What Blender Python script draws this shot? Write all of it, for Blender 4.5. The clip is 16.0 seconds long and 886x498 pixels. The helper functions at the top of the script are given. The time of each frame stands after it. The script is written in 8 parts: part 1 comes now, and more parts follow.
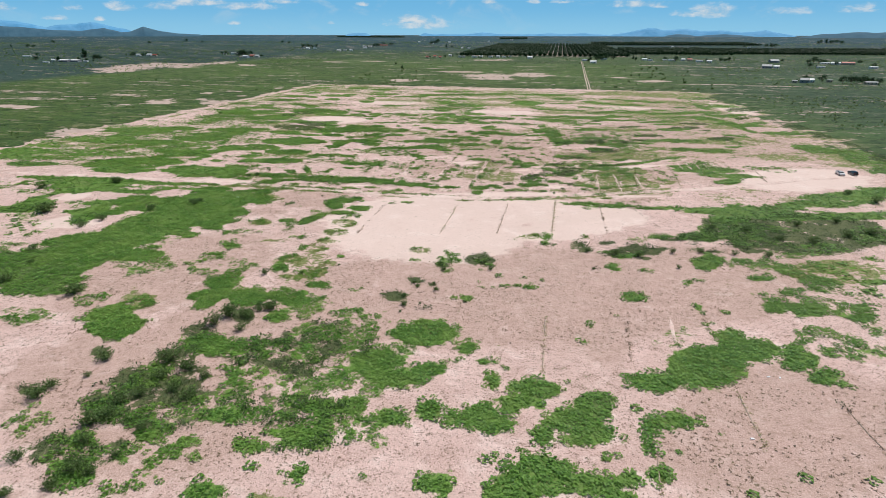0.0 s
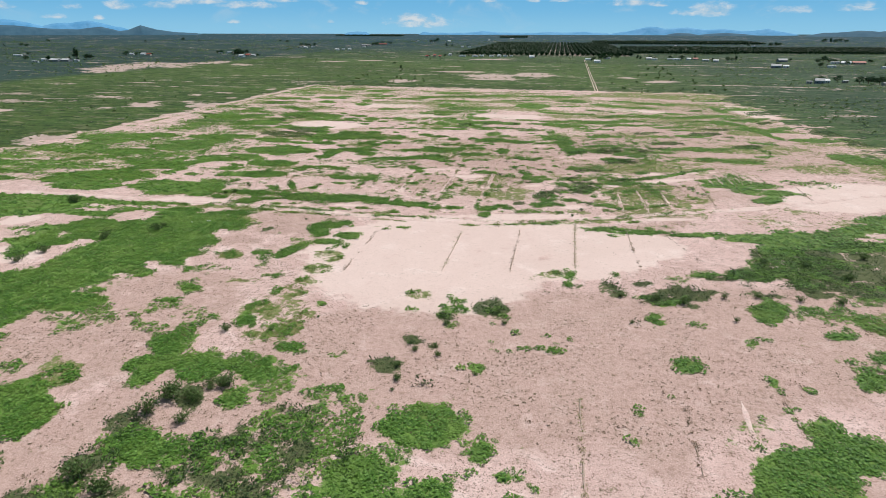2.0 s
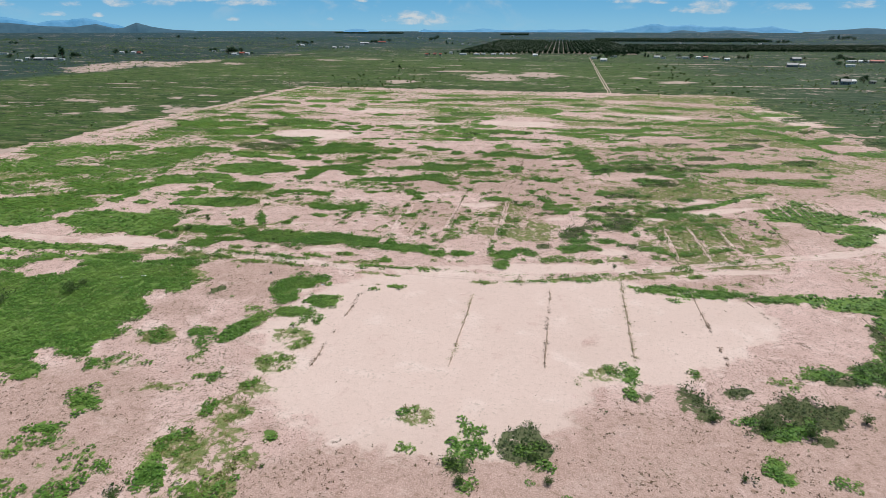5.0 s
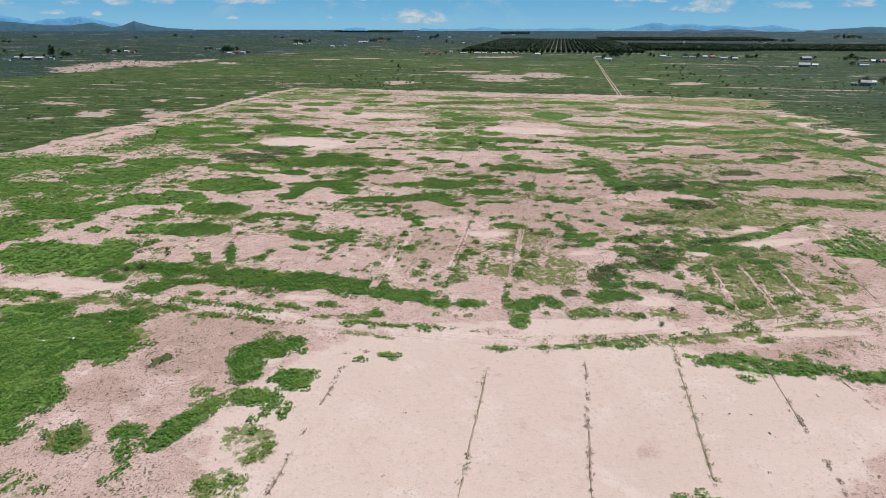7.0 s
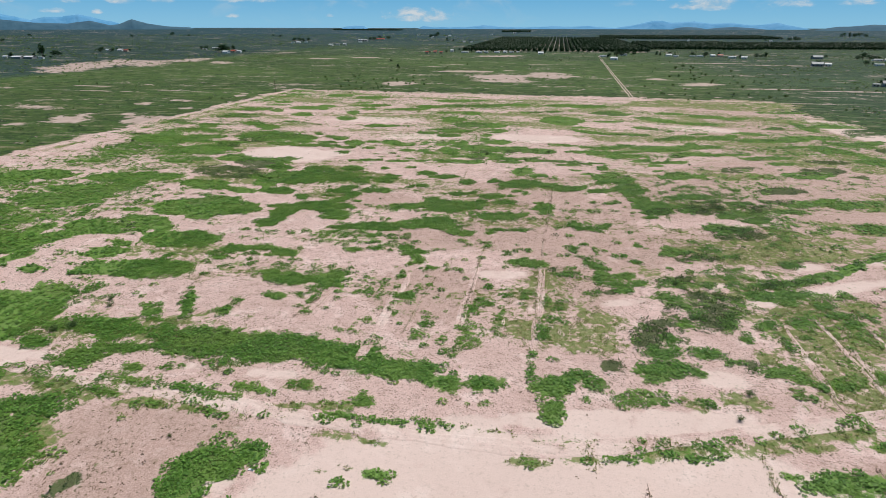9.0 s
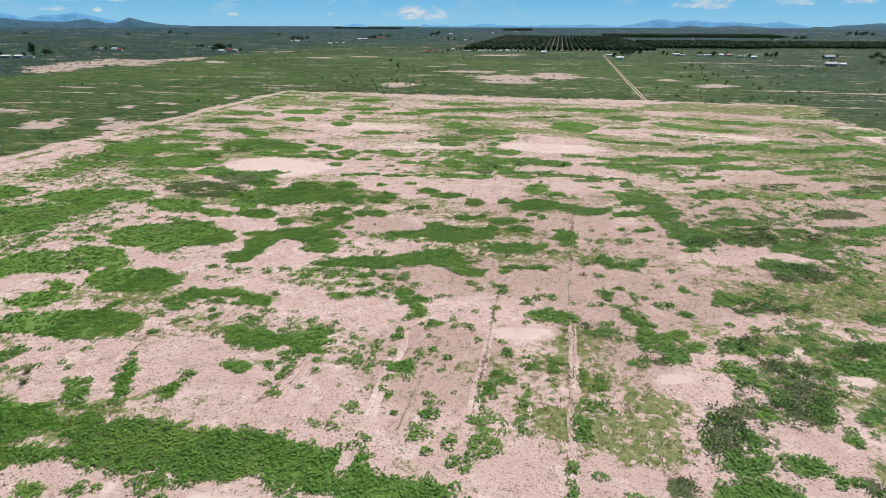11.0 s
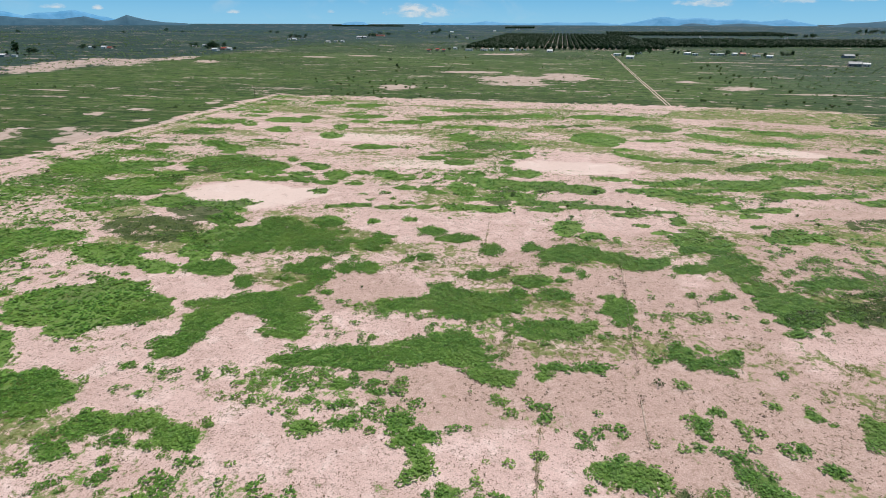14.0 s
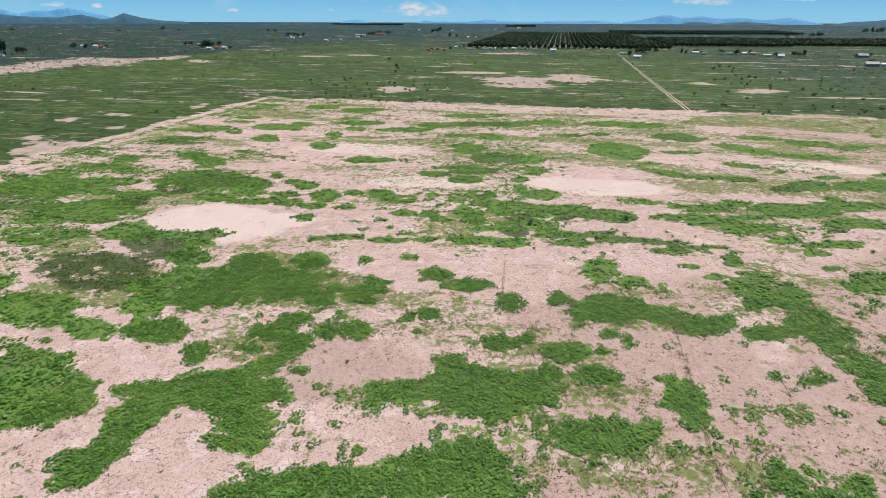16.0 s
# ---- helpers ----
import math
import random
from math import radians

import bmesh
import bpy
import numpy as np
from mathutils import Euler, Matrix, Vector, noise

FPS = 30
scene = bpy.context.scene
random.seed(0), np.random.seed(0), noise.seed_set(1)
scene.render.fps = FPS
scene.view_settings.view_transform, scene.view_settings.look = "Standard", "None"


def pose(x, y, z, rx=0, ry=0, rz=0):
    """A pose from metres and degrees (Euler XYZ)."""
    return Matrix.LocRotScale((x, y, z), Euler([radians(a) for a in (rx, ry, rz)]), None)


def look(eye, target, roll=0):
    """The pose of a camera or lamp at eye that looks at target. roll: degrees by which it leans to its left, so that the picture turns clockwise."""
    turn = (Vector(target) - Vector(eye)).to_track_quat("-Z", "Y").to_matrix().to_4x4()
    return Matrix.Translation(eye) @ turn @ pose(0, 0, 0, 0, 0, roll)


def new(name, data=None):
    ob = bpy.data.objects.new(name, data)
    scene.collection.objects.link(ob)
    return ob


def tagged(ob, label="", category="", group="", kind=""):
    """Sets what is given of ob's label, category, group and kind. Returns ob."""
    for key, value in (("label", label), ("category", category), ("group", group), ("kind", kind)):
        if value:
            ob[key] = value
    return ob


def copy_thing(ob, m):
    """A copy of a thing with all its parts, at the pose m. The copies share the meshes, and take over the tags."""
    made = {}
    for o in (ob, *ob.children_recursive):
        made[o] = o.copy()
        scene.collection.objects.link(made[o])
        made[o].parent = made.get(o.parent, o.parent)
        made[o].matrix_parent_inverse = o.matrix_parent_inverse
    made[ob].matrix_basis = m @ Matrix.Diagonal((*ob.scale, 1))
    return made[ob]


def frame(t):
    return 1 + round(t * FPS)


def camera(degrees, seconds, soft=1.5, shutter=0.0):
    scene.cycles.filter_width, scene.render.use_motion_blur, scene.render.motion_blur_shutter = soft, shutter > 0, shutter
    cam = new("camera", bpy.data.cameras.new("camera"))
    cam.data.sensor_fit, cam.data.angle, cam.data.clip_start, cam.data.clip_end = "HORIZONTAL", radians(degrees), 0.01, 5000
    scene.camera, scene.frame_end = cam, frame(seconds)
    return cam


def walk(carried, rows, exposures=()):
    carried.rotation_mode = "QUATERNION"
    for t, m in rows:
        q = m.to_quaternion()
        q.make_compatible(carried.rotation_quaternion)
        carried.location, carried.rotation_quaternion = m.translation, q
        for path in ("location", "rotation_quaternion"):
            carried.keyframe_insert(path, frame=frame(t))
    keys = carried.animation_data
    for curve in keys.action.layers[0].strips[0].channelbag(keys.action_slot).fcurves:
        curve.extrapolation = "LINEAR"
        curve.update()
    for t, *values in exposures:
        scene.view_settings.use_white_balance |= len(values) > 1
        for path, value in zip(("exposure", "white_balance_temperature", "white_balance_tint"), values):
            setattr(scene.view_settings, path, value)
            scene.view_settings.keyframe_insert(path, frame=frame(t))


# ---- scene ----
cam = camera(78.0, 16.0, soft=0.6)
TURN = 11.3
ROWS = [
    (0.0, -0.01, 0.00, 55.00, 0.033, -21.458, -0.079),
    (0.5, -0.17, 6.88, 55.03, 0.033, -21.482, -0.079),
    (1.0, -0.33, 13.84, 55.00, 0.022, -21.506, -0.079),
    (1.5, -0.55, 20.86, 55.03, 0.012, -21.554, -0.090),
    (2.0, -0.74, 27.89, 55.00, 0.001, -21.578, -0.081),
    (2.5, -0.93, 34.93, 54.97, 0.001, -21.614, -0.081),
    (3.0, -1.14, 41.95, 55.03, 0.002, -21.650, -0.091),
    (3.5, -1.41, 49.00, 55.00, -0.020, -21.686, -0.083),
    (4.0, -1.60, 56.11, 55.03, -0.021, -21.722, -0.073),
    (6.5, -2.80, 92.23, 55.16, -0.031, -21.915, -0.063),
    (7.0, -3.04, 99.61, 55.11, -0.041, -21.939, -0.074),
    (7.5, -3.34, 106.93, 55.19, -0.052, -22.011, -0.075),
    (8.0, -3.61, 114.20, 55.21, -0.052, -22.035, -0.065),
    (8.5, -3.88, 121.46, 55.16, -0.041, -22.059, -0.064),
    (9.0, -4.21, 128.64, 55.21, -0.030, -22.107, -0.063),
    (11.5, -5.73, 163.30, 55.27, 0.037, -22.276, -0.098),
    (12.0, -6.09, 170.38, 55.24, 0.048, -22.300, -0.097),
    (12.5, -6.44, 177.62, 55.19, 0.048, -22.348, -0.097),
    (13.0, -6.79, 184.89, 55.21, 0.049, -22.396, -0.117),
    (13.5, -7.12, 192.30, 55.19, 0.059, -22.432, -0.106),
    (14.0, -7.47, 199.76, 55.13, 0.081, -22.456, -0.114),
    (14.5, -7.85, 207.24, 55.13, 0.093, -22.492, -0.123),
    (15.0, -8.29, 214.80, 55.13, 0.094, -22.541, -0.153),
    (15.5, -8.69, 222.31, 55.03, 0.072, -22.565, -0.135),
    (16.0, -9.10, 229.83, 55.03, 0.071, -22.601, -0.125),
]
walk(cam, [(t, pose(0, 0, 0, 0, 0, TURN) @ pose(x, y, z, 90 + pitch, roll, yaw)) for t, x, y, z, yaw, pitch, roll in ROWS],
     exposures=[(0.0, -0.22), (3.0, -0.25), (4.0, -0.31), (6.5, -0.41), (8.0, -0.41), (9.0, -0.35), (11.5, -0.20), (16.0, -0.20)])


# ---------------------------------------------------------------- sky and sun
SUN_AZ, SUN_EL = 32.0, 58.0          # degrees clockwise from +y, degrees up


def node_tools(tree):
    nodes, links = tree.nodes, tree.links

    def add(kind, **props):
        n = nodes.new(kind)
        for key, value in props.items():
            if key == "op":
                n.operation = value
            elif key == "mode":
                n.blend_type = value
            elif key == "data":
                n.data_type = value
        return n

    def plug(value, socket):
        if isinstance(value, bpy.types.NodeSocket):
            links.new(value, socket)
        elif value is not None:
            socket.default_value = value

    def calc(op, a, b=None, c=None, clamp=False):
        n = add("ShaderNodeMath", op=op)
        n.use_clamp = clamp
        for value, socket in zip((a, b, c), n.inputs):
            plug(value, socket)
        return n.outputs[0]

    def blend(factor, a, b, mode="MIX"):
        n = add("ShaderNodeMix", data="RGBA", mode=mode)
        n.clamp_factor = True
        plug(factor, n.inputs[0])
        plug(a if isinstance(a, bpy.types.NodeSocket) else (*a, 1), n.inputs[6])
        plug(b if isinstance(b, bpy.types.NodeSocket) else (*b, 1), n.inputs[7])
        return n.outputs[2]

    def span(value, low, high, to_low=0.0, to_high=1.0):
        n = add("ShaderNodeMapRange")
        n.interpolation_type = "SMOOTHSTEP"
        for v, socket in zip((value, low, high, to_low, to_high), n.inputs):
            plug(v, socket)
        return n.outputs[0]

    def grain(where, scale, detail=4.0, rough=0.55, warp=0.0):
        n = add("ShaderNodeTexNoise")
        plug(where, n.inputs["Vector"])
        n.inputs["Scale"].default_value = scale
        n.inputs["Detail"].default_value = detail
        n.inputs["Roughness"].default_value = rough
        n.inputs["Distortion"].default_value = warp
        return calc("MULTIPLY_ADD", n.outputs["Fac"], 2.1, -0.55, clamp=True)

    return add, plug, calc, blend, span, grain


def make_world():
    world = bpy.data.worlds.new("sky")
    scene.world = world
    world.use_nodes = True
    tree = world.node_tree
    tree.nodes.clear()
    add, plug, calc, blend, span, grain = node_tools(tree)
    sky = add("ShaderNodeTexSky")
    sky.sky_type = "NISHITA"
    sky.sun_disc = False
    sky.sun_elevation, sky.sun_rotation = radians(SUN_EL), radians(SUN_AZ)
    sky.altitude, sky.air_density, sky.dust_density, sky.ozone_density = 1300, 1.0, 0.6, 3.0
    way = add("ShaderNodeTexCoord").outputs["Generated"]
    split = add("ShaderNodeSeparateXYZ")
    plug(way, split.inputs[0])
    x, y, z = split.outputs
    azimuth = calc("ARCTAN2", x, y)
    # humid summer air near the horizon: a clear blue that pales towards the ground
    low = blend(span(z, -0.005, 0.05), (5.2, 11.0, 15.2), (3.2, 9.0, 14.5))
    colour = blend(span(z, 0.06, 0.35), low, sky.outputs[0])
    # fair-weather clouds: flat-based heaps, each broken up by noise
    flat = add("ShaderNodeCombineXYZ")
    plug(azimuth, flat.inputs[0])
    plug(calc("MULTIPLY", z, 1.9), flat.inputs[1])
    billow = grain(flat.outputs[0], 42.0, 6.0, 0.62, 0.3)
    streak = grain(flat.outputs[0], 11.0, 5.0, 0.6, 0.4)
    cover = 0.0
    for az, el, wide, high, dense in CLOUDS:
        across = calc("DIVIDE", calc("SUBTRACT", azimuth, radians(az)), radians(wide))
        up = calc("DIVIDE", calc("SUBTRACT", z, math.sin(radians(el))), radians(high))
        up = calc("MULTIPLY", up, calc("ADD", 1.0, calc("MULTIPLY", calc("LESS_THAN", up, 0.0), 1.2)))
        reach = calc("ADD", calc("MULTIPLY", across, across), calc("MULTIPLY", up, up))
        body = calc("MULTIPLY", calc("SUBTRACT", 1.0, reach), dense)
        cover = body if cover == 0.0 else calc("MAXIMUM", cover, body)
    heap = span(calc("ADD", calc("MAXIMUM", cover, -0.6), calc("MULTIPLY", calc("SUBTRACT", billow, 0.5), 1.5)), 0.05, 1.5)
    veil = calc("MULTIPLY", span(streak, 0.55, 0.95), span(z, 0.015, 0.06, 0.12, 0.62))
    colour = blend(veil, colour, (10.5, 12.5, 13.8))
    shade = blend(span(billow, 0.2, 0.75), (9.5, 11.5, 13.0), (14.2, 14.4, 14.5))
    colour = blend(calc("MULTIPLY", heap, 0.8), colour, shade)
    back = add("ShaderNodeBackground")
    plug(colour, back.inputs[0])
    back.inputs[1].default_value = 0.060
    out = add("ShaderNodeOutputWorld")
    plug(back.outputs[0], out.inputs[0])


# azimuth, elevation, half width, half height (degrees), density
CLOUDS = [
    (-13.47, 0.83, 3.83, 0.94, 1.0),
    (-14.55, 1.24, 1.64, 0.82, 1.2),
    (13.07, 1.71, 2.21, 0.94, 1.2),
    (11.39, 1.64, 1.83, 0.59, 0.9),
    (-39.76, 1.98, 1.44, 0.59, 1.0),
    (-43.09, 1.87, 1.19, 0.35, 0.7),
    (-36.60, 2.08, 1.80, 0.59, 0.8),
    (-34.52, 2.48, 2.32, 0.59, 1.0),
    (-29.36, 2.20, 3.49, 0.53, 0.9),
    (-32.90, 2.52, 2.86, 0.47, 0.9),
    (-26.32, 2.72, 2.55, 0.41, 0.8),
    (-18.97, 2.56, 0.75, 0.35, 1.2),
    (-6.92, 2.83, 0.86, 0.41, 1.2),
    (-2.71, 2.81, 0.84, 0.35, 1.1),
    (6.76, 2.49, 3.35, 0.53, 1.0),
    (8.71, 2.32, 0.95, 0.29, 1.1),
    (18.96, 1.72, 2.37, 0.47, 0.6),
    (23.55, 1.80, 1.79, 0.53, 0.7),
    (-44.41, 1.12, 1.01, 0.29, 0.7),
    (-41.42, 1.08, 0.49, 0.29, 1.0),
    (-30.75, 0.86, 0.68, 0.29, 1.0),
    (-22.10, 0.91, 0.53, 0.24, 0.9),
    (-47.72, 1.84, 1.07, 0.53, 0.9),
    (0.17, 2.79, 1.55, 0.29, 0.8),
]
make_world()
sun = new("sun", bpy.data.lights.new("sun", "SUN"))
sun.data.energy, sun.data.angle, sun.data.color = 4.9, radians(0.55), (1.0, 0.965, 0.915)
az, el = radians(SUN_AZ), radians(SUN_EL)
sun.matrix_world = look((900 * math.sin(az) * math.cos(el), 900 * math.cos(az) * math.cos(el), 900 * math.sin(el)), (0, 0, 0))


# ---------------------------------------------------------------- materials
def material(name):
    mat = bpy.data.materials.new(name)
    mat.use_nodes = True
    tree = mat.node_tree
    tree.nodes.clear()
    tools = node_tools(tree)
    add, plug = tools[0], tools[1]
    shader = add("ShaderNodeBsdfPrincipled")
    out = add("ShaderNodeOutputMaterial")
    plug(shader.outputs[0], out.inputs[0])
    return mat, shader, tools


def soil_material():
    """Pink desert soil with weeds, scrub and dry grass where the ground's own attributes say so."""
    mat, shader, (add, plug, calc, blend, span, grain) = material("desert_soil")
    where = add("ShaderNodeTexCoord").outputs["Object"]

    def amount(name):
        n = add("ShaderNodeAttribute")
        n.attribute_name = name
        return n.outputs["Fac"]

    broad = grain(where, 0.018, 4, 0.55)
    mid = grain(where, 0.12, 5, 0.6, 0.4)
    fine = grain(where, 0.9, 5, 0.65)
    grit = grain(where, 4.5, 4, 0.7)
    lumps = grain(where, 0.33, 4, 0.6, 0.5)
    flecks = grain(where, 1.9, 3, 0.6, 0.6)
    speck = span(calc("ADD", flecks, calc("MULTIPLY", calc("SUBTRACT", mid, 0.5), 0.35)), 0.72, 0.86)
    crumbs = span(calc("ADD", grain(where, 2.7, 3, 0.7, 0.3), calc("MULTIPLY", calc("SUBTRACT", lumps, 0.5), 0.3)), 0.62, 0.82)
    # bare soil
    sand = blend(mid, (0.55, 0.37, 0.325), (0.785, 0.575, 0.53))
    sand = blend(calc("MULTIPLY", broad, 0.40), sand, (0.44, 0.305, 0.25))
    sand = blend(span(lumps, 0.6, 0.95, 0.0, 0.36), sand, (0.31, 0.215, 0.155))
    bleached = grain(where, 0.21, 4, 0.6, 0.6)
    sand = blend(span(bleached, 0.55, 0.85, 0.0, 0.6), sand, (0.81, 0.64, 0.59))
    sand = blend(span(fine, 0.52, 0.9, 0.0, 0.62), sand, (0.33, 0.225, 0.18))
    sand = blend(span(grit, 0.5, 0.85, 0.0, 0.55), sand, (0.88, 0.73, 0.68))
    sand = blend(calc("MULTIPLY", crumbs, 0.95), sand, (0.22, 0.15, 0.11))
    rough = calc("MULTIPLY", amount("gravel"), calc("ADD", 0.35, calc("MULTIPLY", calc("ADD", lumps, mid), 0.6)))
    gravel = blend(grit, (0.29, 0.19, 0.145), (0.66, 0.475, 0.415))
    gravel = blend(span(fine, 0.5, 0.9, 0.0, 0.6), gravel, (0.27, 0.18, 0.12))
    sand = blend(span(rough, 0.2, 0.85, 0.0, 0.8), sand, gravel)
    pale = span(calc("ADD", amount("pale"), calc("MULTIPLY", calc("SUBTRACT", calc("ADD", mid, lumps), 1.0), 0.75)), 0.3, 0.8)
    smooth = blend(broad, (0.67, 0.525, 0.465), (0.76, 0.61, 0.545))
    smooth = blend(span(mid, 0.6, 0.9, 0.0, 0.6), smooth, (0.81, 0.68, 0.62))
    smooth = blend(span(fine, 0.65, 1.0, 0.0, 0.35), smooth, (0.45, 0.33, 0.265))
    sand = blend(calc("MULTIPLY", pale, 0.85), sand, smooth)
    speckle = calc("MULTIPLY", speck, calc("SUBTRACT", 1.0, calc("MULTIPLY", pale, 0.7)))
    sand = blend(calc("MULTIPLY", speckle, span(broad, 0.2, 0.7, 0.35, 0.9)), sand, (0.12, 0.10, 0.05))
    # plant cover
    ragged = calc("ADD", calc("MULTIPLY", calc("SUBTRACT", fine, 0.5), 0.5), calc("MULTIPLY", calc("SUBTRACT", grit, 0.5), 0.28))
    ragged = calc("ADD", ragged, calc("MULTIPLY", calc("SUBTRACT", lumps, 0.5), 0.5))

    def grown(name, low=0.44, high=0.56):
        return span(calc("ADD", amount(name), ragged), low, high)

    dry = blend(grit, (0.19, 0.185, 0.065), (0.36, 0.32, 0.15))
    dry = blend(span(fine, 0.2, 0.6), dry, (0.150, 0.215, 0.050))
    colour = blend(calc("MULTIPLY", grown("dry"), 0.85), sand, dry)
    scrub = blend(fine, (0.042, 0.072, 0.020), (0.10, 0.145, 0.045))
    scrub = blend(span(grit, 0.65, 0.95, 0.0, 0.5), scrub, (0.24, 0.19, 0.13))
    colour = blend(calc("MULTIPLY", grown("scrub"), 0.9), colour, scrub)
    weeds = blend(fine, (0.082, 0.185, 0.026), (0.155, 0.31, 0.046))
    weeds = blend(span(mid, 0.4, 0.9, 0.0, 0.8), weeds, (0.12, 0.19, 0.036))
    weeds = blend(span(broad, 0.5, 0.8, 0.0, 0.6), weeds, (0.045, 0.085, 0.024))
    weeds = blend(span(grit, 0.6, 1.0, 0.0, 0.6), weeds, (0.060, 0.105, 0.024))
    colour = blend(calc("MULTIPLY", grown("weeds", 0.5, 0.66), 0.92), colour, weeds)
    # the wide plain beyond the fields: grass in long streaks between tan openings
    long_way = add("ShaderNodeMapping")
    plug(where, long_way.inputs[0])
    long_way.inputs["Scale"].default_value = (0.4, 1.0, 1.0)
    streak = grain(long_way.outputs[0], 0.03, 6, 0.65, 0.3)
    tone = grain(long_way.outputs[0], 0.0035, 6, 0.62, 0.2)
    tuft = grain(where, 0.11, 5, 0.7)
    grass = blend(span(tone, 0.25, 0.75), (0.040, 0.076, 0.022), (0.080, 0.140, 0.032))
    grass = blend(span(streak, 0.3, 0.7, 0.55, 0.0), grass, (0.072, 0.102, 0.030))
    grass = blend(span(tuft, 0.55, 0.75, 0.0, 0.85), grass, (0.012, 0.030, 0.010))
    grass = blend(span(lumps, 0.6, 0.85, 0.0, 0.7), grass, (0.085, 0.165, 0.040))
    specks = span(calc("ADD", calc("MULTIPLY", grain(where, 0.19, 4, 0.7, 0.5), 0.6), calc("MULTIPLY", streak, 0.4)), 0.66, 0.76)
    grass = blend(calc("MULTIPLY", specks, 0.45), grass, (0.40, 0.31, 0.25))
    thin_way = add("ShaderNodeMapping")
    plug(where, thin_way.inputs[0])
    thin_way.inputs["Scale"].default_value = (0.3, 1.0, 1.0)
    wisps = grain(thin_way.outputs[0], 0.14, 5, 0.7, 0.4)
    grass = blend(span(wisps, 0.60, 0.80, 0.0, 0.6), grass, (0.30, 0.26, 0.17))
    grass = blend(span(wisps, 0.42, 0.22, 0.0, 0.7), grass, (0.022, 0.048, 0.014))
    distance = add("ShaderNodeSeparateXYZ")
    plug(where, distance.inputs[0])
    # brush tones mix real dark scrub with the blue of distance haze
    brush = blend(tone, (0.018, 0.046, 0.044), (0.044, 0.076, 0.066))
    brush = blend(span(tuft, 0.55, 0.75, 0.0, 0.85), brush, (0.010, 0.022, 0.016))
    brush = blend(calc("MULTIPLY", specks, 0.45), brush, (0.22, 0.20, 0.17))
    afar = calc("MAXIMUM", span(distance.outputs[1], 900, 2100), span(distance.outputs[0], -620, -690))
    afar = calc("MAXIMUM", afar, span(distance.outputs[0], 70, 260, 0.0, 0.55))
    # distance haze painted in: the ground turns bluer from 1500 to 3200 m
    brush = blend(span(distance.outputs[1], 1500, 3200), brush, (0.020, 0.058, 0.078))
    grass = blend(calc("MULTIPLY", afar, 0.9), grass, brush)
    open_soil = blend(tuft, (0.36, 0.27, 0.22), (0.62, 0.485, 0.43))
    mottled = calc("ADD", calc("MULTIPLY", streak, 0.6), calc("MULTIPLY", tuft, 0.4))
    bare_here = span(calc("ADD", mottled, calc("MULTIPLY", calc("SUBTRACT", tone, 0.5), -0.12)), 0.64, 0.74)
    cleared = span(calc("ADD", amount("open"), calc("MULTIPLY", calc("SUBTRACT", mottled, 0.5), 1.7)), 0.44, 0.62)
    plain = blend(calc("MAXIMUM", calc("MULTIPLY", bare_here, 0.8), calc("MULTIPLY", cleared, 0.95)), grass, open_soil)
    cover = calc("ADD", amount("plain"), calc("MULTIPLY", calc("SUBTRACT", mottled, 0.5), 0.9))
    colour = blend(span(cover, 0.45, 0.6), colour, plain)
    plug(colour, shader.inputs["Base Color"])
    shader.inputs["Roughness"].default_value = 0.95
    shader.inputs["Specular IOR Level"].default_value = 0.15
    bump = add("ShaderNodeBump")
    bump.inputs["Strength"].default_value = 0.55
    bump.inputs["Distance"].default_value = 0.25
    height = calc("ADD", calc("MULTIPLY", fine, 0.7), calc("MULTIPLY", grit, 0.4))
    height = calc("MULTIPLY", height, calc("SUBTRACT", 1.0, calc("MULTIPLY", pale, 0.7)))
    plug(height, bump.inputs["Height"])
    plug(bump.outputs[0], shader.inputs["Normal"])
    return mat


def leaf_material(name, dark, light, tip, shine=0.55):
    """Leaves: every leaf its own shade, with light shining through."""
    mat, shader, (add, plug, calc, blend, span, grain) = material(name)
    island = add("ShaderNodeNewGeometry").outputs["Random Per Island"]
    where = add("ShaderNodeTexCoord").outputs["Object"]
    colour = blend(island, dark, light)
    colour = blend(span(grain(where, 0.09, 4, 0.6), 0.35, 0.85, 0.0, 0.75), colour, tip)
    plug(colour, shader.inputs["Base Color"])
    shader.inputs["Roughness"].default_value = shine
    shader.inputs["Specular IOR Level"].default_value = 0.25
    glow = add("ShaderNodeBsdfTranslucent")
    plug(colour, glow.inputs[0])
    mix = add("ShaderNodeMixShader")
    mix.inputs[0].default_value = 0.38
    plug(shader.outputs[0], mix.inputs[1])
    plug(glow.outputs[0], mix.inputs[2])
    out = [n for n in mat.node_tree.nodes if n.type == "OUTPUT_MATERIAL"][0]
    plug(mix.outputs[0], out.inputs[0])
    return mat


def plain_material(name, low, high, scale=1.0, rough=0.8, metal=0.0, relief=0.0, spec=0.3):
    """A painted, wooden or metal surface with wear at two scales."""
    mat, shader, (add, plug, calc, blend, span, grain) = material(name)
    where = add("ShaderNodeTexCoord").outputs["Object"]
    big, small = grain(where, scale, 4, 0.6), grain(where, scale * 9, 3, 0.6)
    colour = blend(span(calc("ADD", calc("MULTIPLY", big, 0.7), calc("MULTIPLY", small, 0.3)), 0.15, 0.85), low, high)
    plug(colour, shader.inputs["Base Color"])
    shader.inputs["Roughness"].default_value = rough
    shader.inputs["Metallic"].default_value = metal
    shader.inputs["Specular IOR Level"].default_value = spec
    if relief:
        bump = add("ShaderNodeBump")
        bump.inputs["Distance"].default_value = relief
        plug(small, bump.inputs["Height"])
        plug(bump.outputs[0], shader.inputs["Normal"])
    return mat


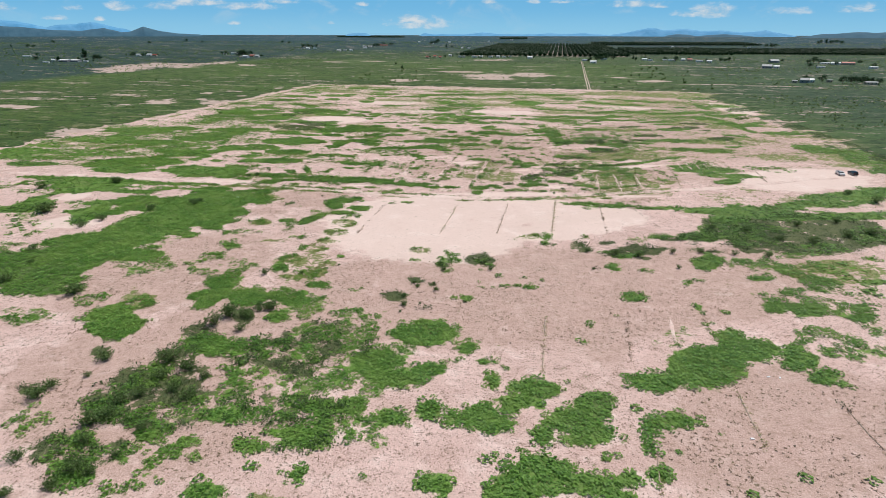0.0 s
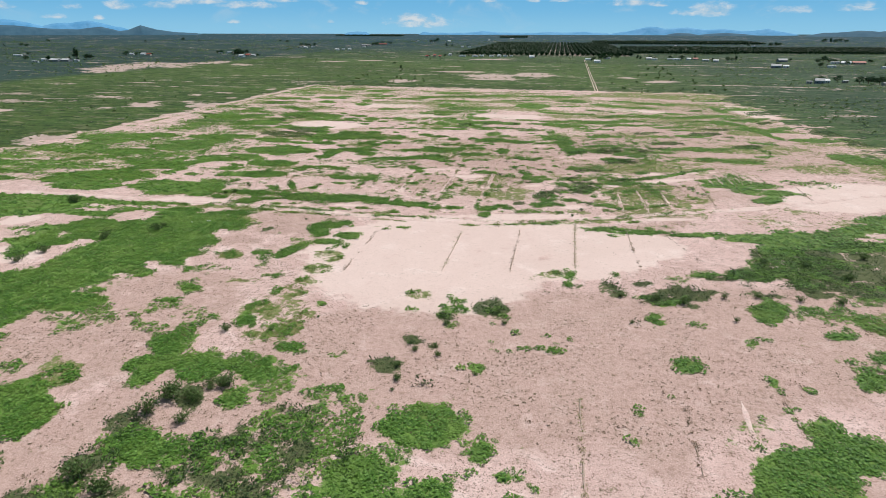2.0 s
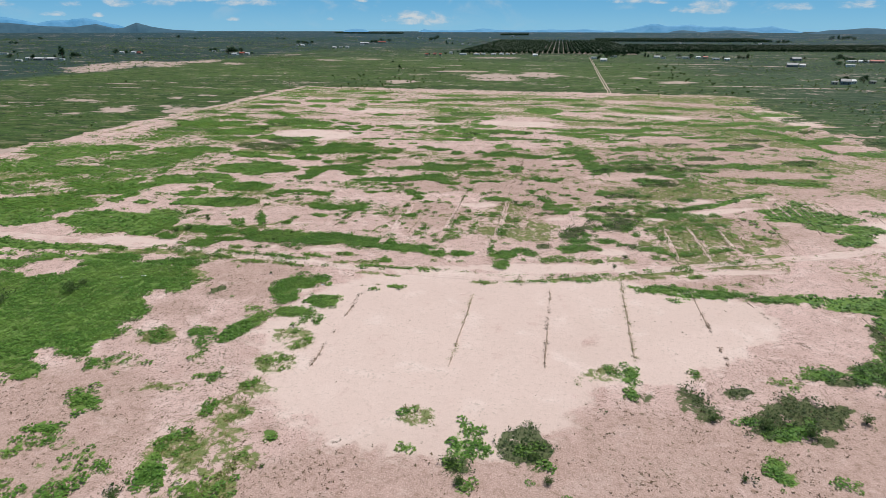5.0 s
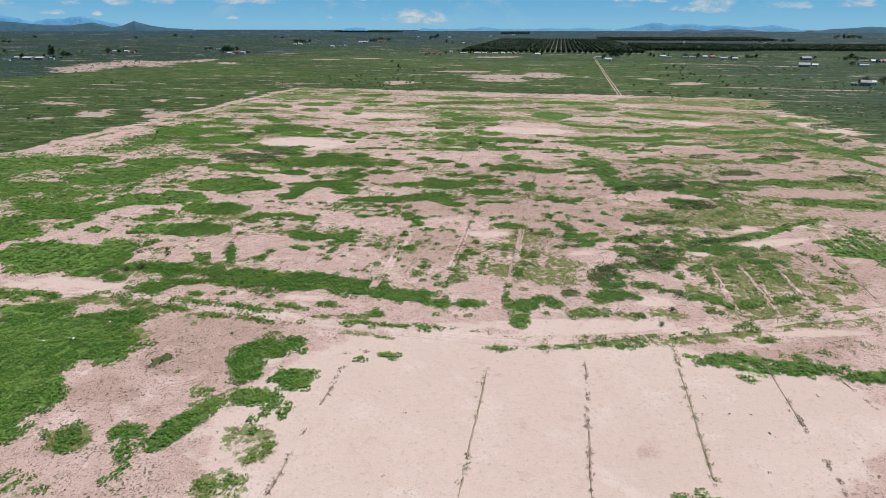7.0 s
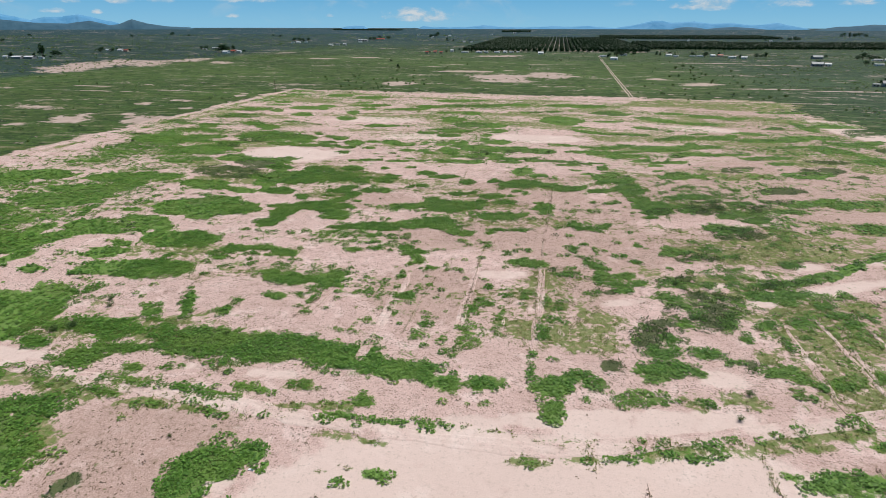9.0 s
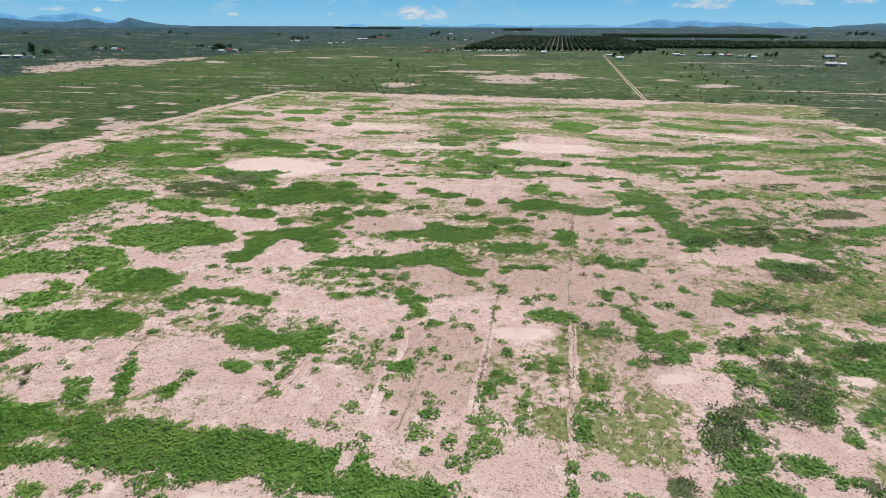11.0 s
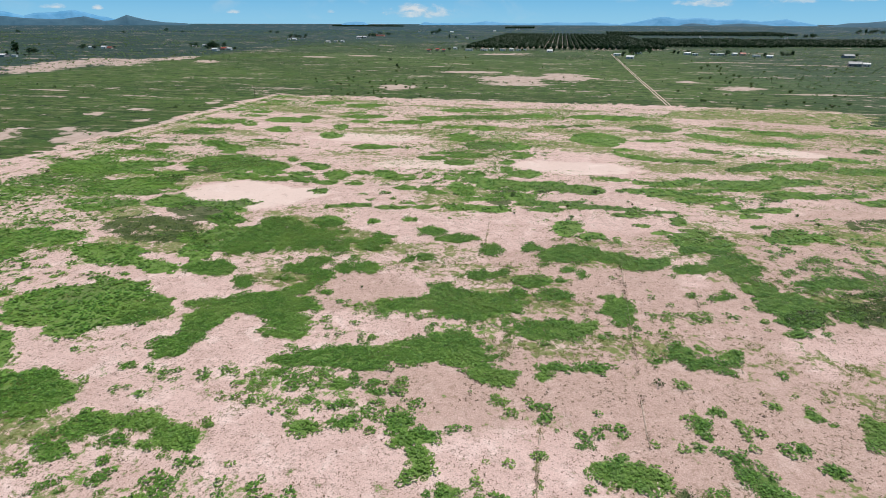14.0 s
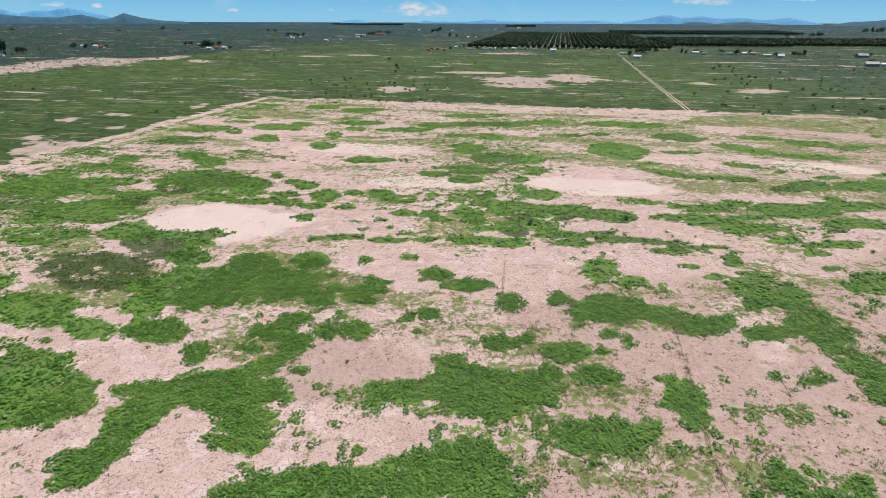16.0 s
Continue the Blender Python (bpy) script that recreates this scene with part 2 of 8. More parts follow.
SOIL = soil_material()
WEED = leaf_material("weed_leaves", (0.070, 0.172, 0.030), (0.200, 0.395, 0.068), (0.245, 0.385, 0.082))
SCRUB = leaf_material("scrub_leaves", (0.034, 0.066, 0.020), (0.092, 0.150, 0.050), (0.062, 0.112, 0.032))
DRY = leaf_material("dry_grass_blades", (0.13, 0.165, 0.036), (0.30, 0.31, 0.10), (0.17, 0.245, 0.045))
TWIG = leaf_material("dead_tufts", (0.12, 0.085, 0.05), (0.26, 0.19, 0.12), (0.13, 0.12, 0.05))
BUSH = leaf_material("mesquite_leaves", (0.07, 0.125, 0.036), (0.17, 0.26, 0.08), (0.13, 0.20, 0.06))
BARK = plain_material("bark", (0.07, 0.05, 0.035), (0.15, 0.11, 0.08), 6.0, 0.9)
TRACK = plain_material("packed_dirt", (0.58, 0.43, 0.35), (0.70, 0.54, 0.46), 0.25, 0.95, relief=0.05)
RIDGE = plain_material("loose_soil_ridge", (0.38, 0.285, 0.215), (0.60, 0.46, 0.39), 0.9, 0.95, relief=0.08)
WHITE = plain_material("white_siding", (0.70, 0.70, 0.68), (0.84, 0.84, 0.82), 0.4, 0.6)
GREY = plain_material("grey_steel_sheet", (0.20, 0.215, 0.23), (0.33, 0.345, 0.355), 0.3, 0.6, 0.1)
TAN = plain_material("tan_stucco", (0.46, 0.38, 0.29), (0.58, 0.49, 0.39), 0.5, 0.9)
RED = plain_material("red_painted_roof", (0.36, 0.07, 0.045), (0.50, 0.13, 0.09), 0.5, 0.6)
BROWN = plain_material("brown_shingle", (0.14, 0.10, 0.08), (0.24, 0.18, 0.14), 0.7, 0.9)
PALE_ROOF = plain_material("pale_coated_roof", (0.70, 0.70, 0.70), (0.84, 0.84, 0.83), 0.4, 0.6)
WINDOW = plain_material("dark_window_glass", (0.02, 0.025, 0.03), (0.05, 0.06, 0.07), 0.5, 0.08, spec=0.6)
CAR_WHITE = plain_material("white_car_paint", (0.78, 0.78, 0.78), (0.84, 0.84, 0.84), 0.8, 0.25, spec=0.6)
CAR_BLACK = plain_material("black_car_paint", (0.010, 0.010, 0.012), (0.020, 0.020, 0.023), 0.8, 0.22, spec=0.6)
RUBBER = plain_material("tyre_rubber", (0.015, 0.015, 0.015), (0.04, 0.037, 0.033), 5.0, 0.9)
ALLOY = plain_material("wheel_alloy", (0.40, 0.40, 0.41), (0.58, 0.58, 0.59), 4.0, 0.35, 0.8)
LAMP = plain_material("headlight_lens", (0.70, 0.72, 0.74), (0.82, 0.84, 0.86), 3.0, 0.12, spec=0.6)
TAIL = plain_material("red_lens", (0.35, 0.02, 0.02), (0.48, 0.04, 0.03), 3.0, 0.2, spec=0.6)
POLE = plain_material("weathered_pole_wood", (0.10, 0.075, 0.055), (0.20, 0.155, 0.115), 2.0, 0.9)
ORCHARD = leaf_material("orchard_leaves", (0.014, 0.042, 0.016), (0.036, 0.084, 0.028), (0.026, 0.062, 0.022))
LITTER = plain_material("white_litter", (0.72, 0.72, 0.72), (0.85, 0.85, 0.85), 4.0, 0.5)


def hazed_range_material(name, low, high):
    """Far ranges, a plain distant backdrop: kilometres of haze painted into colour and glow."""
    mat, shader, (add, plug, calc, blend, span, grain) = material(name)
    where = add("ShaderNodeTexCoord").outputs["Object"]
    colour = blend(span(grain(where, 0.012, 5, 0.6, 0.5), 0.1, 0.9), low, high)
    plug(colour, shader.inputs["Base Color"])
    # emission lifts the slopes the way haze would; the hills are no source
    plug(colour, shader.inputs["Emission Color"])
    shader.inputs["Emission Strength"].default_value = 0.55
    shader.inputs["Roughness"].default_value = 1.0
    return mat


# both tints hold the blue of distance haze
HAZY_BLUE_RANGE = hazed_range_material("far_haze_blue_range", (0.055, 0.205, 0.37), (0.095, 0.26, 0.43))
HAZY_SLATE_RANGE = hazed_range_material("near_haze_slate_range", (0.020, 0.066, 0.105), (0.036, 0.090, 0.130))


# ---------------------------------------------------------------- ground
def ground_height(x, y):
    """The valley floor is flat here and climbs gently towards the ranges."""
    far = np.hypot(x, np.asarray(y) - 100.0)
    return 44.0 * np.clip((far - 800.0) / 4000.0, 0.0, 1.0) ** 1.4


def lattice(ix, iy, seed):
    h = (ix * 374761393 + iy * 668265263 + seed * 974634777) & 0x7FFFFFFF
    h = ((h ^ (h >> 13)) * 1274126177) & 0x7FFFFFFF
    return ((h ^ (h >> 16)) & 0xFFFF) / 65535.0


def value_noise(x, y, seed):
    ix, iy = np.floor(x).astype(np.int64), np.floor(y).astype(np.int64)
    fx, fy = x - ix, y - iy
    fx, fy = fx * fx * (3 - 2 * fx), fy * fy * (3 - 2 * fy)
    a, b = lattice(ix, iy, seed), lattice(ix + 1, iy, seed)
    c, d = lattice(ix, iy + 1, seed), lattice(ix + 1, iy + 1, seed)
    return (a + (b - a) * fx) * (1 - fy) + (c + (d - c) * fx) * fy


def fractal(x, y, size, octaves, seed):
    total, weight, norm = 0.0, 1.0, 0.0
    for k in range(octaves):
        total = total + weight * value_noise(x / size * 2 ** k + 17.3 * k, y / size * 2 ** k - 9.1 * k, seed + k)
        norm += weight
        weight *= 0.55
    return total / norm - 0.5


def spread(start, stop, step, growth, limit):
    values = [start]
    while values[-1] < limit:
        step *= growth
        values.append(values[-1] + step)
    return values[1:]


inner_x = list(np.arange(-230.0, 160.1, 1.15))
inner_y = list(np.arange(20.0, 420.0, 1.15)) + list(np.arange(420.0, 640.0, 2.0))
GX = np.array([-230.0 - (v - 160.0) for v in spread(160.0, 0, 1.3, 1.045, 6200)][::-1] + inner_x + spread(inner_x[-1], 0, 1.3, 1.045, 6200))
GY = np.array([20.0 - (v - 20.0) for v in spread(20.0, 0, 2.0, 1.15, 3500)][::-1] + inner_y + spread(inner_y[-1], 0, 2.4, 1.02, 6200))
XX, YY = np.meshgrid(GX, GY)
FIELD = {k: np.zeros(XX.shape) for k in ("weeds", "scrub", "dry", "pale", "gravel", "open")}
OWNER = {k: np.full(XX.shape, -1, np.int32) for k in ("weeds", "scrub", "dry")}
RAGGED = 1.5 * fractal(XX * 0.75, YY, 11.0, 4, 3) + 0.9 * fractal(XX, YY, 3.6, 3, 13)
SPOTS = fractal(XX, YY, 4.2, 3, 41)
LOBES = 1.6 * fractal(XX, YY, 5.0, 3, 47)
COUNT = [0]


def patch(kind, x, y, long, wide, turn):
    """A patch of ground cover: its middle, half its length and width in metres, and the way it lies."""
    reach = long + 6.0
    i0, i1 = np.searchsorted(GX, (x - reach, x + reach))
    j0, j1 = np.searchsorted(GY, (y - reach, y + reach))
    if i1 - i0 < 1 or j1 - j0 < 1:
        return
    cut = (slice(j0, j1), slice(i0, i1))
    dx, dy = XX[cut] - x, YY[cut] - y
    c, s = math.cos(radians(turn)), math.sin(radians(turn))
    cut_in = -0.1 if y < 200 else -min(0.15, 0.05 * wide) if y > 250 else -0.15
    cut_in = 0.5 if y > 380 and kind == "g" else cut_in
    cut_in = max(cut_in, 0.3) if kind in "seo" else min(cut_in, -0.4) if kind == "d" else cut_in
    r = np.hypot((dx * c + dy * s) / long, (dy * c - dx * s) / wide)
    depth = (1.0 - r) * max(wide, 0.25 * long) + cut_in
    soft = 0.9 + 0.08 * wide if kind != "X" else 2.0 + 0.8 * wide
    amount = np.clip(0.5 + (depth + (RAGGED[cut] * (0.45 + 0.16 * min(wide, 9.0)) + LOBES[cut] * min(1.6, 0.5 * wide))) / (2 * soft), 0, 1)
    number = COUNT[0]
    COUNT[0] += 1

    def lay(layer, value):
        old = FIELD[layer][cut]
        if layer in OWNER:
            OWNER[layer][cut] = np.where((value > old) & (value > 0.3), number, OWNER[layer][cut])
        FIELD[layer][cut] = np.maximum(old, value)

    if kind == "g":
        lay("weeds", amount)
        FIELD["dry"][cut] *= 1 - 0.8 * amount
    elif kind == "s":
        lay("weeds", amount * np.clip(0.47 + 0.6 * SPOTS[cut], 0, 0.6))
    elif kind == "d":
        lay("scrub", amount * np.clip(0.84 + 1.2 * SPOTS[cut], 0, 1))
        FIELD["weeds"][cut] = np.minimum(FIELD["weeds"][cut], 1 - 0.42 * amount)
    elif kind == "e":
        lay("scrub", amount * np.clip(0.53 - 0.9 * SPOTS[cut], 0, 0.70))
        lay("weeds", amount * np.clip(0.46 + 0.8 * SPOTS[cut], 0, 0.65))
    elif kind == "o":
        lay("dry", amount * np.clip(0.62 + 0.8 * SPOTS[cut], 0, 0.8))
        lay("weeds", amount * np.clip(0.40 + 0.5 * SPOTS[cut], 0, 0.52))
    elif kind == "p":
        lay("pale", amount)
    elif kind == "X":
        lay("open", np.clip(amount * 1.1, 0, 1))
    elif kind == "b":
        lay("gravel", amount * 0.8)
    else:
        for layer in OWNER:
            FIELD[layer][cut] = np.minimum(FIELD[layer][cut], 1 - amount)


patch("p", -36.0, 158.3, 33.6, 32.8, -12)
patch("p", -12.7, 170.2, 36.4, 23.8, 6)
patch("p", 17.0, 178.0, 16.0, 12.0, -3)
patch("b", -7.5, 115.6, 55.0, 27.1, 14)
patch("b", 37.4, 136.2, 43.4, 17.4, 16)
patch("b", 38.7, 77.0, 25.9, 14.5, 35)
patch("b", -54.5, 84.4, 23.5, 16.2, -9)
patch("g", -165.0, 175.3, 41.9, 6.6, 0)
patch("g", -184.8, 183.6, 30.1, 4.2, 3)
patch("x", -194.6, 163.1, 16.9, 8.2, -76)
patch("x", -161.9, 158.0, 11.0, 6.0, -89)
patch("x", -151.9, 131.7, 19.9, 11.3, -84)
patch("s", -169.0, 145.8, 21.5, 6.3, -66)
patch("d", -167.1, 147.9, 8.3, 3.4, -57)
patch("x", -155.4, 178.0, 9.8, 3.7, -3)
patch("x", -131.3, 173.2, 10.7, 7.0, 6)
patch("d", 78.6, 173.7, 26.5, 16.8, 46)
patch("g", 67.6, 189.5, 27.7, 5.3, 2)
patch("g", 88.9, 199.2, 30.5, 8.5, 28)
patch("g", 104.9, 213.0, 22.6, 8.0, 44)
patch("x", 105.7, 199.3, 16.1, 6.2, 38)
patch("x", 95.3, 198.9, 10.7, 2.7, 6)
patch("x", 78.6, 181.6, 4.8, 2.4, 4)
patch("g", -166.2, 245.6, 9.4, 5.4, 60)
patch("g", -162.7, 231.6, 6.0, 3.6, 68)
patch("g", -175.4, 250.8, 5.3, 4.4, -88)
patch("g", -188.8, 255.8, 3.9, 3.1, 87)
patch("g", -168.0, 257.4, 4.9, 2.9, -47)
patch("g", -142.7, 239.5, 6.9, 4.3, 15)
patch("g", -188.5, 277.1, 11.4, 7.8, 47)
patch("g", -175.0, 267.3, 9.6, 2.8, -75)
patch("g", -199.8, 281.6, 8.6, 4.9, 26)
patch("g", 55.3, 323.2, 13.8, 6.4, 1)
patch("g", 72.3, 326.6, 11.4, 5.8, 17)
patch("s", 44.3, 292.8, 13.8, 5.5, 19)
patch("g", 59.8, 309.0, 7.3, 5.3, -15)
patch("g", 65.7, 304.9, 10.0, 5.6, -44)
patch("o", 35.9, 282.3, 18.7, 11.7, 7)
patch("s", 75.3, 315.0, 7.2, 5.7, 70)
patch("p", -39.9, 245.6, 6.8, 2.3, 12)
patch("p", -12.0, 236.3, 5.0, 2.1, 15)
patch("p", -24.3, 181.7, 29.4, 2.5, 11)
patch("p", -3.7, 196.8, 8.5, 2.7, 14)
patch("p", -87.4, 188.9, 8.7, 0.8, 5)
patch("b", -10.3, 267.6, 21.2, 13.5, 37)
patch("p", -97.7, 416.0, 25.2, 7.8, 12)
patch("p", -143.5, 357.0, 15.0, 8.5, -38)
patch("p", -131.0, 366.0, 12.0, 6.5, 8)
patch("p", -152.0, 347.0, 7.0, 5.0, 30)
patch("s", 15.1, 323.0, 10.1, 5.0, 54)
patch("s", 19.5, 315.4, 10.6, 5.0, 52)
patch("s", 31.8, 332.8, 10.6, 4.6, 54)
patch("s", 22.0, 308.1, 5.6, 2.8, 42)
patch("g", 6.2, 304.9, 7.3, 4.1, 43)
patch("s", 34.4, 351.9, 10.5, 5.2, 29)
patch("e", 47.4, 368.3, 9.4, 4.4, 27)
patch("s", 35.3, 368.3, 7.5, 3.6, 26)
patch("p", -38.5, 422.4, 25.8, 10.6, 1)
patch("p", -141.8, 467.1, 29.3, 12.4, 10)
patch("b", -17.7, 343.1, 7.6, 6.8, 63)
patch("g", -103.6, 572.4, 21.5, 9.0, 13)
patch("g", -212.2, 586.7, 12.4, 10.2, -18)
patch("g", -181.2, 580.0, 15.2, 10.1, 7)
patch("x", 89.7, 270.5, 29.9, 17.2, 12)
patch("x", 72.2, 230.2, 31.7, 5.7, 20)
patch("x", 91.1, 225.5, 31.3, 5.5, 26)
patch("x", 113.2, 263.7, 18.8, 10.3, 42)
patch("x", 122.8, 255.1, 16.8, 8.5, 47)
patch("g", 64.3, 253.4, 16.2, 8.1, 1)
patch("g", 73.0, 242.6, 13.1, 5.3, 1)
patch("s", 95.9, 259.9, 13.0, 7.4, -12)
patch("g", 70.4, 232.5, 7.2, 4.5, 45)
patch("g", 147.0, 295.0, 20.3, 10.4, 76)
patch("g", 142.4, 269.6, 14.4, 5.6, 56)
patch("s", 145.2, 320.0, 15.0, 14.5, 30)
patch("g", 133.6, 317.3, 13.2, 8.5, 5)
patch("p", 101.2, 243.2, 33.2, 17.0, 28)
patch("g", -186.5, 214.7, 22.8, 12.6, 13)
patch("g", -182.5, 201.2, 16.0, 6.1, 4)
patch("g", -218.8, 244.6, 16.0, 4.8, 37)
patch("g", -180.1, 234.6, 13.6, 5.9, 52)
patch("g", -238.0, 291.7, 26.4, 10.9, 66)
patch("g", -190.7, 278.9, 14.3, 8.2, 39)
patch("g", -185.0, 299.1, 13.4, 7.1, 83)
patch("X", -93.9, 797.6, 55.0, 33.0, -80)
patch("X", -40.8, 833.1, 52.0, 26.0, -87)
patch("X", -149.1, 882.8, 31.0, 14.6, -1)
patch("X", 117.5, 754.6, 22.1, 15.3, 33)
patch("X", 82.1, 812.9, 14.0, 13.1, 26)
patch("X", 230.6, 1120.8, 72.5, 8.3, -2)
patch("X", 310.7, 1085.4, 66.5, 6.8, -2)
patch("X", 170.2, 719.8, 44.7, 3.9, 6)
patch("X", -192.9, 703.6, 23.8, 15.4, -72)
patch("X", -721.5, 892.2, 111.7, 49.0, -74)
patch("X", -672.5, 956.3, 78.7, 26.3, -72)
patch("X", -648.8, 1023.9, 57.0, 17.8, -78)
patch("X", -571.4, 980.0, 29.4, 12.0, -50)
patch("X", -678.9, 788.1, 45.5, 28.7, -65)
patch("X", -477.4, 614.6, 26.8, 3.9, -3)
patch("X", -436.0, 631.9, 11.5, 5.5, -37)
patch("X", -340.6, 506.0, 6.6, 5.4, -42)
patch("X", -291.8, 487.5, 4.8, 4.5, 4)
patch("X", -281.2, 437.7, 12.0, 7.9, 89)
patch("X", -312.4, 455.4, 4.4, 2.0, -32)
patch("X", -323.3, 529.5, 8.7, 4.2, 2)
patch("X", -295.7, 568.8, 14.3, 4.0, -68)
patch("X", -446.7, 1118.7, 23.9, 20.3, -35)
patch("X", -384.6, 1165.0, 30.0, 17.8, 12)
patch("X", -144.2, 1273.0, 48.0, 23.5, 16)
patch("X", -335.0, 439.0, 17.7, 8.7, -44)
patch("X", -287.1, 435.9, 11.0, 6.6, 84)
patch("X", 239.6, 712.1, 45.5, 5.1, 4)
patch("X", -405.6, 474.6, 34.8, 9.6, -13)
patch("X", -338.1, 434.5, 20.1, 13.3, -51)
patch("X", -423.1, 373.6, 26.2, 7.6, -23)
patch("X", -277.5, 280.4, 18.4, 13.3, -44)
patch("b", -15.9, 297.8, 23.9, 13.6, 38)
patch("b", 6.8, 339.2, 16.6, 12.3, 35)
patch("b", -87.2, 298.2, 15.8, 10.0, 5)
patch("b", -48.7, 323.7, 13.8, 6.9, 16)
patch("b", -15.8, 276.8, 20.4, 15.7, 56)
patch("b", -31.5, 273.2, 19.5, 13.4, 20)
patch("b", 36.3, 278.5, 27.3, 14.7, 30)
patch("b", -84.3, 178.5, 16.8, 6.8, 5)
patch("b", -53.8, 232.8, 15.2, 14.1, 4)
patch("b", -20.5, 238.6, 12.2, 8.0, 35)
patch("b", -58.7, 270.3, 18.6, 14.2, 13)
patch("b", -64.5, 65.4, 29.6, 18.1, -21)
patch("b", -91.3, 111.5, 28.6, 21.4, 82)
patch("b", 11.8, 275.9, 19.5, 10.3, 48)
patch("b", 28.1, 337.1, 47.4, 25.1, 53)
patch("g", 96.6, 353.1, 12.4, 5.8, -4)
patch("g", 81.8, 360.8, 13.6, 6.0, 1)
patch("s", 78.0, 322.9, 26.2, 20.7, 45)
patch("g", 91.0, 312.9, 7.1, 5.0, 8)
patch("g", 117.7, 392.4, 13.8, 6.2, -9)
patch("g", 71.6, 320.5, 9.3, 4.6, -7)
patch("s", 65.6, 264.1, 11.4, 7.8, 64)
patch("b", 80.3, 327.7, 63.2, 27.6, 59)
patch("b", 37.4, 234.7, 21.3, 14.3, 17)
patch("s", 44.2, 307.6, 17.8, 15.7, 34)
patch("x", -122.9, 184.9, 19.8, 10.2, -13)
patch("p", -129.0, 193.2, 11.9, 2.6, 1)
patch("p", -75.1, 197.0, 5.8, 1.7, 4)
patch("p", -89.1, 196.0, 2.9, 1.5, 2)
patch("b", -85.6, 181.9, 15.0, 4.7, 9)
patch("p", 1.5, 210.9, 3.4, 2.5, -27)
patch("o", 42.0, 226.5, 8.6, 2.7, 60)
patch("o", 67.1, 304.4, 17.3, 12.9, 21)
patch("s", 66.0, 301.5, 12.8, 9.5, 20)
patch("p", 38.5, 253.1, 15.4, 2.7, 26)
patch("p", 35.6, 264.6, 5.3, 2.7, 25)
patch("p", 56.7, 271.8, 6.6, 2.5, 19)
patch("p", 9.9, 248.3, 2.8, 1.7, 28)
patch("p", 16.8, 241.0, 3.6, 1.8, 23)
patch("p", -9.3, 195.4, 17.5, 1.3, 11)
patch("p", -30.1, 189.0, 9.5, 1.0, 8)
patch("b", -17.0, 263.7, 29.1, 18.6, 79)
patch("b", 3.2, 321.0, 17.5, 11.6, 67)
patch("b", -34.5, 315.1, 32.7, 21.0, 87)
patch("g", -128.3, 122.4, 11.0, 8.7, 10)
patch("s", -153.7, 154.6, 16.3, 5.8, 6)
patch("g", -177.5, 178.5, 25.6, 5.0, -0)
patch("g", -175.8, 163.8, 8.1, 4.3, 74)
patch("g", -152.5, 157.6, 10.9, 3.3, 8)
patch("s", -136.4, 173.1, 11.6, 4.3, 7)
patch("g", -127.0, 180.9, 11.8, 3.3, 9)
patch("d", -189.8, 170.1, 5.4, 2.2, -32)
patch("d", -142.8, 137.0, 4.3, 2.2, -23)
patch("d", -142.3, 143.0, 3.9, 2.1, -23)
patch("o", -177.8, 179.1, 25.0, 3.0, 13)
patch("o", -136.8, 185.0, 27.4, 2.6, 3)
patch("g", -183.7, 179.0, 18.4, 2.3, 15)
patch("g", -153.0, 183.8, 21.1, 2.0, 3)
patch("p", -146.6, 136.3, 9.1, 6.3, -2)
patch("p", -169.0, 161.4, 6.6, 4.7, 85)
patch("s", -111.3, 121.4, 6.1, 1.9, 43)
patch("b", -1.5, 111.4, 19.3, 11.7, 18)
patch("b", 13.2, 94.4, 8.8, 4.8, 73)
patch("b", 45.3, 120.9, 16.6, 9.1, 45)
patch("b", -34.5, 110.7, 8.9, 7.7, -56)
patch("b", -34.3, 96.7, 5.9, 3.4, 8)
patch("g", 81.5, 189.8, 15.3, 5.6, 7)
patch("g", 97.7, 211.9, 14.7, 3.3, 38)
patch("d", 67.9, 177.9, 21.7, 6.0, 5)
patch("d", 71.5, 166.5, 14.8, 4.7, 7)
patch("d", 57.4, 156.5, 13.2, 2.0, 12)
patch("g", 68.4, 171.6, 9.1, 1.9, 13)
patch("g", 54.6, 163.0, 7.3, 1.8, 14)
patch("x", 71.7, 183.5, 3.8, 1.9, 12)
patch("x", 84.2, 194.2, 4.7, 1.6, 6)
patch("x", 58.1, 165.6, 3.0, 1.1, 17)
patch("x", 65.5, 161.3, 3.5, 1.0, 15)
patch("p", -10.0, 166.7, 24.0, 11.6, 14)
patch("o", -134.3, 186.1, 9.3, 2.3, 2)
patch("g", -135.0, 186.8, 9.0, 1.5, 4)
patch("g", -120.8, 174.5, 12.4, 6.5, -15)
patch("b", -83.5, 182.3, 13.6, 4.4, 9)
patch("b", -82.6, 169.9, 11.3, 4.6, 6)
patch("b", -91.9, 159.3, 7.6, 4.4, -14)
patch("o", 33.5, 207.6, 8.6, 1.2, 22)
patch("o", 44.2, 212.2, 6.8, 1.1, 27)
patch("o", 39.0, 218.9, 4.0, 2.1, 32)
patch("o", 46.6, 226.3, 5.6, 2.8, 30)
patch("p", 2.3, 211.0, 3.7, 2.5, 33)
patch("b", 3.9, 171.9, 13.7, 7.5, 24)
patch("b", -6.2, 159.0, 6.4, 3.9, 25)
patch("b", 20.3, 180.7, 10.4, 5.1, -2)
patch("p", -17.2, 196.3, 22.7, 2.3, 12)
patch("p", 31.5, 202.7, 11.1, 1.7, 12)
patch("p", -53.7, 181.3, 6.4, 2.4, 10)
patch("p", -47.2, 159.3, 10.7, 9.4, -29)
patch("p", -27.6, 166.0, 14.1, 11.8, 25)
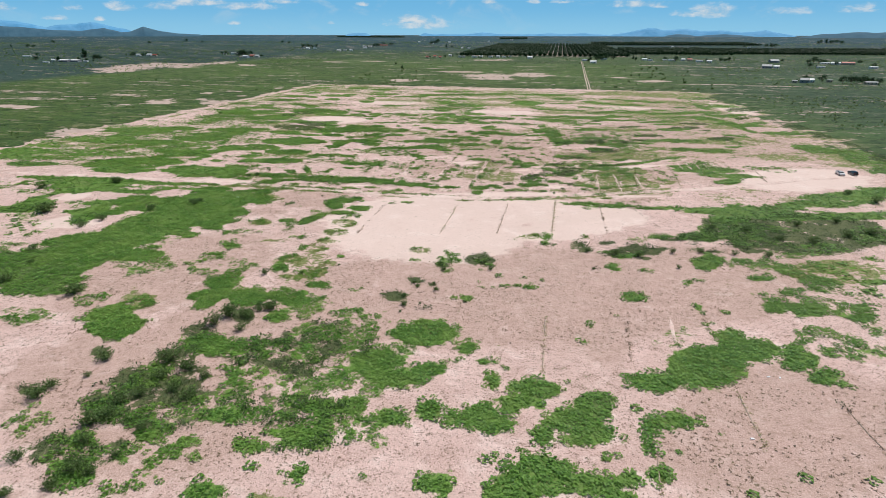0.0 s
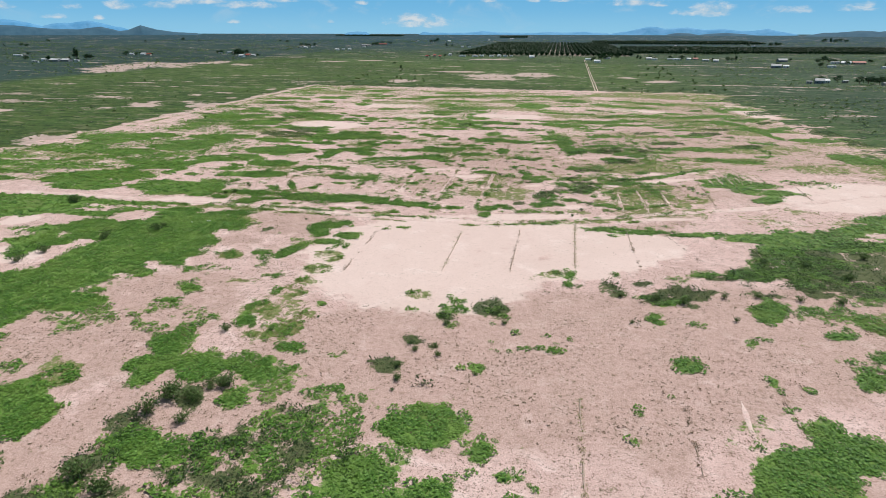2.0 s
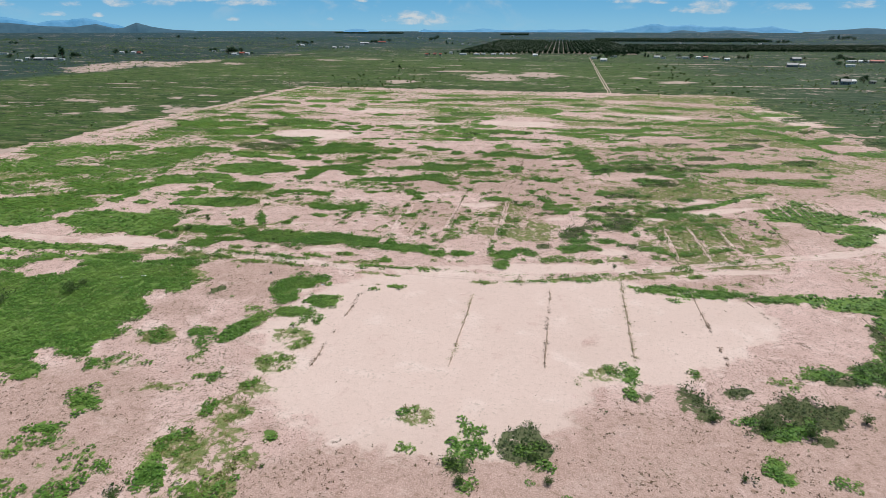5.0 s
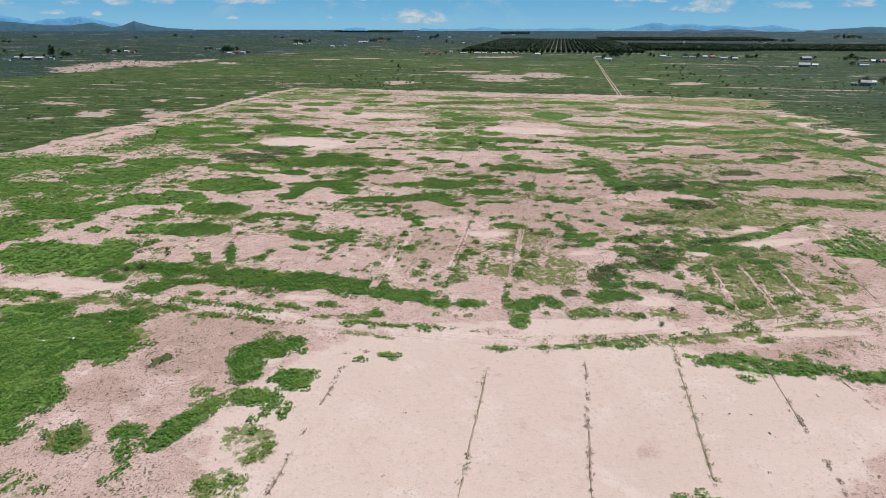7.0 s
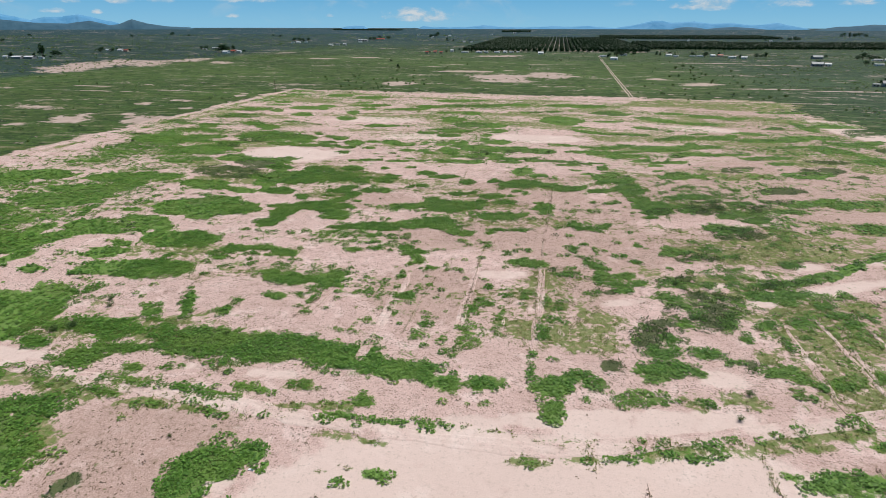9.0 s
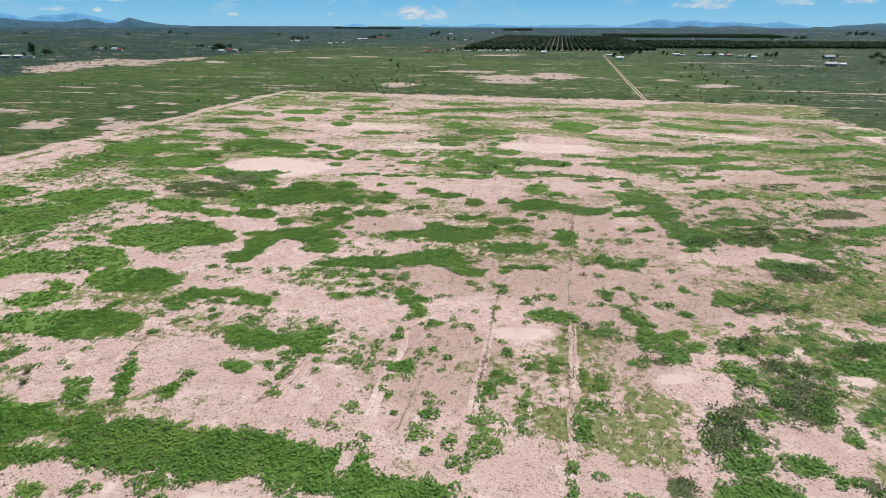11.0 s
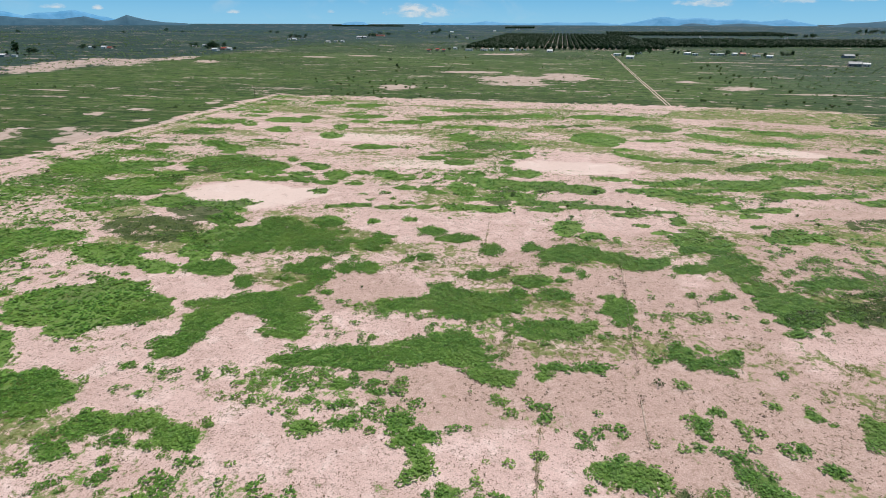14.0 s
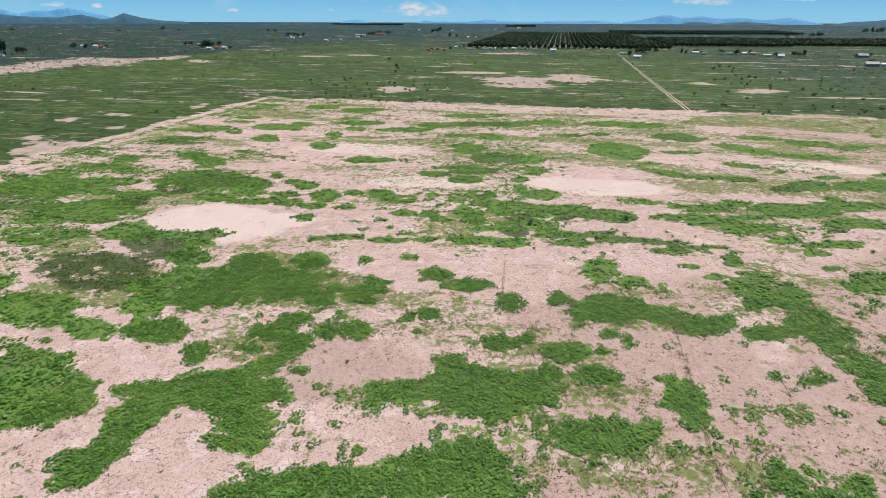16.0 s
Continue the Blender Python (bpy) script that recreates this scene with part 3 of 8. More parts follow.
patch("p", -37.7, 149.7, 14.7, 3.8, 11)
patch("p", -17.3, 176.4, 8.6, 6.9, 59)
patch("p", -69.7, 172.4, 2.1, 1.4, -3)
patch("x", 71.0, 348.6, 47.5, 19.5, 19)
patch("x", 70.7, 312.8, 26.2, 11.3, 21)
patch("g", 98.4, 420.2, 11.3, 4.6, 88)
patch("g", 47.4, 311.6, 8.6, 3.0, 16)
patch("g", 117.0, 490.0, 17.2, 4.7, -88)
patch("g", 104.8, 419.1, 12.4, 6.1, -62)
patch("g", 112.1, 403.2, 13.5, 3.3, -87)
patch("g", 115.1, 383.8, 14.6, 3.1, -86)
patch("g", 117.8, 367.1, 9.8, 3.0, -88)
patch("g", 112.7, 398.3, 11.0, 6.3, 87)
patch("g", 71.5, 364.3, 13.2, 5.5, 19)
patch("d", 81.1, 372.2, 11.7, 6.4, 31)
patch("g", 66.9, 323.8, 7.8, 6.5, 12)
patch("d", 93.3, 335.2, 10.4, 5.3, 32)
patch("g", 132.0, 402.1, 10.6, 5.4, 39)
patch("d", 128.6, 423.8, 8.7, 4.4, 49)
patch("s", 61.3, 345.8, 14.6, 4.0, 14)
patch("g", 97.7, 481.0, 6.6, 3.9, 36)
patch("o", 66.1, 298.3, 7.8, 4.6, -6)
patch("o", 79.7, 296.2, 10.4, 4.4, -3)
patch("g", 67.2, 298.9, 8.5, 4.5, -3)
patch("g", 78.4, 296.5, 8.7, 3.5, 5)
patch("d", 92.6, 365.2, 4.7, 2.5, 45)
patch("s", 118.0, 447.9, 16.6, 6.5, -24)
patch("g", 78.8, 459.5, 9.3, 4.5, -7)
patch("p", 137.1, 484.3, 37.6, 13.2, -84)
patch("p", 54.7, 469.9, 19.9, 9.7, -8)
patch("b", 38.6, 344.5, 46.9, 25.4, 66)
patch("s", 141.7, 522.9, 35.2, 15.7, -35)
patch("s", 95.8, 356.8, 22.4, 8.6, -0)
patch("g", 117.9, 435.5, 10.9, 5.3, -24)
patch("d", 91.4, 391.2, 10.2, 4.7, -2)
patch("d", 53.7, 337.3, 12.3, 4.9, 17)
patch("g", 103.2, 347.4, 7.9, 3.7, -20)
patch("o", 72.3, 322.1, 20.2, 5.7, 0)
patch("s", 139.6, 575.7, 43.6, 7.0, -73)
patch("s", 154.3, 509.6, 44.7, 4.3, -84)
patch("s", 158.2, 453.4, 29.2, 3.0, 88)
patch("g", -124.7, 102.7, 19.1, 9.3, -28)
patch("d", -106.6, 95.8, 3.8, 2.1, -12)
patch("g", -108.9, 116.9, 11.0, 4.7, 4)
patch("s", -98.3, 91.6, 5.9, 3.3, -13)
patch("s", -108.3, 82.9, 5.9, 3.0, -15)
patch("g", -85.9, 83.9, 10.1, 4.8, -39)
patch("o", -88.5, 93.7, 6.6, 3.2, -41)
patch("g", -72.2, 97.7, 6.7, 2.4, -84)
patch("g", -75.1, 105.5, 5.2, 3.5, -35)
patch("g", -64.1, 99.1, 5.0, 3.6, -17)
patch("d", -60.9, 91.2, 5.3, 2.7, -53)
patch("d", -58.8, 98.2, 4.0, 1.8, -58)
patch("s", -49.8, 97.4, 6.0, 4.8, -25)
patch("g", -54.0, 100.6, 3.9, 2.7, -3)
patch("g", -53.9, 92.6, 3.2, 2.2, -47)
patch("d", -65.9, 83.1, 5.1, 3.4, -19)
patch("g", -61.3, 79.7, 6.3, 3.8, -5)
patch("d", -66.1, 74.8, 5.2, 3.3, -27)
patch("g", -65.1, 70.3, 2.9, 1.8, -17)
patch("d", -57.8, 70.9, 4.0, 2.5, -36)
patch("d", -65.1, 66.1, 6.7, 4.1, -17)
patch("e", -60.3, 64.0, 8.5, 5.3, -15)
patch("d", -63.7, 76.2, 5.0, 3.3, -22)
patch("d", -66.5, 59.0, 5.2, 3.0, -24)
patch("d", -59.7, 56.9, 4.7, 2.6, -6)
patch("g", -64.4, 53.3, 2.4, 1.3, -29)
patch("e", -58.2, 58.6, 6.9, 4.1, -12)
patch("e", -57.0, 52.4, 3.4, 1.7, -1)
patch("g", -55.5, 55.2, 3.5, 1.8, -1)
patch("g", -59.7, 46.4, 3.3, 1.8, -17)
patch("d", -60.2, 47.8, 3.1, 1.7, -25)
patch("d", -61.1, 44.6, 1.8, 0.9, -29)
patch("g", -55.7, 50.4, 1.7, 1.0, -8)
patch("d", -81.4, 61.1, 3.2, 1.6, -8)
patch("s", -78.4, 57.2, 2.0, 1.0, -6)
patch("d", -79.4, 73.6, 3.4, 1.7, -35)
patch("d", -76.0, 67.2, 1.4, 0.7, -27)
patch("e", -50.4, 79.0, 7.0, 5.2, -22)
patch("e", -42.9, 79.8, 10.0, 6.0, -57)
patch("s", -35.1, 79.6, 11.4, 7.9, -59)
patch("s", -43.0, 69.2, 11.7, 7.5, -2)
patch("e", -46.4, 64.5, 10.0, 4.0, 8)
patch("g", -46.6, 61.5, 5.3, 1.6, 9)
patch("e", -34.4, 63.6, 8.3, 6.6, -30)
patch("s", -24.9, 62.6, 5.1, 3.7, 2)
patch("d", -39.0, 61.7, 2.6, 1.3, 6)
patch("d", -34.3, 77.4, 2.1, 1.7, -13)
patch("g", -33.7, 66.3, 4.1, 2.8, 1)
patch("g", -32.4, 59.2, 5.0, 2.9, 5)
patch("g", -28.4, 67.3, 3.0, 2.5, -40)
patch("g", -21.5, 65.9, 3.5, 2.4, 7)
patch("g", -28.9, 80.4, 6.2, 4.4, 5)
patch("g", -24.5, 76.3, 6.8, 3.0, 10)
patch("e", -34.3, 83.2, 5.5, 4.7, -19)
patch("g", -21.7, 92.1, 6.7, 4.8, 10)
patch("g", -18.4, 79.8, 4.0, 3.1, 9)
patch("g", -15.8, 68.5, 3.4, 2.2, -76)
patch("e", -41.9, 88.0, 6.1, 5.0, -28)
patch("e", -27.2, 72.1, 2.8, 2.1, 1)
patch("g", -48.2, 55.4, 2.2, 1.4, -10)
patch("g", -39.5, 55.9, 3.3, 1.6, 5)
patch("e", -36.4, 56.6, 4.1, 1.6, 8)
patch("g", -30.4, 52.3, 2.0, 1.4, -47)
patch("s", -50.6, 49.5, 2.4, 1.5, -25)
patch("g", -40.9, 47.2, 3.1, 1.8, -2)
patch("s", -52.4, 43.9, 2.2, 0.9, 5)
patch("o", -33.3, 47.8, 2.2, 0.9, 8)
patch("g", -12.6, 54.4, 3.3, 2.1, 11)
patch("s", -21.6, 53.0, 1.4, 1.0, 3)
patch("s", -36.5, 52.1, 1.6, 1.2, -12)
patch("s", -58.0, 41.9, 2.3, 1.1, -3)
patch("s", -69.7, 49.9, 4.5, 2.1, -3)
patch("s", -68.8, 45.6, 2.4, 1.0, 2)
patch("o", -61.2, 118.9, 9.7, 6.2, -55)
patch("o", -74.2, 108.9, 3.8, 2.4, -41)
patch("d", -31.6, 106.6, 3.4, 2.8, -66)
patch("d", -30.7, 116.1, 2.4, 1.6, 9)
patch("d", -24.7, 102.4, 1.7, 1.0, 10)
patch("s", -40.3, 92.9, 3.8, 3.2, -34)
patch("s", -34.3, 89.5, 2.9, 2.5, -20)
patch("d", -16.4, 131.7, 4.7, 3.7, -89)
patch("s", -24.3, 130.1, 5.4, 3.0, -80)
patch("g", 17.4, 134.7, 3.1, 1.2, 82)
patch("d", -9.5, 122.1, 1.7, 1.3, 22)
patch("s", -5.1, 118.0, 1.6, 1.2, 22)
patch("g", -16.4, 108.8, 1.8, 1.7, 31)
patch("g", 20.8, 116.9, 2.9, 1.9, 27)
patch("g", 41.3, 141.5, 6.2, 3.5, 62)
patch("d", 23.6, 146.0, 9.4, 4.9, 19)
patch("d", 55.3, 152.4, 5.6, 2.4, 19)
patch("d", 68.9, 155.2, 9.5, 3.2, 16)
patch("g", 58.6, 141.2, 3.4, 1.9, 47)
patch("g", 52.3, 133.6, 3.7, 1.8, 24)
patch("s", 69.9, 145.4, 4.2, 2.2, 33)
patch("s", 62.1, 133.3, 5.7, 2.4, 20)
patch("g", 50.2, 117.6, 4.7, 2.7, 45)
patch("g", 56.4, 118.1, 4.9, 2.7, 34)
patch("s", 60.9, 126.9, 6.2, 2.7, 22)
patch("g", 67.6, 121.2, 3.8, 1.9, 37)
patch("g", 66.0, 116.4, 3.4, 1.7, 31)
patch("s", 72.0, 133.7, 4.5, 2.2, 29)
patch("s", 84.7, 152.3, 5.3, 2.6, 33)
patch("g", 33.4, 114.2, 2.9, 0.6, 77)
patch("g", 33.5, 105.1, 3.0, 0.7, 75)
patch("s", 38.4, 113.9, 2.5, 1.5, 56)
patch("g", 10.8, 102.0, 1.2, 0.7, 81)
patch("s", 9.4, 95.0, 1.4, 1.0, 30)
patch("g", 20.1, 84.1, 5.1, 3.1, 26)
patch("g", 29.9, 91.6, 8.9, 5.6, 53)
patch("g", 39.3, 98.1, 5.4, 3.1, 33)
patch("g", 36.3, 101.7, 4.9, 2.4, 66)
patch("s", 26.6, 99.7, 4.8, 2.9, 65)
patch("s", 23.9, 99.1, 3.7, 2.4, 61)
patch("g", 47.2, 95.8, 4.4, 2.3, 51)
patch("g", 48.9, 90.8, 3.8, 2.0, 43)
patch("g", 47.1, 99.6, 3.1, 1.6, 53)
patch("g", 51.4, 89.6, 2.0, 1.0, 47)
patch("s", 42.8, 93.9, 3.4, 1.9, 32)
patch("d", 48.9, 83.7, 1.9, 0.8, 21)
patch("s", 57.0, 101.6, 5.7, 2.5, 23)
patch("g", -12.7, 88.5, 2.8, 2.1, -85)
patch("g", -9.0, 84.7, 2.6, 1.7, 15)
patch("g", -7.2, 78.6, 2.6, 1.4, -85)
patch("g", 0.4, 77.7, 4.7, 3.1, 18)
patch("g", -2.1, 73.4, 4.5, 2.6, 15)
patch("g", 9.4, 75.0, 4.2, 3.3, 50)
patch("g", 8.2, 68.1, 4.7, 3.1, 23)
patch("g", 5.0, 70.6, 3.7, 3.0, 59)
patch("g", 1.7, 66.7, 2.2, 1.8, 50)
patch("g", -7.8, 68.7, 4.2, 3.7, 25)
patch("g", -11.9, 66.8, 2.6, 1.7, -80)
patch("g", -5.1, 67.2, 2.2, 2.0, 43)
patch("g", 1.9, 58.9, 5.2, 3.6, 21)
patch("g", -2.3, 55.0, 4.4, 2.4, 14)
patch("g", 8.5, 58.1, 4.5, 2.3, 17)
patch("g", 12.9, 60.0, 2.2, 1.5, 29)
patch("g", 11.2, 56.7, 3.6, 1.1, 13)
patch("x", 0.2, 71.0, 1.9, 1.4, 83)
patch("x", 10.6, 62.1, 3.5, 1.3, 14)
patch("g", 20.2, 73.7, 4.2, 2.7, 31)
patch("g", 17.5, 71.8, 3.1, 1.7, 72)
patch("g", 23.6, 74.3, 2.2, 1.1, 21)
patch("g", 16.4, 67.3, 2.2, 1.1, 76)
patch("s", 13.9, 68.5, 1.8, 1.3, 40)
patch("g", 17.2, 61.9, 1.8, 1.2, 46)
patch("g", 16.4, 76.4, 1.4, 0.7, 77)
patch("g", 27.4, 71.5, 0.7, 0.4, 59)
patch("g", -10.5, 53.3, 1.3, 1.2, -79)
patch("g", -123.7, 110.9, 19.0, 11.9, -73)
patch("g", -119.3, 133.0, 20.6, 11.7, -90)
patch("g", -115.5, 159.6, 23.0, 11.0, 64)
patch("g", -115.8, 171.2, 18.5, 8.6, 38)
patch("g", -176.0, 153.4, 11.9, 6.1, -78)
patch("g", -174.5, 173.0, 10.7, 8.5, 70)
patch("g", -147.8, 147.6, 13.1, 4.8, -71)
patch("g", -135.0, 160.0, 13.4, 6.9, 47)
patch("d", -173.4, 145.2, 7.0, 3.6, -14)
patch("x", -167.8, 160.3, 9.9, 4.7, -1)
patch("x", -150.5, 129.4, 12.1, 5.7, -2)
patch("x", -135.8, 173.0, 8.6, 3.8, 5)
patch("s", -100.5, 112.7, 10.3, 6.4, -18)
patch("s", -106.0, 82.1, 7.5, 3.9, -17)
patch("s", -82.3, 114.5, 9.7, 6.6, -16)
patch("s", -128.6, 117.1, 9.8, 4.1, 3)
patch("g", -260.4, 226.5, 18.8, 8.9, -4)
patch("g", -188.5, 210.3, 18.9, 9.7, -1)
patch("g", -230.0, 203.9, 13.5, 5.5, 3)
patch("g", -213.5, 261.4, 18.9, 8.1, 5)
patch("g", -176.7, 238.2, 14.5, 7.9, 0)
patch("g", -197.9, 278.9, 16.3, 7.1, 6)
patch("g", -157.0, 256.9, 14.9, 7.4, 5)
patch("g", -230.8, 304.5, 18.0, 8.5, 4)
patch("s", -209.6, 296.3, 56.1, 36.7, -13)
patch("g", -127.7, 231.1, 15.8, 6.0, 9)
patch("g", -190.8, 308.5, 21.0, 8.4, 8)
patch("g", -139.9, 280.2, 18.9, 10.1, 6)
patch("g", -157.5, 351.4, 19.2, 10.2, 7)
patch("g", -122.9, 322.8, 20.9, 10.6, 9)
patch("g", 55.8, 170.1, 13.1, 7.5, 29)
patch("d", 54.3, 176.7, 9.5, 5.2, 25)
patch("d", 68.4, 170.6, 13.2, 7.2, 30)
patch("d", 85.9, 176.2, 13.3, 6.5, 27)
patch("d", 92.9, 171.6, 11.3, 5.6, 44)
patch("d", 58.1, 162.0, 10.2, 4.5, 19)
patch("g", 45.9, 161.9, 8.5, 3.7, 18)
patch("g", 77.3, 187.2, 16.7, 4.1, 14)
patch("g", 95.3, 190.8, 14.9, 3.5, 14)
patch("g", 102.3, 215.8, 15.0, 5.6, 19)
patch("g", 120.4, 227.3, 10.4, 5.2, 35)
patch("e", 74.4, 158.5, 16.0, 5.0, 16)
patch("s", 67.7, 141.3, 13.2, 4.7, 17)
patch("s", 65.8, 122.2, 9.7, 4.8, 28)
patch("s", 53.3, 125.4, 8.2, 3.9, 22)
patch("s", 64.4, 109.5, 6.3, 3.1, 46)
patch("s", 52.2, 141.8, 7.8, 4.1, 26)
patch("g", 77.4, 136.4, 4.3, 1.8, 22)
patch("s", 55.6, 107.7, 7.1, 2.9, 20)
patch("d", 156.8, 395.2, 21.3, 11.1, 52)
patch("d", 161.1, 361.6, 18.7, 9.6, 48)
patch("d", 165.5, 335.4, 18.3, 8.8, 49)
patch("d", 155.0, 296.2, 13.3, 4.2, 59)
patch("g", 139.6, 364.9, 21.1, 7.8, 18)
patch("g", 141.2, 309.8, 18.1, 6.9, 19)
patch("e", 184.6, 399.0, 31.9, 15.7, 49)
patch("s", 189.7, 454.1, 50.2, 26.7, 46)
patch("e", -64.0, 49.9, 7.1, 3.6, -6)
patch("s", -72.9, 53.0, 6.4, 3.4, -17)
patch("s", -47.6, 53.2, 6.5, 2.9, 5)
patch("d", -59.4, 65.6, 4.9, 2.4, 2)
patch("d", -59.8, 58.2, 3.6, 1.8, 1)
patch("s", -49.5, 46.4, 6.0, 1.7, 9)
patch("s", -45.0, 67.3, 15.2, 8.8, 1)
patch("e", -61.0, 61.0, 11.7, 6.5, -5)
patch("s", -36.6, 96.2, 7.1, 3.9, 8)
patch("s", -26.0, 84.8, 5.3, 3.9, 6)
patch("s", -157.9, 130.7, 14.0, 7.1, -21)
patch("g", -175.3, 144.8, 10.1, 4.2, 2)
patch("s", -195.6, 170.8, 19.2, 9.2, -3)
patch("g", -148.6, 147.0, 11.5, 4.2, 6)
patch("s", -142.3, 114.3, 8.5, 3.9, -2)
patch("e", 91.4, 171.4, 13.1, 6.1, 51)
patch("s", 66.1, 128.3, 14.8, 7.9, 41)
patch("g", 102.1, 195.3, 7.8, 2.9, 19)
patch("o", 71.9, 142.4, 14.5, 7.4, 30)
patch("s", 65.1, 152.3, 9.5, 3.9, 19)
patch("e", 60.5, 160.1, 11.4, 3.6, 15)
patch("s", 61.2, 102.6, 7.8, 3.2, 56)
patch("g", -135.9, 159.6, 16.6, 8.6, -10)
patch("g", -117.9, 139.0, 16.5, 8.0, -28)
patch("g", -109.8, 148.6, 14.1, 8.2, -19)
patch("g", -107.3, 158.3, 10.5, 6.3, -27)
patch("g", -120.3, 170.3, 11.9, 7.0, -11)
patch("g", -104.3, 171.4, 9.4, 5.5, -3)
patch("x", -137.9, 168.6, 3.2, 1.7, -28)
patch("d", -133.4, 156.2, 3.8, 2.0, -24)
patch("d", -121.7, 164.0, 3.2, 1.7, -5)
patch("g", -101.1, 141.9, 6.1, 3.6, -23)
patch("g", -107.9, 133.2, 8.4, 3.8, 0)
patch("x", -106.2, 130.8, 2.5, 1.3, -8)
patch("s", -104.8, 126.3, 5.7, 2.5, 0)
patch("g", -106.3, 123.1, 3.4, 1.7, -19)
patch("o", -88.3, 148.4, 4.0, 2.5, -8)
patch("s", -94.6, 148.5, 3.4, 2.0, -7)
patch("s", -86.6, 138.6, 4.2, 2.6, -23)
patch("s", -92.2, 137.5, 4.2, 2.6, -23)
patch("g", -86.3, 128.1, 3.5, 1.9, -36)
patch("g", -88.0, 121.3, 3.1, 1.3, 3)
patch("g", -90.6, 121.6, 1.5, 0.8, -19)
patch("s", -91.7, 124.1, 1.7, 0.9, -10)
patch("s", -86.3, 131.0, 4.4, 1.6, 7)
patch("g", -73.6, 155.0, 6.8, 2.4, 76)
patch("g", -80.6, 151.3, 2.8, 1.9, -18)
patch("s", -76.3, 144.4, 5.3, 2.7, -51)
patch("g", -67.2, 162.9, 4.6, 2.5, 6)
patch("g", -72.1, 170.4, 5.1, 2.7, -59)
patch("g", -72.3, 175.9, 4.5, 2.9, 1)
patch("g", -67.3, 178.9, 3.0, 2.4, -33)
patch("g", -62.5, 168.8, 3.6, 2.9, -12)
patch("s", -61.4, 161.0, 2.7, 2.0, -5)
patch("o", -62.4, 152.3, 4.5, 3.4, -45)
patch("o", -60.9, 143.8, 4.4, 3.2, -47)
patch("o", -61.2, 137.1, 3.5, 2.6, -17)
patch("s", -69.2, 138.7, 3.7, 2.7, -21)
patch("o", -77.0, 133.9, 4.3, 1.2, 9)
patch("s", -70.7, 135.2, 4.3, 1.0, 10)
patch("o", -62.1, 130.2, 5.1, 3.6, -38)
patch("o", -57.7, 124.1, 5.9, 3.7, -1)
patch("o", -58.9, 119.3, 4.2, 3.0, -25)
patch("o", -55.0, 123.1, 3.3, 1.8, -55)
patch("g", -65.2, 116.5, 3.2, 1.9, -40)
patch("s", -65.1, 119.5, 2.6, 1.6, -39)
patch("o", -55.9, 115.7, 3.9, 2.8, -21)
patch("g", -58.8, 115.7, 1.6, 1.1, -30)
patch("o", -55.1, 111.9, 2.6, 1.2, -54)
patch("g", -52.1, 108.4, 3.2, 1.7, 3)
patch("g", -50.5, 109.3, 1.7, 1.1, -3)
patch("g", -53.3, 126.6, 1.7, 1.3, -32)
patch("d", -67.7, 113.2, 1.3, 0.8, -11)
patch("s", -72.2, 116.5, 2.1, 1.3, -14)
patch("s", -82.2, 108.4, 3.5, 1.4, 3)
patch("s", -74.5, 111.9, 1.5, 0.9, -19)
patch("s", -80.3, 112.8, 1.4, 0.7, -7)
patch("g", -73.3, 104.2, 4.2, 2.0, 64)
patch("g", -71.8, 107.7, 2.2, 1.4, 86)
patch("g", -75.5, 99.0, 3.1, 1.9, 63)
patch("s", -69.6, 99.1, 1.9, 1.0, -21)
patch("g", -66.1, 100.9, 3.5, 2.1, -16)
patch("g", -58.9, 101.3, 3.8, 1.8, 2)
patch("g", -64.5, 103.2, 1.7, 0.9, -6)
patch("s", -50.9, 102.9, 4.5, 1.9, 7)
patch("g", -48.9, 102.2, 2.2, 0.8, 8)
patch("g", -57.8, 104.6, 2.4, 1.4, -2)
patch("o", -53.9, 101.3, 1.5, 0.9, -41)
patch("s", -64.9, 104.7, 2.4, 1.0, 4)
patch("g", -53.9, 103.8, 1.7, 1.2, -22)
patch("s", -60.1, 109.1, 1.3, 0.8, -14)
patch("d", -29.5, 115.3, 2.6, 1.5, 10)
patch("o", -33.5, 134.9, 3.2, 2.3, 9)
patch("d", -25.5, 114.3, 1.6, 1.3, -77)
patch("d", -33.9, 107.3, 1.9, 1.2, 6)
patch("d", -30.7, 107.0, 2.0, 1.8, -42)
patch("s", -41.7, 107.8, 2.0, 1.4, -3)
patch("s", -33.3, 128.2, 1.3, 1.2, -11)
patch("s", -38.4, 115.3, 1.7, 1.0, 7)
patch("e", -25.2, 126.0, 2.7, 2.4, 16)
patch("s", -22.7, 133.6, 2.4, 2.0, 18)
patch("d", -18.3, 134.0, 1.3, 1.1, 80)
patch("e", -15.5, 128.0, 2.5, 1.6, 16)
patch("g", -16.2, 130.8, 1.3, 1.1, 24)
patch("d", -19.0, 127.2, 1.8, 0.7, 12)
patch("g", -23.8, 122.7, 1.4, 1.3, 27)
patch("s", -9.2, 120.5, 1.5, 1.2, 65)
patch("g", -8.7, 117.1, 1.0, 0.6, 21)
patch("g", -3.2, 117.1, 1.0, 0.8, 43)
patch("s", -4.9, 117.1, 0.8, 0.6, 33)
patch("g", -19.2, 108.3, 0.9, 0.7, 19)
patch("g", -16.1, 108.0, 1.3, 0.7, 14)
patch("g", 20.9, 116.2, 2.8, 1.4, 24)
patch("d", -4.9, 142.0, 1.4, 0.7, 16)
patch("o", -4.1, 151.9, 3.4, 1.9, 18)
patch("g", 0.3, 152.8, 3.2, 1.5, 81)
patch("o", -8.4, 148.8, 1.3, 1.0, 70)
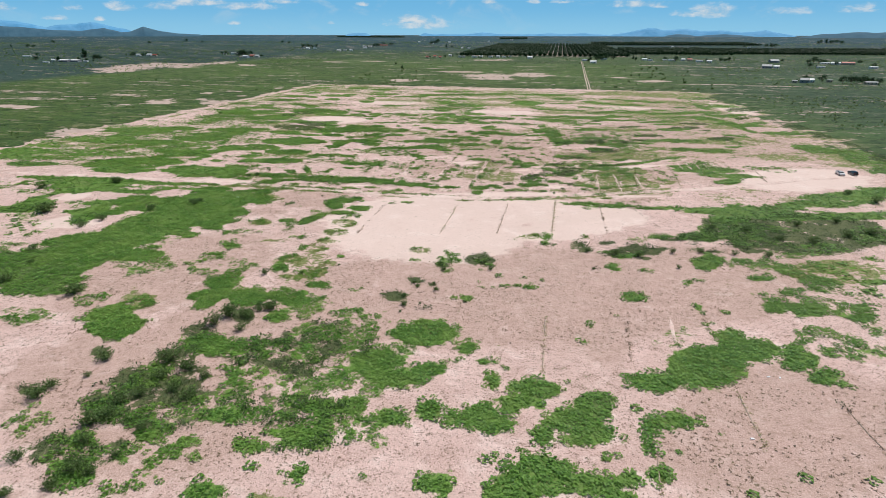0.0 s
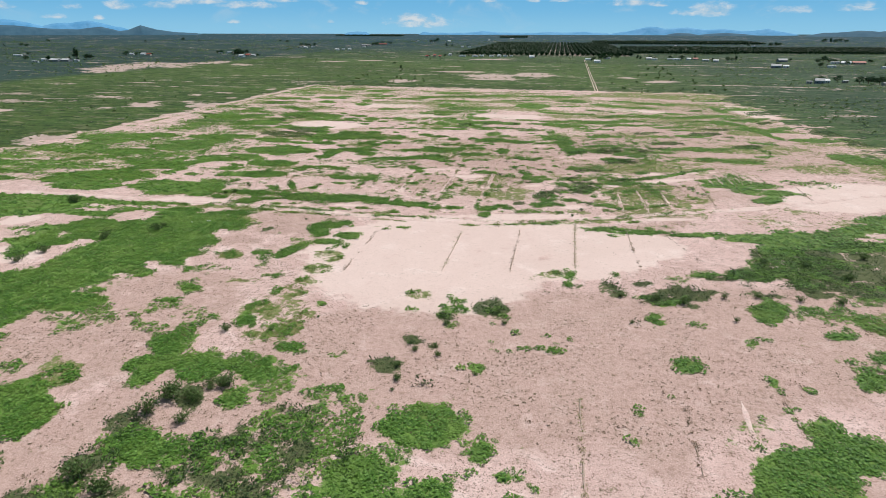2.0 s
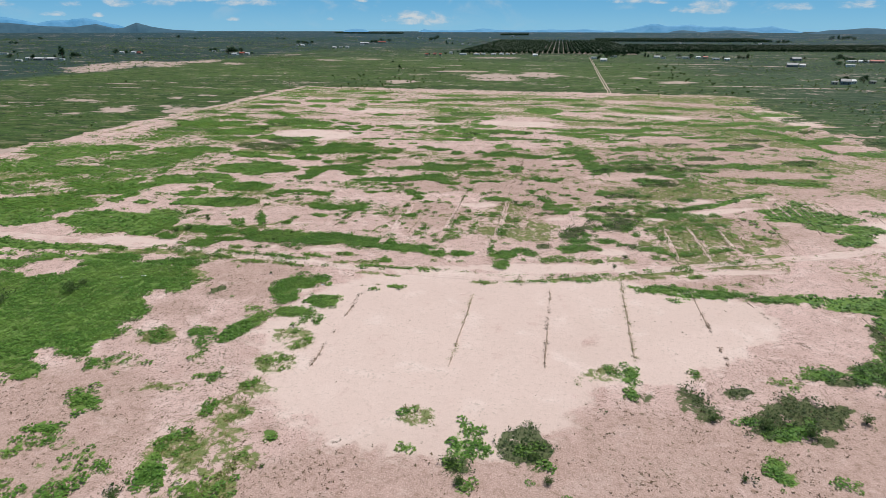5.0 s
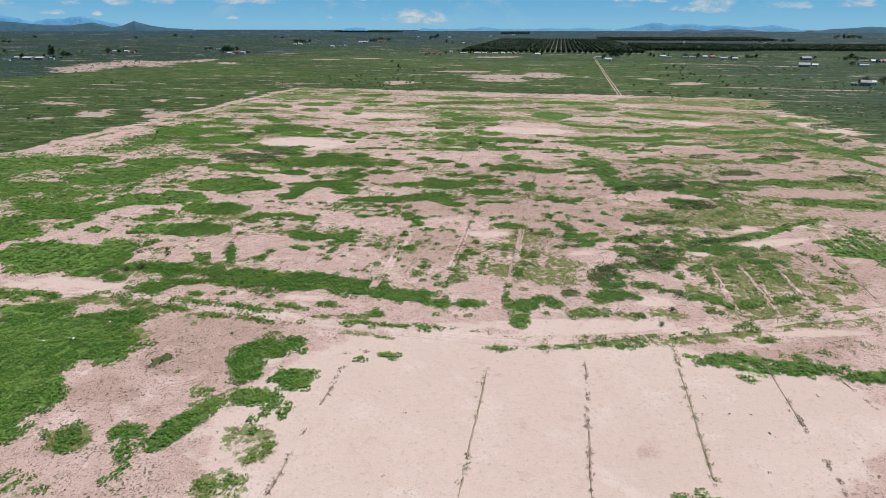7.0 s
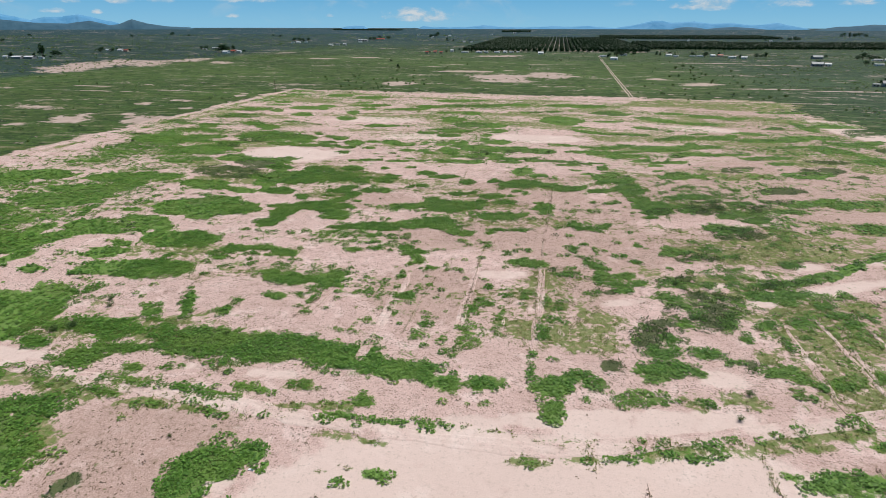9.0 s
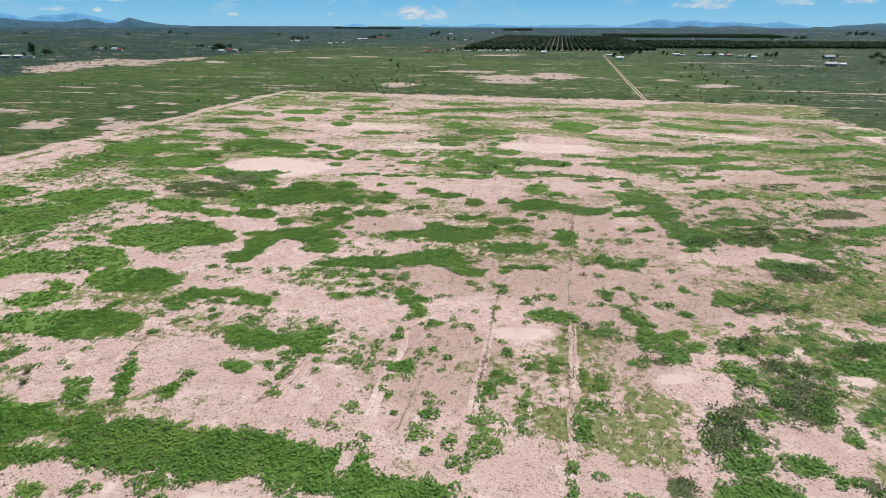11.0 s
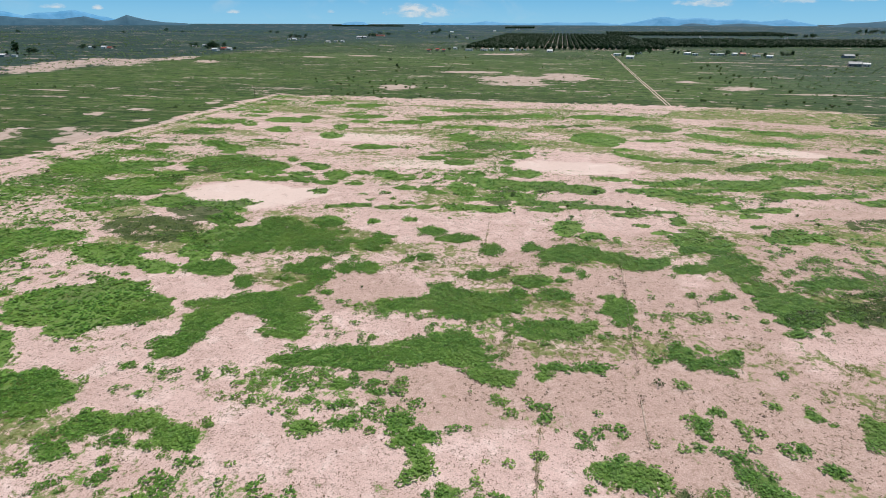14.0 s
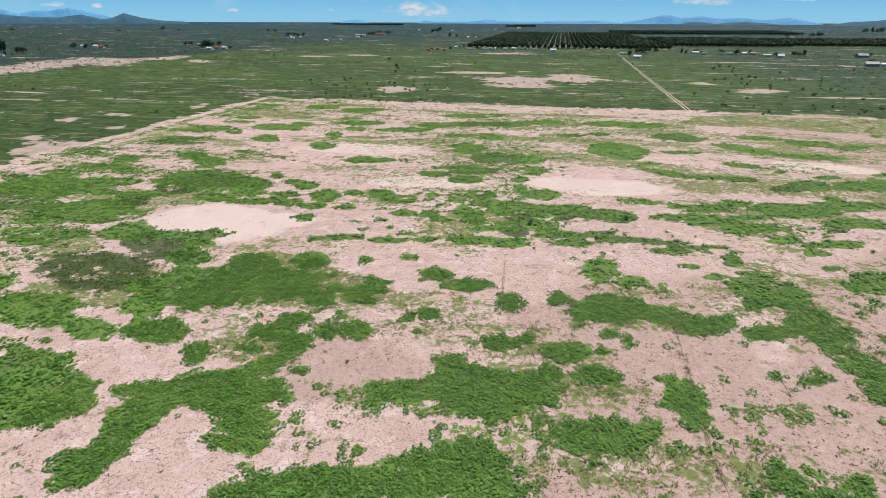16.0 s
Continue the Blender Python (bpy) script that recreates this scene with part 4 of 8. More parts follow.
patch("d", 1.9, 146.8, 2.7, 1.7, 23)
patch("g", -0.1, 147.4, 1.7, 1.0, 77)
patch("d", 9.0, 147.3, 5.0, 3.5, 52)
patch("d", 11.5, 144.9, 3.9, 2.6, 55)
patch("o", 11.2, 154.9, 1.7, 0.8, 74)
patch("d", 16.5, 150.8, 3.9, 2.2, 25)
patch("g", 17.0, 144.2, 3.1, 1.5, 20)
patch("d", 19.7, 143.9, 3.2, 1.9, 30)
patch("g", 22.2, 142.6, 4.1, 2.2, 25)
patch("d", 25.2, 140.8, 3.7, 2.0, 29)
patch("d", 25.4, 147.7, 2.8, 1.6, 31)
patch("s", 25.5, 154.6, 3.4, 1.6, 20)
patch("d", 31.4, 148.9, 3.1, 1.8, 41)
patch("g", 32.9, 159.3, 4.0, 1.5, 17)
patch("d", 35.4, 157.6, 4.5, 1.4, 15)
patch("g", 18.1, 132.1, 2.2, 0.9, 69)
patch("d", 12.5, 131.4, 1.0, 0.6, 59)
patch("s", 25.9, 132.7, 1.4, 0.8, 49)
patch("d", 34.0, 136.2, 0.9, 0.5, 37)
patch("d", 32.9, 143.1, 1.8, 0.8, 60)
patch("d", 40.4, 150.7, 4.0, 2.0, 27)
patch("d", 41.1, 154.7, 3.3, 1.3, 19)
patch("d", 42.2, 162.3, 5.2, 2.6, 53)
patch("d", 46.1, 159.8, 5.0, 2.5, 31)
patch("d", 52.8, 170.6, 11.0, 5.2, 51)
patch("g", 58.1, 182.3, 10.2, 5.2, 43)
patch("d", 49.3, 172.2, 6.0, 2.8, 55)
patch("d", 40.6, 167.9, 1.3, 0.7, 49)
patch("d", 34.9, 146.0, 1.5, 0.8, 41)
patch("d", 44.5, 149.7, 4.1, 1.4, 17)
patch("g", 42.5, 142.7, 4.9, 2.1, 54)
patch("d", 40.1, 143.8, 2.4, 1.3, 40)
patch("g", 37.0, 129.2, 1.3, 0.6, 28)
patch("g", 33.7, 126.8, 1.5, 0.8, 43)
patch("g", 11.2, 189.0, 7.2, 1.8, 13)
patch("g", 23.2, 188.6, 8.5, 2.4, 14)
patch("g", 37.6, 189.1, 11.1, 2.0, 12)
patch("g", 53.2, 190.5, 8.3, 1.6, 13)
patch("g", 64.7, 194.6, 7.3, 2.9, 20)
patch("g", 63.7, 197.9, 3.7, 1.9, 41)
patch("o", -7.0, 191.9, 22.4, 1.6, 12)
patch("g", -137.4, 208.2, 13.1, 6.8, -9)
patch("g", -135.1, 201.8, 8.5, 4.2, -24)
patch("g", -137.0, 217.3, 6.6, 3.7, -17)
patch("g", -119.6, 206.2, 8.9, 3.9, 2)
patch("g", -122.9, 198.0, 3.8, 1.9, -4)
patch("g", -152.5, 226.5, 4.8, 2.4, -4)
patch("g", -164.3, 226.0, 4.7, 2.4, -17)
patch("s", -134.8, 220.0, 2.9, 1.3, 2)
patch("g", -111.8, 205.2, 7.7, 4.1, -4)
patch("g", -110.0, 213.5, 3.9, 2.5, -26)
patch("g", -109.1, 215.1, 2.2, 1.4, -25)
patch("g", -103.1, 216.6, 9.0, 1.2, -63)
patch("g", -94.6, 216.6, 2.2, 1.5, -14)
patch("s", -93.6, 219.7, 2.5, 1.2, -54)
patch("g", -91.7, 204.4, 10.6, 5.8, 1)
patch("g", -77.2, 205.0, 12.4, 5.2, 8)
patch("g", -62.9, 204.6, 7.7, 4.1, 8)
patch("g", -53.3, 202.4, 8.4, 3.5, 10)
patch("g", -45.5, 201.1, 3.1, 2.2, 11)
patch("g", -99.9, 205.1, 5.5, 3.0, -42)
patch("g", -103.5, 199.7, 6.8, 2.2, 8)
patch("g", -109.6, 196.2, 4.7, 2.4, -2)
patch("g", -109.6, 194.1, 4.5, 1.8, 5)
patch("d", -115.0, 190.6, 1.5, 0.8, -14)
patch("g", -97.9, 194.0, 2.3, 1.3, -4)
patch("g", -90.7, 195.5, 3.7, 1.4, 8)
patch("g", -96.3, 190.4, 5.0, 1.0, -1)
patch("g", -82.8, 190.2, 9.5, 1.2, -2)
patch("g", -75.0, 192.8, 4.6, 0.9, -9)
patch("x", -87.8, 196.4, 2.7, 1.2, 6)
patch("o", -67.3, 194.8, 3.1, 1.8, 5)
patch("g", -57.8, 189.2, 3.7, 1.1, 11)
patch("g", -50.4, 189.1, 6.4, 0.6, 11)
patch("g", -55.6, 192.8, 2.0, 1.5, 2)
patch("s", -57.1, 194.2, 2.4, 1.9, -57)
patch("g", -43.1, 189.8, 2.7, 0.7, 11)
patch("g", -77.8, 223.1, 6.5, 0.6, -85)
patch("g", -86.8, 224.2, 2.3, 1.7, -15)
patch("g", -88.5, 233.8, 6.5, 3.8, 4)
patch("g", -78.6, 235.1, 4.4, 3.6, -16)
patch("g", -93.5, 234.6, 3.6, 2.6, -41)
patch("g", -58.4, 229.9, 2.4, 2.1, -2)
patch("s", -61.4, 217.9, 3.6, 2.4, -68)
patch("s", -58.5, 212.3, 4.7, 2.9, -70)
patch("g", -61.1, 206.0, 3.3, 2.5, 1)
patch("s", -52.2, 211.5, 10.1, 1.9, 82)
patch("g", -60.3, 249.0, 2.4, 2.1, -69)
patch("g", -56.5, 245.8, 2.9, 1.5, 11)
patch("o", -117.5, 187.6, 7.4, 2.0, 8)
patch("o", -100.6, 187.2, 9.0, 1.9, 10)
patch("o", -83.9, 187.1, 9.7, 1.8, 11)
patch("o", -71.0, 186.5, 3.8, 1.1, 10)
patch("g", -107.7, 177.1, 10.0, 4.7, -29)
patch("s", -101.4, 178.3, 7.5, 3.6, -34)
patch("o", -99.9, 175.7, 7.1, 3.4, -32)
patch("g", -100.2, 169.0, 5.2, 2.7, -16)
patch("g", -93.9, 174.7, 1.8, 0.9, 0)
patch("s", -93.7, 170.2, 2.2, 1.1, -3)
patch("o", -90.7, 181.8, 1.4, 0.8, -8)
patch("d", -88.2, 169.0, 3.2, 1.5, 72)
patch("d", -87.4, 163.2, 1.2, 0.5, -39)
patch("s", -96.1, 163.0, 1.3, 0.7, -13)
patch("g", -67.3, 178.7, 2.3, 1.7, -14)
patch("g", -64.8, 177.2, 1.7, 1.1, 0)
patch("s", -70.5, 170.4, 5.2, 1.4, -80)
patch("g", -70.7, 171.4, 3.2, 0.6, -80)
patch("s", -69.1, 164.4, 1.9, 1.1, -1)
patch("s", -75.9, 163.1, 2.3, 1.2, -2)
patch("s", -61.4, 168.4, 2.4, 1.8, -17)
patch("s", -60.2, 169.2, 1.9, 1.2, 1)
patch("s", -63.1, 165.6, 1.5, 0.9, 0)
patch("o", -56.6, 184.9, 3.6, 0.7, 11)
patch("o", -51.0, 184.6, 3.5, 0.5, 11)
patch("o", -54.9, 178.0, 2.5, 0.6, 11)
patch("g", -53.7, 177.0, 1.2, 0.9, -5)
patch("g", -49.1, 178.6, 2.3, 1.3, 8)
patch("s", -42.9, 216.9, 9.6, 2.9, -81)
patch("g", -44.9, 215.1, 6.5, 1.4, -80)
patch("g", -43.9, 231.5, 8.4, 1.3, -81)
patch("s", -37.7, 222.6, 3.6, 1.7, -85)
patch("g", -28.5, 219.5, 4.3, 1.6, -89)
patch("o", -29.6, 230.2, 11.4, 2.5, -88)
patch("s", -36.8, 215.4, 2.3, 1.6, -88)
patch("g", -33.8, 254.4, 4.6, 3.5, 23)
patch("g", -36.5, 235.2, 1.3, 0.9, 17)
patch("s", -25.9, 230.5, 2.3, 1.7, 78)
patch("s", -20.6, 249.3, 4.3, 2.1, 16)
patch("g", -13.8, 250.1, 10.5, 2.8, -69)
patch("g", -10.9, 242.7, 3.0, 2.3, 47)
patch("e", 2.7, 236.5, 9.9, 6.5, 57)
patch("e", 2.3, 248.7, 5.9, 3.8, 30)
patch("e", -7.4, 223.8, 7.3, 4.3, 72)
patch("e", -5.5, 221.7, 5.0, 3.4, 34)
patch("g", -6.1, 217.1, 4.6, 2.8, 25)
patch("e", 0.4, 230.3, 6.6, 4.3, 33)
patch("g", -8.0, 210.5, 4.9, 2.8, 22)
patch("d", -16.1, 210.9, 2.9, 2.2, 41)
patch("g", 1.4, 218.6, 4.6, 2.4, 22)
patch("g", 5.0, 216.1, 3.1, 1.9, 38)
patch("d", 7.9, 215.7, 4.1, 1.8, 68)
patch("g", 9.7, 224.7, 2.9, 1.4, 67)
patch("g", 8.7, 232.0, 5.2, 2.2, 71)
patch("e", 12.1, 241.0, 3.7, 2.3, 37)
patch("s", -25.5, 211.0, 1.6, 1.2, 28)
patch("d", -20.4, 227.4, 1.3, 1.0, 35)
patch("g", -37.3, 201.8, 4.1, 2.2, 13)
patch("g", -43.3, 200.6, 2.5, 2.4, 14)
patch("g", -26.3, 203.1, 4.1, 3.1, 26)
patch("g", -22.4, 206.6, 3.1, 1.7, 16)
patch("g", -19.4, 204.5, 2.2, 1.8, 49)
patch("g", -26.1, 196.3, 3.2, 1.8, 87)
patch("g", -30.2, 208.1, 4.8, 0.7, -87)
patch("g", -21.0, 200.6, 1.6, 1.1, 75)
patch("s", -36.5, 195.8, 1.9, 1.3, 14)
patch("s", -16.5, 204.1, 1.5, 1.0, 27)
patch("o", -0.4, 204.8, 5.1, 2.9, 24)
patch("s", -0.4, 204.8, 4.2, 2.5, 28)
patch("o", 5.8, 204.3, 3.1, 1.7, 25)
patch("s", -11.9, 202.5, 4.9, 2.3, 16)
patch("d", 5.8, 207.7, 1.4, 0.8, 59)
patch("g", -1.5, 211.2, 1.4, 1.0, 44)
patch("d", 22.2, 251.0, 8.4, 0.9, 37)
patch("g", 36.0, 259.8, 9.1, 1.3, 31)
patch("d", 46.1, 267.5, 8.0, 1.5, 39)
patch("g", 31.9, 265.6, 4.2, 2.4, 33)
patch("g", 15.5, 232.0, 3.1, 1.9, 41)
patch("g", 22.5, 233.4, 3.8, 2.2, 45)
patch("g", 23.5, 243.3, 3.0, 1.8, 37)
patch("g", 18.0, 223.1, 5.9, 0.9, -77)
patch("g", 12.4, 214.6, 4.5, 2.3, 25)
patch("g", 14.5, 212.2, 3.1, 1.8, 41)
patch("g", 18.1, 212.0, 2.8, 1.5, 28)
patch("g", 14.4, 207.7, 2.1, 1.1, 26)
patch("o", 11.9, 219.6, 3.9, 2.2, 56)
patch("g", 31.3, 239.2, 4.1, 2.0, 25)
patch("g", 30.5, 243.3, 3.0, 1.7, 37)
patch("g", 33.2, 235.6, 3.4, 1.8, 31)
patch("o", 37.4, 243.3, 6.3, 3.4, 39)
patch("g", 21.1, 212.6, 4.4, 2.1, 25)
patch("s", 26.5, 221.5, 4.1, 2.2, 42)
patch("o", 30.6, 224.4, 3.7, 1.9, 44)
patch("g", 27.9, 215.8, 3.6, 1.9, 33)
patch("g", 32.4, 217.7, 3.4, 1.7, 41)
patch("o", 36.1, 225.6, 5.1, 2.1, 55)
patch("s", 36.2, 249.0, 5.2, 2.8, 44)
patch("g", 45.9, 242.1, 2.9, 1.3, 52)
patch("o", 56.8, 270.7, 5.9, 2.7, 51)
patch("o", -37.1, 189.8, 4.3, 0.6, 4)
patch("o", -25.9, 189.6, 3.5, 0.5, 12)
patch("g", -14.2, 192.4, 0.8, 0.6, 49)
patch("o", -26.2, 185.6, 5.0, 0.9, 12)
patch("o", -18.3, 187.8, 5.1, 1.8, 13)
patch("o", -9.9, 190.2, 6.9, 1.5, 12)
patch("o", -1.4, 192.5, 5.2, 1.4, 13)
patch("o", 6.0, 196.1, 5.4, 1.9, 16)
patch("o", 15.2, 199.3, 6.3, 1.3, 13)
patch("o", 24.7, 202.7, 4.6, 1.0, 13)
patch("g", -16.7, 187.9, 2.5, 0.6, 12)
patch("g", -5.9, 190.1, 2.6, 0.7, 14)
patch("o", 20.9, 197.7, 2.9, 1.3, 25)
patch("g", 5.4, 188.9, 2.5, 1.0, 18)
patch("g", 10.8, 189.4, 5.7, 1.5, 14)
patch("g", 16.1, 189.8, 3.3, 1.2, 18)
patch("g", 20.2, 189.5, 2.4, 1.2, 34)
patch("g", 13.5, 187.1, 2.4, 0.7, 15)
patch("s", 11.6, 184.0, 1.3, 0.7, 35)
patch("g", 14.8, 183.7, 1.9, 0.6, 15)
patch("g", -162.7, 272.5, 5.3, 2.3, 1)
patch("g", -177.7, 277.0, 4.6, 1.5, 6)
patch("g", -146.3, 260.8, 10.8, 5.7, -27)
patch("g", -155.1, 264.9, 6.6, 3.5, -16)
patch("d", -150.0, 257.0, 7.2, 3.3, -31)
patch("g", -125.2, 253.1, 8.8, 4.7, -35)
patch("g", -132.5, 247.9, 7.3, 3.4, 0)
patch("g", -143.6, 245.6, 5.5, 2.5, -29)
patch("x", -145.4, 253.3, 1.7, 0.9, -10)
patch("g", -141.4, 276.2, 8.3, 4.3, -1)
patch("g", -137.1, 278.9, 6.6, 4.1, -15)
patch("g", -133.8, 283.3, 6.3, 3.8, -7)
patch("g", -136.6, 270.3, 5.9, 3.2, -5)
patch("g", -135.2, 252.2, 8.3, 4.6, -12)
patch("g", -116.1, 262.5, 2.4, 1.5, -8)
patch("g", -108.8, 255.7, 1.8, 1.1, -8)
patch("g", -112.2, 268.2, 4.6, 3.2, -26)
patch("g", -114.1, 279.2, 6.4, 2.0, -74)
patch("g", -111.4, 286.0, 8.7, 3.3, 9)
patch("g", -101.5, 288.0, 8.8, 4.4, 7)
patch("g", -95.7, 282.0, 5.0, 3.9, -44)
patch("g", -95.0, 277.2, 3.4, 2.2, 2)
patch("g", -111.7, 242.0, 3.0, 1.8, -14)
patch("g", -109.8, 248.1, 5.8, 3.2, -2)
patch("g", -102.9, 250.5, 4.6, 2.5, 1)
patch("g", -95.3, 247.9, 3.1, 2.2, -26)
patch("g", -97.9, 248.4, 3.4, 2.3, -8)
patch("g", -104.0, 245.1, 5.3, 1.4, 10)
patch("g", -124.8, 239.9, 2.4, 0.8, 80)
patch("g", -109.6, 231.9, 1.4, 0.7, -2)
patch("g", -107.4, 224.8, 1.3, 0.7, -20)
patch("g", -92.9, 235.1, 3.6, 2.4, -34)
patch("g", -93.3, 232.6, 2.1, 1.4, -32)
patch("g", -85.3, 234.3, 5.6, 2.3, 7)
patch("g", -85.5, 231.3, 2.7, 1.5, 3)
patch("g", -79.5, 234.7, 4.1, 2.0, 7)
patch("g", -77.6, 238.9, 1.6, 1.3, -22)
patch("g", -76.6, 231.7, 3.5, 1.2, 10)
patch("g", -86.9, 224.4, 2.2, 1.3, -2)
patch("g", -81.6, 228.7, 1.1, 0.7, -7)
patch("g", -70.2, 229.7, 0.9, 0.7, -15)
patch("g", -77.6, 225.2, 4.5, 0.5, 88)
patch("g", -77.5, 219.0, 1.0, 0.7, -9)
patch("g", -103.9, 217.7, 5.9, 1.5, -71)
patch("g", -109.1, 215.3, 2.2, 1.1, -5)
patch("g", -104.8, 210.1, 2.5, 1.2, -7)
patch("d", -99.8, 211.1, 2.6, 1.4, -13)
patch("g", -109.6, 213.6, 1.5, 0.7, -22)
patch("g", -93.8, 215.2, 2.2, 1.2, -6)
patch("g", -93.8, 218.4, 1.1, 0.7, -14)
patch("s", -96.4, 215.7, 1.0, 0.6, -7)
patch("g", -79.8, 254.1, 2.3, 1.8, -11)
patch("g", -73.6, 255.8, 2.7, 1.5, 8)
patch("s", -89.9, 244.5, 2.1, 1.1, 5)
patch("s", -85.8, 245.0, 1.1, 0.7, -3)
patch("g", -88.8, 269.5, 3.8, 2.4, 3)
patch("g", -79.0, 271.5, 7.5, 3.6, 9)
patch("g", -67.4, 276.8, 7.7, 4.6, 10)
patch("g", -90.7, 265.0, 2.5, 1.3, 6)
patch("g", -77.7, 264.3, 2.1, 1.5, 4)
patch("g", -81.5, 264.3, 1.4, 1.0, 3)
patch("g", -71.4, 263.6, 1.4, 0.9, 7)
patch("g", -70.8, 267.7, 1.3, 1.0, -68)
patch("g", -74.5, 293.5, 5.8, 2.6, 11)
patch("g", -67.8, 296.8, 4.4, 3.4, 11)
patch("g", -65.7, 258.1, 2.6, 2.2, -65)
patch("g", -62.0, 254.7, 3.2, 2.0, 10)
patch("g", -61.1, 251.0, 3.0, 2.1, -74)
patch("g", -61.7, 247.2, 1.6, 1.2, -71)
patch("g", -56.6, 244.6, 2.1, 1.3, 11)
patch("g", -56.2, 240.9, 1.8, 1.0, 11)
patch("g", -61.5, 240.9, 2.1, 1.1, -73)
patch("g", -54.8, 236.5, 0.9, 0.8, 8)
patch("g", -59.4, 230.0, 1.7, 1.3, 4)
patch("s", -57.3, 228.6, 2.4, 1.6, 9)
patch("g", -63.5, 222.4, 0.9, 0.7, -1)
patch("g", -60.9, 222.4, 2.4, 0.5, -87)
patch("g", -59.0, 221.8, 1.2, 1.0, -56)
patch("s", -54.9, 225.7, 1.1, 0.8, 8)
patch("g", -51.6, 221.3, 1.7, 0.9, -78)
patch("g", -63.1, 217.1, 0.9, 0.5, 5)
patch("s", -68.5, 238.4, 1.3, 0.9, 4)
patch("s", -76.1, 245.1, 1.5, 1.1, -49)
patch("g", -60.3, 296.5, 10.2, 5.5, 13)
patch("g", -61.7, 280.9, 5.2, 4.8, 14)
patch("g", -52.5, 271.5, 3.6, 2.8, 17)
patch("g", -55.1, 272.3, 3.1, 2.4, -85)
patch("g", -45.3, 289.0, 8.2, 4.2, 14)
patch("g", -37.4, 290.6, 2.9, 2.4, 46)
patch("g", -41.9, 304.0, 3.0, 1.9, 18)
patch("g", -30.4, 300.7, 4.6, 3.4, 71)
patch("s", -22.3, 298.7, 4.3, 2.7, 23)
patch("g", -37.2, 277.2, 4.9, 1.6, 13)
patch("g", -43.2, 276.5, 2.5, 1.1, 13)
patch("g", -44.8, 273.0, 1.1, 0.9, 65)
patch("g", -21.0, 285.6, 2.7, 1.9, 32)
patch("g", -16.5, 282.8, 5.0, 1.9, 15)
patch("g", -12.5, 285.6, 2.3, 1.5, 58)
patch("g", -22.7, 275.0, 1.8, 1.1, 74)
patch("d", -26.6, 275.4, 1.3, 0.9, 35)
patch("g", -22.0, 265.9, 2.5, 1.4, 74)
patch("g", -19.0, 269.2, 1.7, 1.0, 70)
patch("g", -23.1, 260.6, 1.2, 0.9, 44)
patch("g", -10.0, 271.7, 1.8, 1.2, 39)
patch("g", -15.6, 267.2, 0.9, 0.6, 65)
patch("g", -4.2, 271.7, 2.3, 1.3, 61)
patch("g", -2.3, 269.5, 1.1, 0.7, 47)
patch("g", -8.9, 262.9, 1.6, 1.0, 54)
patch("g", -6.4, 259.3, 2.1, 1.3, 42)
patch("s", -3.3, 260.5, 1.0, 0.6, 42)
patch("g", -17.1, 255.5, 6.2, 1.6, -65)
patch("g", -12.6, 248.3, 5.0, 3.2, 34)
patch("g", -7.3, 246.5, 3.6, 2.1, 37)
patch("g", -10.0, 250.3, 3.9, 2.0, 22)
patch("d", -13.6, 240.5, 2.4, 1.5, 38)
patch("e", -17.7, 239.7, 2.3, 1.5, 37)
patch("g", -4.5, 245.0, 2.7, 1.1, 19)
patch("g", -1.5, 242.4, 2.9, 1.6, 50)
patch("g", -3.8, 240.1, 3.3, 0.8, 14)
patch("g", -1.0, 239.5, 1.9, 1.1, 36)
patch("g", -31.9, 255.9, 2.3, 1.8, 51)
patch("g", -30.6, 252.6, 3.0, 2.0, 23)
patch("s", -36.9, 251.3, 2.5, 1.3, 16)
patch("s", -44.6, 256.2, 1.9, 1.4, 86)
patch("g", -44.5, 248.9, 1.5, 0.8, -87)
patch("d", -26.9, 250.8, 2.1, 1.3, 75)
patch("s", -23.1, 248.4, 3.7, 0.9, 13)
patch("g", -22.5, 253.0, 1.0, 0.7, 57)
patch("g", -45.6, 241.2, 1.8, 1.0, 14)
patch("s", -43.4, 241.3, 1.1, 0.8, 22)
patch("s", -51.9, 240.3, 1.3, 0.9, 13)
patch("g", -40.9, 237.6, 1.0, 0.8, 65)
patch("g", -37.5, 237.2, 1.2, 0.6, 15)
patch("g", -36.4, 234.7, 1.5, 0.7, 15)
patch("o", -41.9, 233.0, 3.6, 2.0, -89)
patch("g", -40.5, 229.8, 2.0, 1.3, 18)
patch("g", -44.9, 223.7, 2.9, 1.2, -84)
patch("g", -45.3, 230.5, 2.9, 0.6, -84)
patch("o", -31.7, 236.3, 3.9, 2.7, 72)
patch("o", -30.5, 229.6, 3.3, 2.4, 35)
patch("s", -31.9, 231.5, 2.4, 1.1, 15)
patch("g", -36.9, 226.3, 2.5, 0.7, -90)
patch("s", -41.0, 225.5, 2.5, 1.8, 85)
patch("g", -36.5, 223.4, 2.2, 0.7, 13)
patch("o", -25.1, 231.8, 3.0, 2.1, 61)
patch("g", -25.1, 228.6, 1.2, 0.8, 38)
patch("s", -26.0, 237.4, 2.6, 1.6, 25)
patch("g", -30.2, 224.2, 1.5, 0.7, 17)
patch("o", -29.5, 227.8, 3.1, 1.0, 84)
patch("d", -20.1, 227.2, 1.3, 0.9, 56)
patch("g", -10.9, 231.2, 0.7, 0.4, 38)
patch("g", 5.3, 309.9, 8.0, 4.7, 31)
patch("d", 6.6, 304.7, 6.3, 3.7, 33)
patch("g", 2.7, 297.1, 2.4, 1.4, 32)
patch("g", 16.2, 306.6, 4.1, 2.4, 37)
